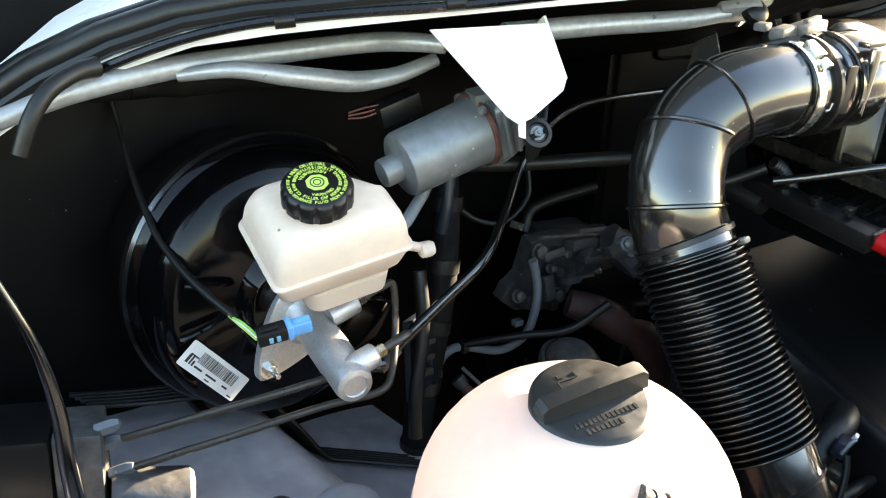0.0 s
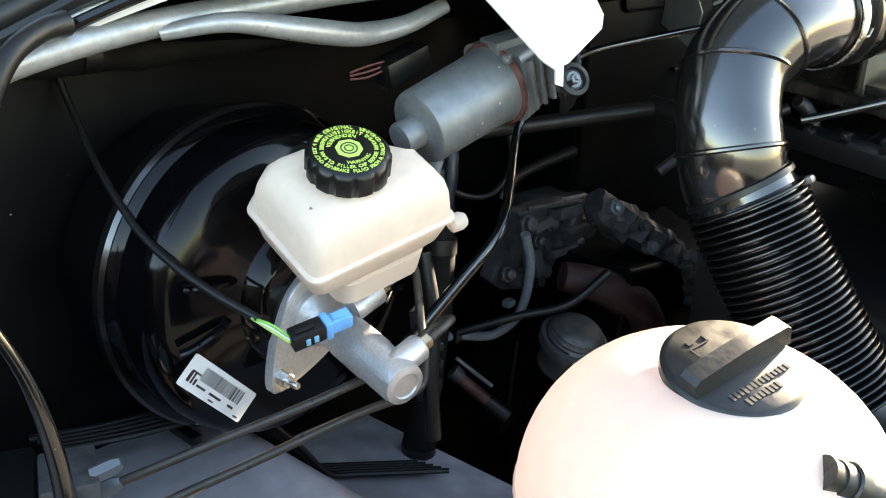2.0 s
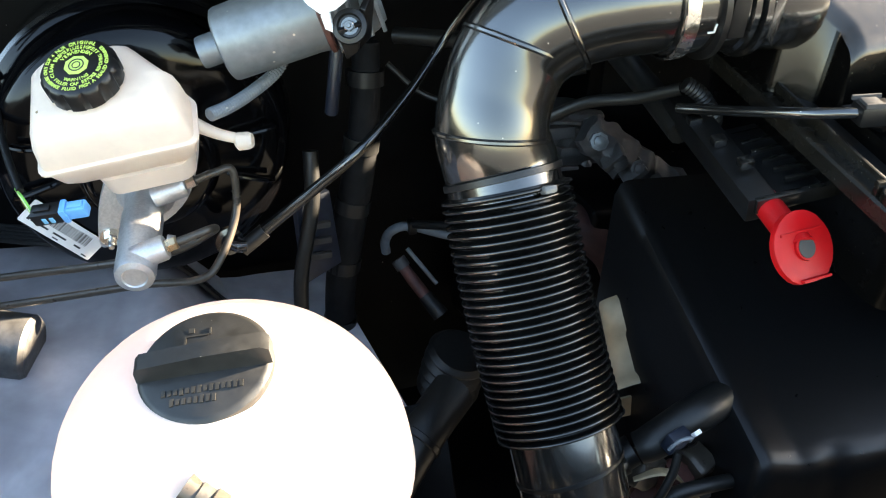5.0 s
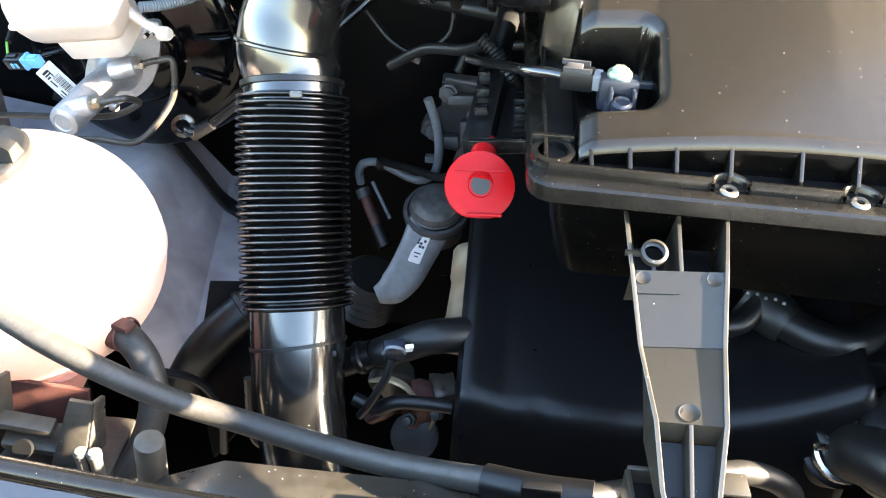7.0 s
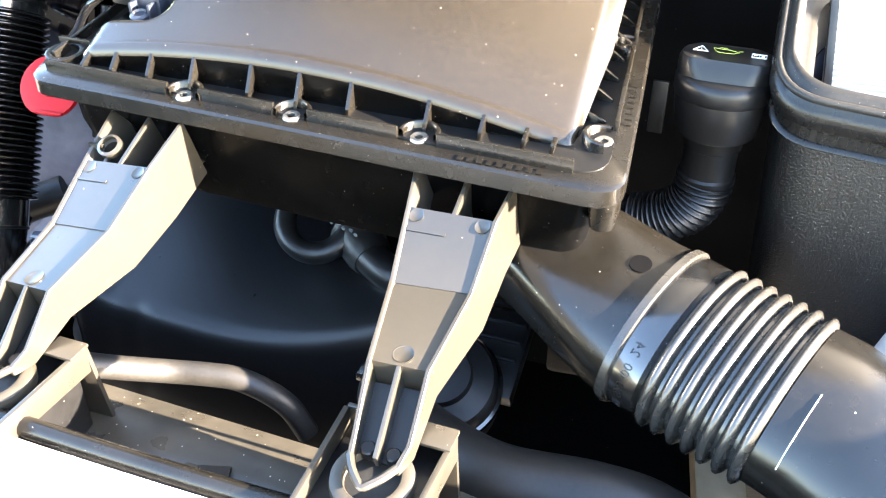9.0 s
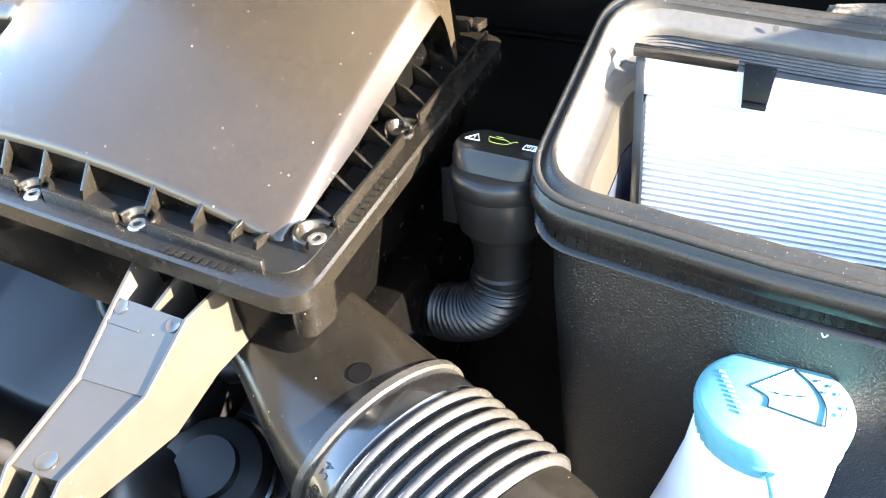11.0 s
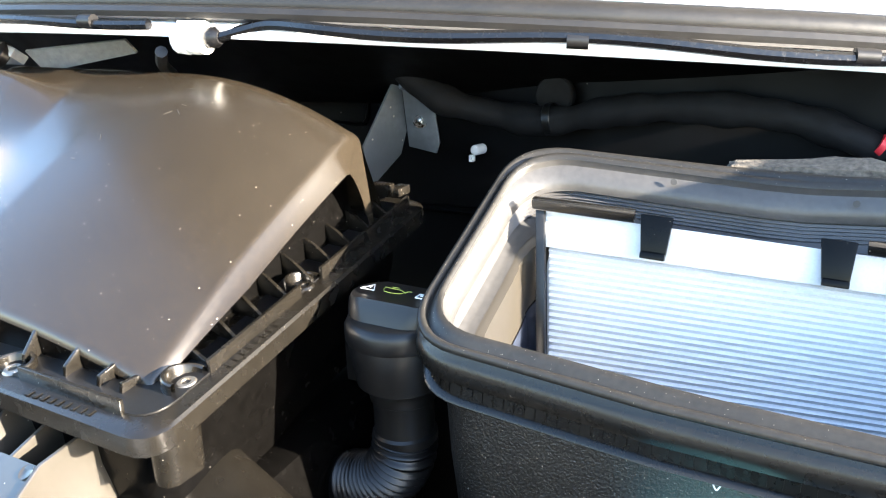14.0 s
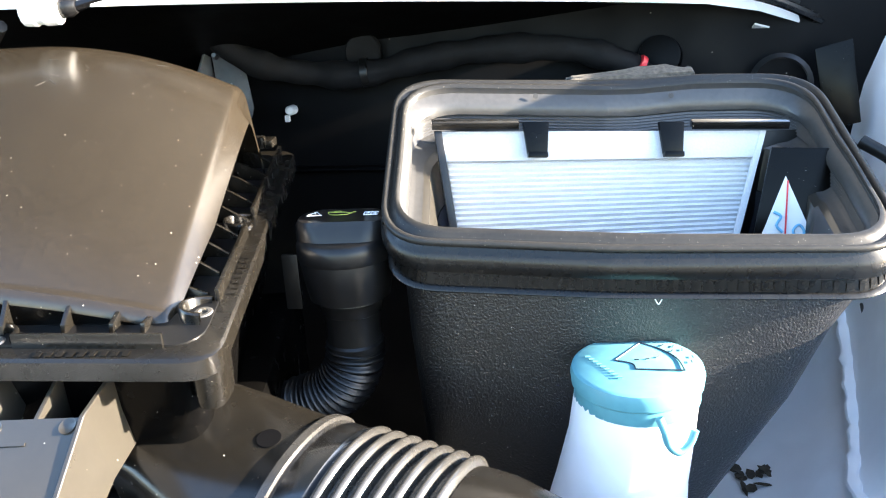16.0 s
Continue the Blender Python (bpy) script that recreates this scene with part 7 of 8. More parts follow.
def oval_rings(rows, material, name, label="", seg=56, square=1.0, angle=38):
    """rows: (distance along the duct, half-width, half-height)."""
    return part(name, loft([oval(D0 + dd * h, du_u, du_w, a, b, seg, square) for h, a, b in rows], cap=False), material, du, label, angle)


part("funnel", loft([oval(D0 + dd * h + Vector((0, y, z)), du_u, du_w, a, b, 56, q) for h, a, b, q, y, z in ((-0.125, 0.052, 0.036, 0.45, 0.006, 0.012), (-0.10, 0.055, 0.038, 0.5, 0.004, 0.010), (-0.06, 0.063, 0.041, 0.65, 0.002, 0.005), (-0.02, 0.070, 0.045, 0.85, 0, 0.0), (0.0, 0.0725, 0.0465, 0.95, 0, 0))]), "ductdust", du, "smooth dusty black duct funnel")
hn = (du_w + du_u * 0.05).normalized()
part("hole", lathe([(0.0086, -0.003), (0.0086, 0.0010), (0.0, 0.0011)], D0 - dd * 0.024 + du_u * 0.012 + du_w * 0.0447, hn, 24), "firewall", du, "round drain hole")
oval_rings([(-0.004, 0.0725, 0.0465), (-0.003, 0.0765, 0.0500), (0.003, 0.0765, 0.0500), (0.004, 0.0735, 0.0475)], "bellow", "lip", "pale worn lip")
oval_rings([(0.002, 0.0725, 0.0465), (0.004, 0.0735, 0.0475), (0.026, 0.0735, 0.0475), (0.029, 0.070, 0.0445)], "gloss", "cuff", "smooth black rubber cuff with raised figures")
bm = bmesh.new()
for k, ch in enumerate("005 528 00 24"):
    if ch != " ":
        t = radians(196 - 5.6 * k)
        p = D0 + dd * 0.014 + du_u * 0.0735 * math.cos(t) + du_w * 0.0475 * math.sin(t)
        tan = (-du_u * 0.0735 * math.sin(t) + du_w * 0.0475 * math.cos(t)).normalized()
        letters(ch, 0.0105, p, -tan * -1 if tan.dot(du_u) > 0 else -tan, dd, bm)
tagged(part("cuff_code", bm, "rim", du), kind="stuff")
rows = [(0.028, 0.069, 0.044)]
for k in range(7):
    h = 0.030 + 0.0125 * k
    rows += [(h, 0.0695, 0.0445), (h + 0.0018, 0.0745, 0.0492), (h + 0.0040, 0.0772, 0.0518), (h + 0.0062, 0.0772, 0.0518), (h + 0.0084, 0.0745, 0.0492), (h + 0.0102, 0.0695, 0.0445)]
rows.append((0.030 + 0.0125 * 7, 0.0695, 0.0445))
oval_rings(rows, "bellow", "bellows", "ribbed dusty rubber bellows", 64, 1.0, 60)
DE = D0 + dd * (0.028 + 0.0125 * 7)
bend = [(0.0, 0, 0), (0.02, 0, 0), (0.05, -0.004, -0.004), (0.085, -0.012, -0.018), (0.115, -0.024, -0.042), (0.135, -0.038, -0.08), (0.14, -0.045, -0.13)]
rings = []
for i, (h, y, z) in enumerate(bend):
    f = i / (len(bend) - 1)
    w2 = (du_w * (1 - 0.9 * f) + dd * 0.9 * f).normalized()
    rings.append(oval(DE + dd * h + Vector((0, y, z)), du_u, w2, 0.071, 0.047 + 0.012 * f, 48))
part("pipe", loft(rings), "ductdust", du, "smooth dusty black duct pipe")
part("scuff", tube([DE + dd * 0.018 + du_u * 0.0722 * math.cos(t) + du_w * 0.0482 * math.sin(t) for t in (radians(100 + 6 * k) for k in range(10))], 0.0004, 5, 1), "whiteprint", du)

# ---- oil filler ----
of = thing("oil_filler", (0.87, 0.8, 0.85), "black oil filler cap on a corrugated neck", "oil filler")
OT = Vector((0.888, 0.806, 1.042))
secs = []
for h, w, d, r in ((-0.030, 0.079, 0.060, 0.029), (-0.012, 0.080, 0.050, 0.024), (-0.004, 0.079, 0.040, 0.019), (0.0, 0.074, 0.036, 0.016)):
    secs.append([OT + Vector((x, y, h + (0.0015 * math.cos(x * 90)))) for x, y in rounded(w, d, r, 6)])
ocap = part("cap", loft(secs), "plastic", of, "black cap with a flat moulded grip")
part("grip_shoulder", lathe([(0.040, -0.034), (0.041, -0.032), (0.041, -0.022), (0.039, -0.018), (0.036, -0.016)], OT + Vector((0, 0, 0)), (0, 0, 1), 48), "plastic", ocap)
part("skirt", lathe([(0.030, -0.071), (0.0345, -0.069), (0.0375, -0.052), (0.0395, -0.036), (0.039, -0.033)], OT, (0, 0, 1), 48), "plastic", of)
part("collar", lathe([(0.0225, -0.086), (0.0255, -0.084), (0.0265, -0.076), (0.0295, -0.072), (0.029, -0.069)], OT, (0, 0, 1), 40), "plastic", of)
part("throat", lathe([(0.0240, -0.121), (0.0255, -0.119), (0.0255, -0.113), (0.0235, -0.111), (0.0235, -0.088), (0.0245, -0.084)], OT, (0, 0, 1), 32), "plastic", of)
part("ribbed_neck", corrugated([OT + Vector((0, 0, -0.117)), OT + Vector((-0.003, -0.001, -0.136)), OT + Vector((-0.016, 0.0, -0.157)), OT + Vector((-0.038, 0.003, -0.172)), OT + Vector((-0.060, 0.006, -0.180))], 0.0262, 0.0034, 0.0058, 32, 8), "plastic", of, "corrugated black rubber neck")
part("lower_neck", tube([OT + Vector((-0.056, 0.006, -0.179)), OT + Vector((-0.085, 0.01, -0.187)), OT + Vector((-0.14, 0.02, -0.20))], 0.024, 24, 6), "plastic", of)
part("tab", box(OT + Vector((-0.052, 0.010, -0.062)), (0.014, 0.004, 0.05), None, 0.001), "plastic", of, "flat plastic tab beside the filler")
tc = OT + Vector((-0.0225, -0.002, 0.0008))
bm = bmesh.new()
for a, b in (((-0.006, -0.0045), (0.006, -0.0045)), ((0.006, -0.0045), (0, 0.006)), ((0, 0.006), (-0.006, -0.0045)), ((0, -0.001), (0, 0.002))):
    tube([tc + Vector((*a, 0.001)), tc + Vector((*b, 0.001))], 0.0003, 6, 1, bm)
part("warning_mark", bm, "whiteprint", ocap, "small white warning triangle")
bm = bmesh.new()
oc = OT + Vector((-0.001, 0.0, 0.0014))
for chain in ([(-0.012, 0.004), (-0.008, -0.004), (0.005, -0.004), (0.009, 0.002), (0.012, 0.003)], [(-0.012, 0.004), (-0.004, 0.003), (0.002, 0.003), (0.009, -0.001)], [(-0.004, 0.003), (-0.004, 0.006), (-0.007, 0.006), (-0.001, 0.006)]):
    tube([oc + Vector((x, y, 0)) for x, y in chain], 0.00028, 6, 2, bm)
part("oil_mark", bm, "yellow", ocap, "yellow oil can mark")
bm = bmesh.new()
mc2 = OT + Vector((0.024, -0.001, 0.001))
for x, y, w, d in ((-0.0058, 0, 0.0005, 0.006), (0.0058, 0, 0.0005, 0.006), (0, 0.0035, 0.0116, 0.0005), (0, -0.0035, 0.0116, 0.0005), (0, 0, 0.0005, 0.006), (0.003, 0.001, 0.0026, 0.0004), (0.003, -0.001, 0.0026, 0.0004), (-0.003, 0.001, 0.0026, 0.0004)):
    box(mc2 + Vector((x, y, 0)), (w, d, 0.0008), None, 0, bm)
part("book_mark", bm, "whiteprint", ocap, "white manual symbol")
jk = thing("engine_rear_parts", (0.85, 0.68, 0.78), "dark bolted engine parts deep behind the intake duct, with an added box as sun stop", "engine parts")
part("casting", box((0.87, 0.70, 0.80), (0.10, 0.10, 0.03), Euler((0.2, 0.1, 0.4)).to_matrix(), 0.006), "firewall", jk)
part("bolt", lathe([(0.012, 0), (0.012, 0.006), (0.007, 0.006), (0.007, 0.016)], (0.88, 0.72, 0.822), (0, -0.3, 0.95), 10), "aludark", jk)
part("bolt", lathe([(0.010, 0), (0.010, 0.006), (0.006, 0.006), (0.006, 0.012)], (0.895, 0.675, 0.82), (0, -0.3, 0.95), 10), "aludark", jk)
# Invented box that stops low sun from reaching the engine cover
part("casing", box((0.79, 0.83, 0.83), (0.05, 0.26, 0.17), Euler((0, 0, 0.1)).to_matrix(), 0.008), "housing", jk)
part("lever", tube([(0.885, 0.70, 0.825), (0.92, 0.74, 0.845)], 0.0035, 8, 2), "plastic", jk)
solo("tan_duct", box((0.955, 0.75, 0.62), (0.05, 0.12, 0.03), Euler((0.2, 0, 0.2)).to_matrix(), 0.004), "bronze", "tan metal part low beside the heater intake box", "metal part")

# ---- heater air intake box ----
pb = thing("heater_intake_box", (1.12, 0.9, 0.6), "black heater intake box with a thick rubber seal", "air intake box")
PO = [(0.928, 0.752, 1.040), (0.922, 0.945, 1.128), (1.10, 0.972, 1.122), (1.312, 1.005, 1.108), (1.322, 0.758, 1.020), (1.10, 0.749, 1.030)]


def pring(inset, dz, rounds=3, tilt=1.0, bottom=None, shrink_right=0.0):
    pts = fillet(PO, 0.045, 8)
    c = Vector((1.125, 0.875, 1.06))
    out = []
    for p in pts:
        d = c - p
        d.z = 0
        n2 = Vector((math.copysign(min(abs(d.x), inset), d.x), math.copysign(min(abs(d.y), inset), d.y), 0)) * (1 if inset >= 0 else 1)
        if inset < 0:
            n2 = d.normalized() * inset
        q = p + n2
        slope = (q.y - p.y) * 0.45
        sag = 0.007 * math.exp(-((q.x - 1.12) / 0.05) ** 2) * max(0, min(1, (q.y - 0.86) / 0.06))
        z = q.z + slope + dz - sag
        if bottom is not None:
            z = bottom
        if shrink_right and q.x > 1.1:
            q.x -= shrink_right * (q.x - 1.1) / 0.23
        out.append(Vector((q.x, q.y, z)))
    return out


OUTSIDE = ((0.010, -0.0445), (0.0, -0.044), (-0.0012, -0.0425), (-0.0004, -0.0408), (0.0026, -0.0402), (0.0030, -0.0295), (0.0008, -0.0280), (-0.0030, -0.0255), (-0.0046, -0.0205), (-0.0046, -0.0155), (-0.0030, -0.0105), (0.0016, -0.0078), (0.0016, -0.0066))
LIPS = ((0.0016, -0.0066), (-0.0022, -0.0050), (-0.0034, -0.0028), (-0.0026, -0.0006), (-0.0004, 0.0002), (0.0014, -0.0010), (0.0028, -0.0040), (0.0042, -0.0034), (0.0056, -0.0002), (0.0076, 0.0018), (0.0098, 0.0012), (0.0106, -0.0014))
INSIDE = [(0.0106, -0.0014), (0.0094, -0.0045), (0.0088, -0.0075), (0.0112, -0.0100), (0.0142, -0.0135), (0.0156, -0.0185), (0.0150, -0.0235), (0.0118, -0.0270)]
for k in range(5):
    INSIDE += [(0.0128, -0.0285 - 0.0028 * k), (0.0116, -0.0299 - 0.0028 * k)]
INSIDE += [(0.0150, -0.0430), (0.0180, -0.0442), (0.0240, -0.0446)]
part("seal", loft([pring(a, b) for a, b in OUTSIDE], cap=False), "sealrub", pb, "thick black rubber seal", 50)
part("lip_edge", loft([pring(a, b) for a, b in LIPS], cap=False), "dustrub", pb, "dusty double lip of the seal", 60)
# Inner face is paler than the outside: sunlight put into its colour
part("seal_inside", loft([pring(a, b) for a, b in INSIDE], cap=False), "innerrub", pb, "smooth inner face of the seal with fine ribs, lightened for the sun on it", 30)
ring0, ring1 = pring(0.0026, -0.0390), pring(0.0026, -0.0310)
bm = bmesh.new()
for i in range(len(ring0)):
    a0, a1, b0, b1 = ring0[i], ring0[(i + 1) % len(ring0)], ring1[i], ring1[(i + 1) % len(ring0)]
    n = int((a1 - a0).length / 0.0075)
    for k in range(n):
        f = (k + 0.5) / n
        lo, hi = a0.lerp(a1, f), b0.lerp(b1, f)
        box((lo + hi) / 2, (0.0042, 0.0013, (hi - lo).length), axes((a1 - a0).normalized(), None, (hi - lo)), 0, bm)
tagged(part("tread", bm, "sealrub", pb, "row of small moulded blocks round the seal"), kind="stuff")
part("outer_wall", loft([pring(0.034, 0, bottom=0.55, shrink_right=0.23), pring(0.028, 0, bottom=0.68, shrink_right=0.19), pring(0.022, 0, bottom=0.78, shrink_right=0.122), pring(0.016, 0, bottom=0.88, shrink_right=0.055), pring(0.012, 0, bottom=0.94, shrink_right=0.03), pring(0.010, -0.043)], cap=False), "grained", pb, "black grained plastic box wall")
part("inner_wall", loft([pring(0.0230, -0.0450), pring(0.0260, -0.0455), pring(0.030, -0.047), pring(0.031, -0.055), pring(0.0345, -0.085)], cap=False), "strut", pb, "grey plastic inner ledge")
part("lower_wall", loft([pring(0.035, -0.086), pring(0.036, -0.10), pring(0.038, 0, bottom=0.93, shrink_right=0.03)], cap=False), "bluegrey", pb, "dark inner wall")
part("floor", box((1.10, 0.86, 0.925), (0.24, 0.13, 0.006)), "plastic", pb)
FT = [Vector((0.960, 0.908, 1.086)), Vector((1.258, 0.951, 1.066)), Vector((1.222, 0.900, 0.955)), Vector((0.978, 0.868, 0.955))]
flt = thing("cabin_filter", (1.1, 0.9, 0.955), "white pleated cabin filter set in the intake box", "cabin filter")
fx = (FT[1] - FT[0]).normalized()
fdn = ((FT[3] + FT[2]) / 2 - (FT[0] + FT[1]) / 2).normalized()
fn = fx.cross(fdn)
if fn.y > 0:
    fn = -fn
NP = 22
bm = bmesh.new()
rows = []
for k in range(2 * NP + 1):
    v = 0.20 + 0.80 * k / (2 * NP)
    l, r = FT[0].lerp(FT[3], v), FT[1].lerp(FT[2], v)
    off = fn * (0.0025 if k % 2 else -0.0006)
    rows.append([bm.verts.new(l.lerp(r, 0.015 + 0.985 * i / 12) + off + fn * 0.0006 * math.sin(i * 2.1 + k)) for i in range(13)])
for a, b in zip(rows, rows[1:]):
    for i in range(12):
        bm.faces.new((a[i], a[i + 1], b[i + 1], b[i]))
part("pleats", bm, "filt", flt, angle=20)
part("left_frame", slab([FT[0] - fx * 0.004 + fn * 0.008, FT[0] + fx * 0.003 + fn * 0.008, FT[3] + fx * 0.003 + fn * 0.008, FT[3] - fx * 0.004 + fn * 0.008], 0.006, 0.001), "plastic", pb)
part("top_band", slab([FT[0] + fn * 0.003, FT[1] + fn * 0.003, FT[1].lerp(FT[2], 0.20) + fn * 0.003, FT[0].lerp(FT[3], 0.20) + fn * 0.003], 0.005, 0.001), "filt", flt)
part("side_band", slab([FT[1] - fx * 0.006 + fn * 0.004, FT[1] + fn * 0.004, FT[2] + fn * 0.004, FT[2] - fx * 0.006 + fn * 0.004], 0.005, 0.001), "filt", flt)
part("backing", slab([p - fn * 0.012 for p in FT], 0.006), "filt", flt)
for f, name in ((0.295, "clip"), (0.705, "clip")):
    top = FT[0].lerp(FT[1], f) + fn * 0.008 + Vector((0, 0, 0.008))
    part(name, slab([top - fx * 0.013, top + fx * 0.011, top + fx * 0.011 + fdn * 0.03, top - fx * 0.007 + fdn * 0.03], 0.006, 0.0015), "housing", pb, "black plastic filter clip")
    part("clip_toe", box(top + fx * 0.002 + fdn * 0.030 + fn * 0.003, (0.018, 0.008, 0.005), axes(fx, fn), 0.001), "housing", pb)
for f0, f1 in ((-0.02, 0.24), (0.76, 1.06)):
    a, b = FT[0].lerp(FT[1], f0), FT[0].lerp(FT[1], f1)
    part("ledge", slab([a + fn * 0.010 + Vector((0, 0, 0.002)), b + fn * 0.010 + Vector((0, 0, 0.002)), b + fn * 0.012 + Vector((0, 0, 0.009)), a + fn * 0.012 + Vector((0, 0, 0.009))], 0.008, 0.0015), "gloss", pb)
part("back_panel", slab([FT[0] + Vector((-0.02, 0.016, -0.012)), FT[1] + Vector((0.06, 0.03, -0.006)), FT[1] + Vector((0.05, 0.02, -0.12)), FT[0] + Vector((0.0, -0.01, -0.13))], 0.006), "plastic", pb)
wo = Vector((1.268, 0.890, 0.998))
wr, wu = Vector((1.0, -0.10, -0.03)).normalized(), Vector((-0.02, 0.25, 0.97)).normalized()
part("side_panel", slab([wo + wr * -0.040 + wu * -0.06 + wu.cross(wr) * 0.004, wo + wr * 0.06 + wu * -0.06 + wu.cross(wr) * 0.004, wo + wr * 0.045 + wu * 0.065 + wu.cross(wr) * 0.004, wo + wr * -0.012 + wu * 0.065 + wu.cross(wr) * 0.004], 0.005, 0.001), "housing", pb)
wl = part("caution_label", slab([wo + wr * -0.028 + wu * -0.026, wo + wr * 0.026 + wu * -0.026, wo + wr * -0.001 + wu * 0.040], 0.001), "label", pb, "white triangular caution label with red and blue print")
wn = wr.cross(wu)
wn = -wn if wn.y > 0 else wn
part("red_line", bars([(0.0, -0.0165, 0.043, 0.003), (-0.002, 0.008, 0.0014, 0.056)], wo + wn * 0.001, wr, wu, h=0.0006), "redprint", wl)
bm = tube([wo + wn * 0.0014 + wr * x + wu * y for x, y in ((0.006, -0.016), (0.004, -0.008), (0.009, -0.003), (0.013, -0.008), (0.012, -0.016))], 0.0012, 6, 4)
tube([wo + wn * 0.0014 + wr * x + wu * y for x, y in ((-0.012, 0.008), (-0.006, 0.004), (-0.01, -0.004), (-0.005, -0.010))], 0.0014, 6, 4, bm)
part("blue_sign", bm, "blueprint", wl)
for x, y, z in ((1.049, 0.948, 1.112), (1.175, 0.965, 1.104)):
    part("seal_hole", lathe([(0.0025, 0), (0.0025, 0.0008)], (x, y + 0.0005, z - 0.004), (0.1, -0.95, 0.2), 12), "ink", pb)
fm = thing("foam_strip", (1.15, 1.0, 1.08), "crumbling dusty foam strip behind the seal", "foam strip")
bm = box((1.14, 1.004, 1.108), (0.13, 0.022, 0.02), axes((1, 0.22, 0), (0, 1, 0)), 0.006)
bmesh.ops.subdivide_edges(bm, edges=bm.edges[:], cuts=4, use_grid_fill=True)
for v in bm.verts:
    v.co += noise.noise_vector(v.co * 60) * 0.008
part("foam", bm, "felt", fm)
part("thread", tube([(1.134, 0.757, 0.985), (1.136, 0.7555, 0.981), (1.138, 0.7555, 0.978), (1.140, 0.7555, 0.981), (1.142, 0.757, 0.985)], 0.0005, 6, 4), "label", pb, "loose white thread")

# ---- washer bottle neck ----
wb = thing("washer_bottle", (1.12, 0.72, 0.7), "white washer bottle neck with a light blue hinged cap", "washer bottle")
WC = Vector((1.119, 0.726, 0.936))
part("neck", loft([[WC + Vector((x0 + rx * math.cos(a), y0 + ry * math.sin(a), h)) for a in (2 * math.pi * k / 40 for k in range(40))] for h, x0, y0, rx, ry in
     ((-0.26, -0.042, -0.01, 0.076, 0.06), (-0.20, -0.032, -0.008, 0.068, 0.058), (-0.14, -0.019, -0.004, 0.058, 0.054), (-0.09, -0.011, 0.0, 0.051, 0.050), (-0.05, -0.004, 0.0, 0.048, 0.047), (-0.012, 0, 0, 0.0465, 0.0465), (-0.002, 0, 0, 0.0465, 0.0465))]), "wash", wb)
wcap = part("cap", lathe([(0.0465, -0.021), (0.0475, -0.019), (0.0468, -0.009), (0.0492, -0.007), (0.0500, 0.001), (0.0488, 0.0050), (0.046, 0.0066), (0.0, 0.0074)], WC, (0.0, -0.02, 1), 56), "cyan", wb, "light blue hinged cap with a wash symbol")
part("hinge", box(WC + Vector((-0.026, 0.050, 0.004)), (0.040, 0.014, 0.004), Euler((0.1, 0, 0.28)).to_matrix(), 0.0015), "blue", wcap)
WT = WC + Vector((0, 0, 0.0080))
bm = bmesh.new()
for chain in ([(-0.016, 0.004), (0.006, 0.034)], [(0.006, 0.034), (0.020, 0.022), (0.030, 0.006), (0.033, -0.014)], [(0.033, -0.014), (-0.002, -0.011)], [(-0.002, -0.011), (-0.004, -0.002), (-0.016, 0.004)]):
    tube([WT + Vector((x, y, -0.0003)) for x, y in chain], 0.0006, 6, 5, bm)
for x, y in ((0.0, 0.004), (0.008, 0.005), (0.016, 0.008), (0.022, 0.028), (0.03, 0.026), (0.028, 0.018), (0.036, 0.02), (0.042, 0.008), (0.04, 0.0)):
    box(WT + Vector((x, y, 0)), (0.0035, 0.0008, 0.0006), Euler((0, 0, x * 40)).to_matrix(), 0, bm)
part("wash_symbol", bm, "bluegrey", wcap, "dark moulded windscreen wash symbol")
part("moulded_writing", bars([(-0.036 + 0.0026 * k, 0.010 - 0.0042 * k, 0.004, 0.0026) for k in range(9)], WT - Vector((0, 0, 0.0006)), (1, 0, 0), (0, 1, 0), h=0.0008), "cyan", wcap)
lp = [WC + Vector((x, y, z)) for x, y, z in ((0.010, -0.049, -0.012), (0.014, -0.051, -0.022), (0.018, -0.051, -0.034), (0.025, -0.050, -0.039), (0.032, -0.047, -0.034), (0.036, -0.045, -0.024))]
part("pull_loop", tube(lp, 0.0032, 10, 6), "cyan", wcap)

# ---- brackets, loom and clips on the bulkhead ----


def tri_bracket(tip, foot, low):
    tip, foot, low = Vector(tip), Vector(foot), Vector(low)
    b = thing("bulkhead_bracket", tuple(foot), "galvanised triangular bracket bolted to the bulkhead", "bracket", "bulkhead brackets")
    part("web", slab([tip, foot, low, low + Vector((-0.008, -0.055, -0.03)), tip + Vector((-0.02, -0.05, -0.08))], 0.003, 0.0006), "zinc", b)
    part("flange", slab([tip + Vector((0.002, 0, 0)), tip + Vector((0.036, 0.012, -0.03)), foot + Vector((0.044, 0.003, -0.012)), foot + Vector((0.040, 0.002, -0.024)), foot + Vector((0.004, 0, -0.018))], 0.003, 0.0008), "zinc", b)
    bolt(b, foot.lerp(tip, 0.22) + Vector((0.022, -0.001, -0.002)), (0.1, -1, 0.1), 0.006, 0.012)
    part("bolt", lathe([(0.004, 0), (0.004, 0.008), (0.0025, 0.011)], tip + Vector((0.008, -0.001, -0.02)), (0.1, -1, 0.3), 8), "zinc", b)
    return b


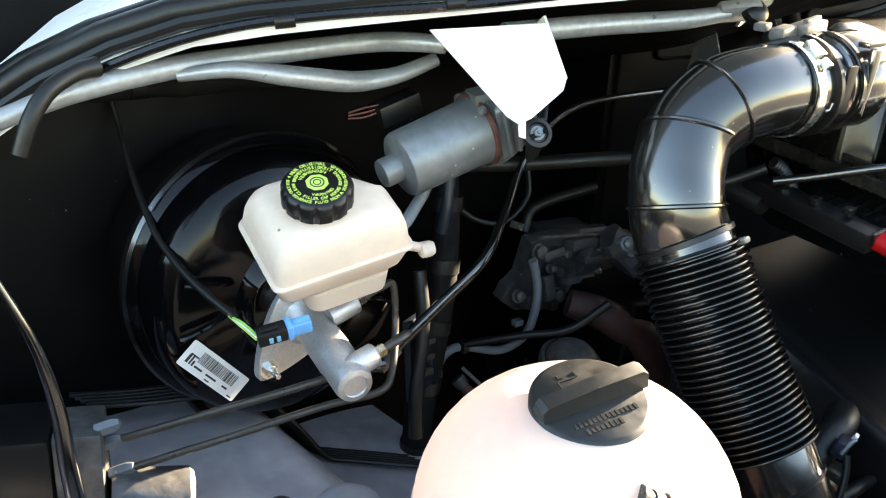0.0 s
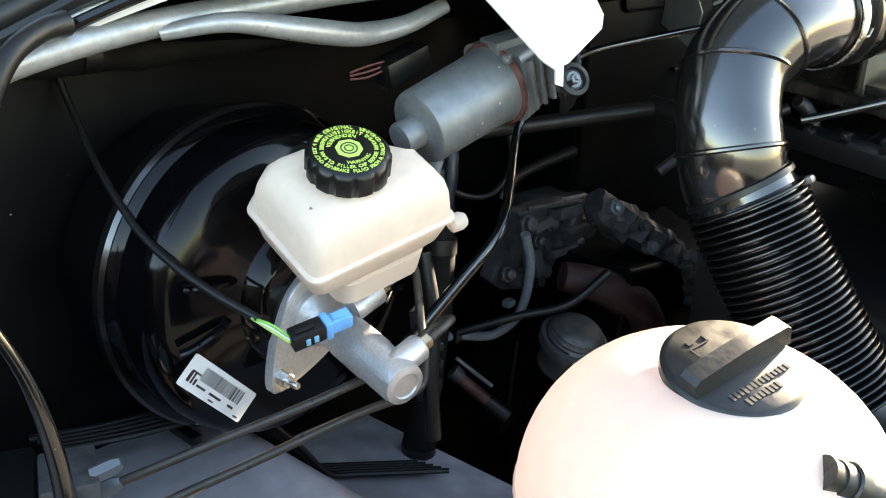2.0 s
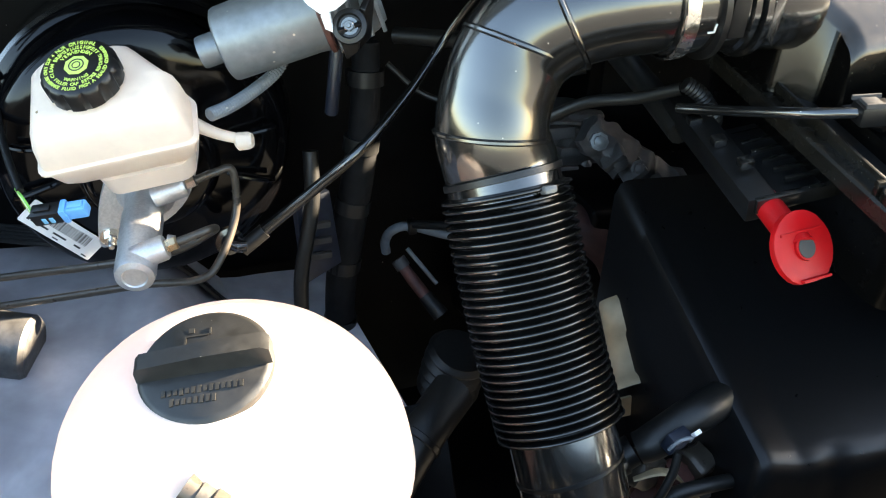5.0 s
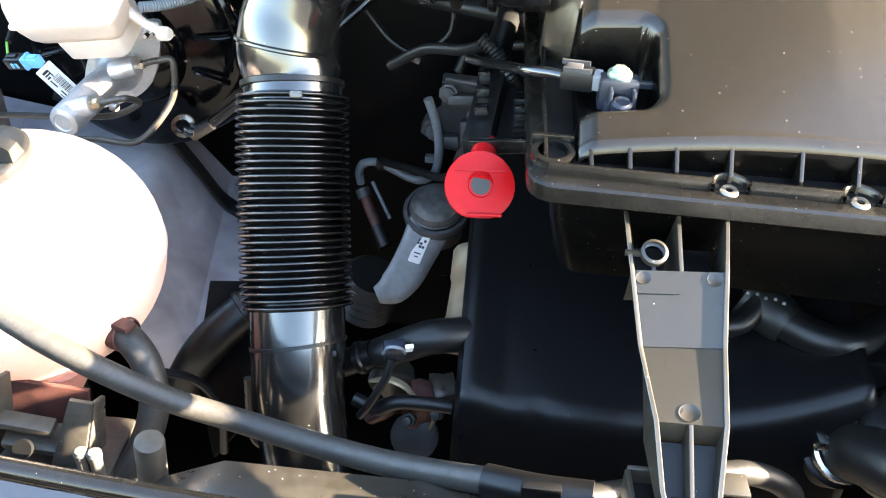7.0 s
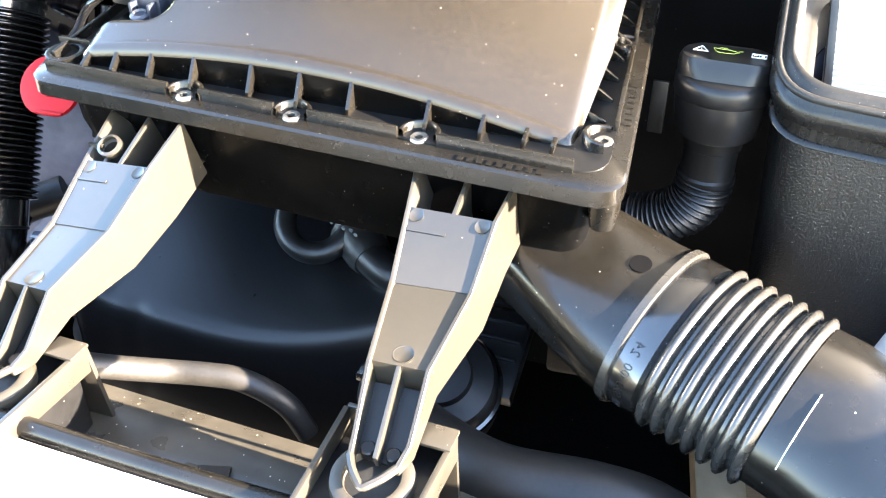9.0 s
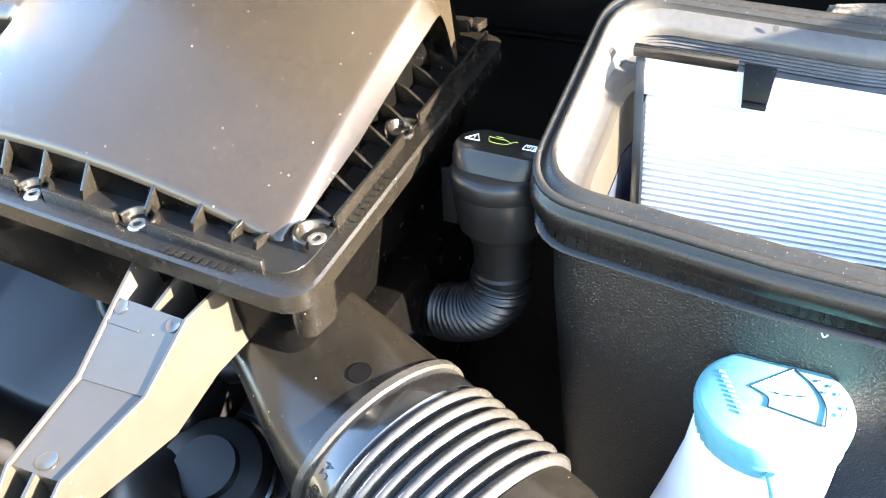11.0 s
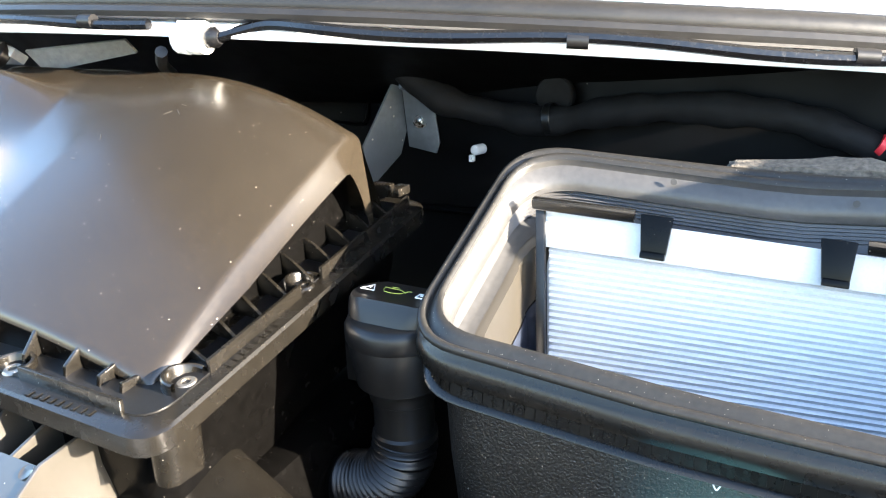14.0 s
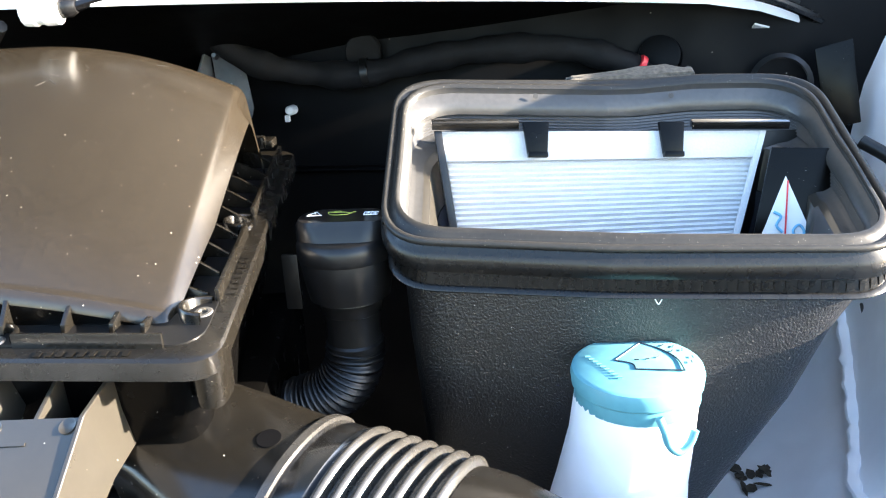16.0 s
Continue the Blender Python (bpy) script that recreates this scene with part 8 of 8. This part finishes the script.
tri_bracket((0.672, 1.150, 1.155), (0.668, 1.165, 1.082), (0.662, 1.16, 1.055))
tri_bracket((0.468, 1.120, 1.170), (0.458, 1.130, 1.105), (0.45, 1.13, 1.07))
ha = thing("wiring_loom", (0.95, 1.15, 1.1), "black taped wiring loom across the bulkhead", "wiring loom")
part("loom", tube([(0.62, 1.12, 1.19), (0.68, 1.13, 1.16), (0.73, 1.145, 1.125), (0.79, 1.165, 1.108), (0.85, 1.165, 1.104), (0.92, 1.165, 1.118), (1.0, 1.165, 1.126), (1.09, 1.165, 1.122), (1.15, 1.165, 1.105), (1.19, 1.17, 1.085)], [0.011, 0.013, 0.015, 0.0155, 0.016, 0.015, 0.016, 0.0155, 0.014, 0.012], 16, 12, wave=lambda t: 0.0016 * math.sin(t * 61) + 0.0011 * math.sin(t * 143 + 1)), "loom", ha)
part("holder", lathe([(0.022, -0.004), (0.022, 0.004), (0.02, 0.006)], (0.848, 1.185, 1.128), (0, -1, 0.1), 20), "loom", ha)
part("strap", lathe([(0.0165, -0.005), (0.0175, -0.004), (0.0175, 0.004), (0.0165, 0.005)], (0.852, 1.165, 1.106), (0.95, 0, 0.1), 20, cap=False), "plastic", ha)
part("red_tape", tube([(1.168, 1.160, 1.104), (1.173, 1.161, 1.101)], 0.010, 12, 2), "redprint", ha, "red tape end")
part("grommet", lathe([(0.02, -0.006), (0.026, -0.002), (0.024, 0.008), (0.015, 0.010)], (1.195, 1.19, 1.105), (-0.2, -0.9, 0.3), 24), "firewall", ha)
wc2 = thing("push_clip", (0.753, 1.17, 1.055), "small white plastic push clip on the bulkhead", "clip")
part("head", lathe([(0.006, -0.018), (0.006, 0.0), (0.0045, 0.002), (0.002, 0.0025)], (0.753, 1.176, 1.063), (0, -1, 0.1), 14), "label", wc2)
part("tab", box((0.750, 1.174, 1.054), (0.006, 0.006, 0.008), None, 0.001), "label", wc2)
ri = thing("bulkhead_ribs", (0.9, 1.19, 1.0), "pressed ribs in the black bulkhead sheet", "panel", kind="structure")
for z0, x0, x1 in ((1.155, 0.45, 0.66), (0.98, 0.62, 0.92), (1.03, 1.2, 1.38)):
    part("rib", tube([(x0, 1.199, z0), ((x0 + x1) / 2, 1.197, z0 + 0.004), (x1, 1.199, z0)], 0.008, 10, 6, flat=0.5), "firewall", ri)
part("pressing", tube([(x, 1.199, z) for x, z in ((0.475, 1.079), (0.463, 1.084), (0.460, 1.095), (0.459, 1.125), (0.465, 1.134), (0.478, 1.137), (0.575, 1.139), (0.588, 1.136), (0.593, 1.126), (0.592, 1.092), (0.587, 1.082), (0.575, 1.078), (0.475, 1.079))], 0.005, 8, 4, flat=0.5), "firewall", ri)
ew = thing("wing_bracket", (1.4, 1.1, 1.0), "black wing stay with a black fitting", "bracket")
part("stay", slab([(1.36, 1.16, 1.11), (1.40, 1.16, 1.12), (1.41, 1.14, 1.03), (1.375, 1.15, 1.02)], 0.006, 0.001), "housing", ew)
part("fitting", lathe([(0.014, 0), (0.016, 0.01), (0.012, 0.02)], (1.395, 1.14, 0.995), (-0.2, -0.9, 0.2), 20), "rubber", ew)
part("ring", lathe([(0.03, -0.004), (0.036, 0), (0.03, 0.004)], (1.33, 1.175, 1.07), (-0.1, -0.9, 0.3), 28, cap=False), "rubber", ew)
part("hose", tube([(1.38, 1.05, 1.03), (1.41, 1.03, 1.01), (1.42, 1.02, 0.98)], 0.007, 10, 6), "rubber", ew)
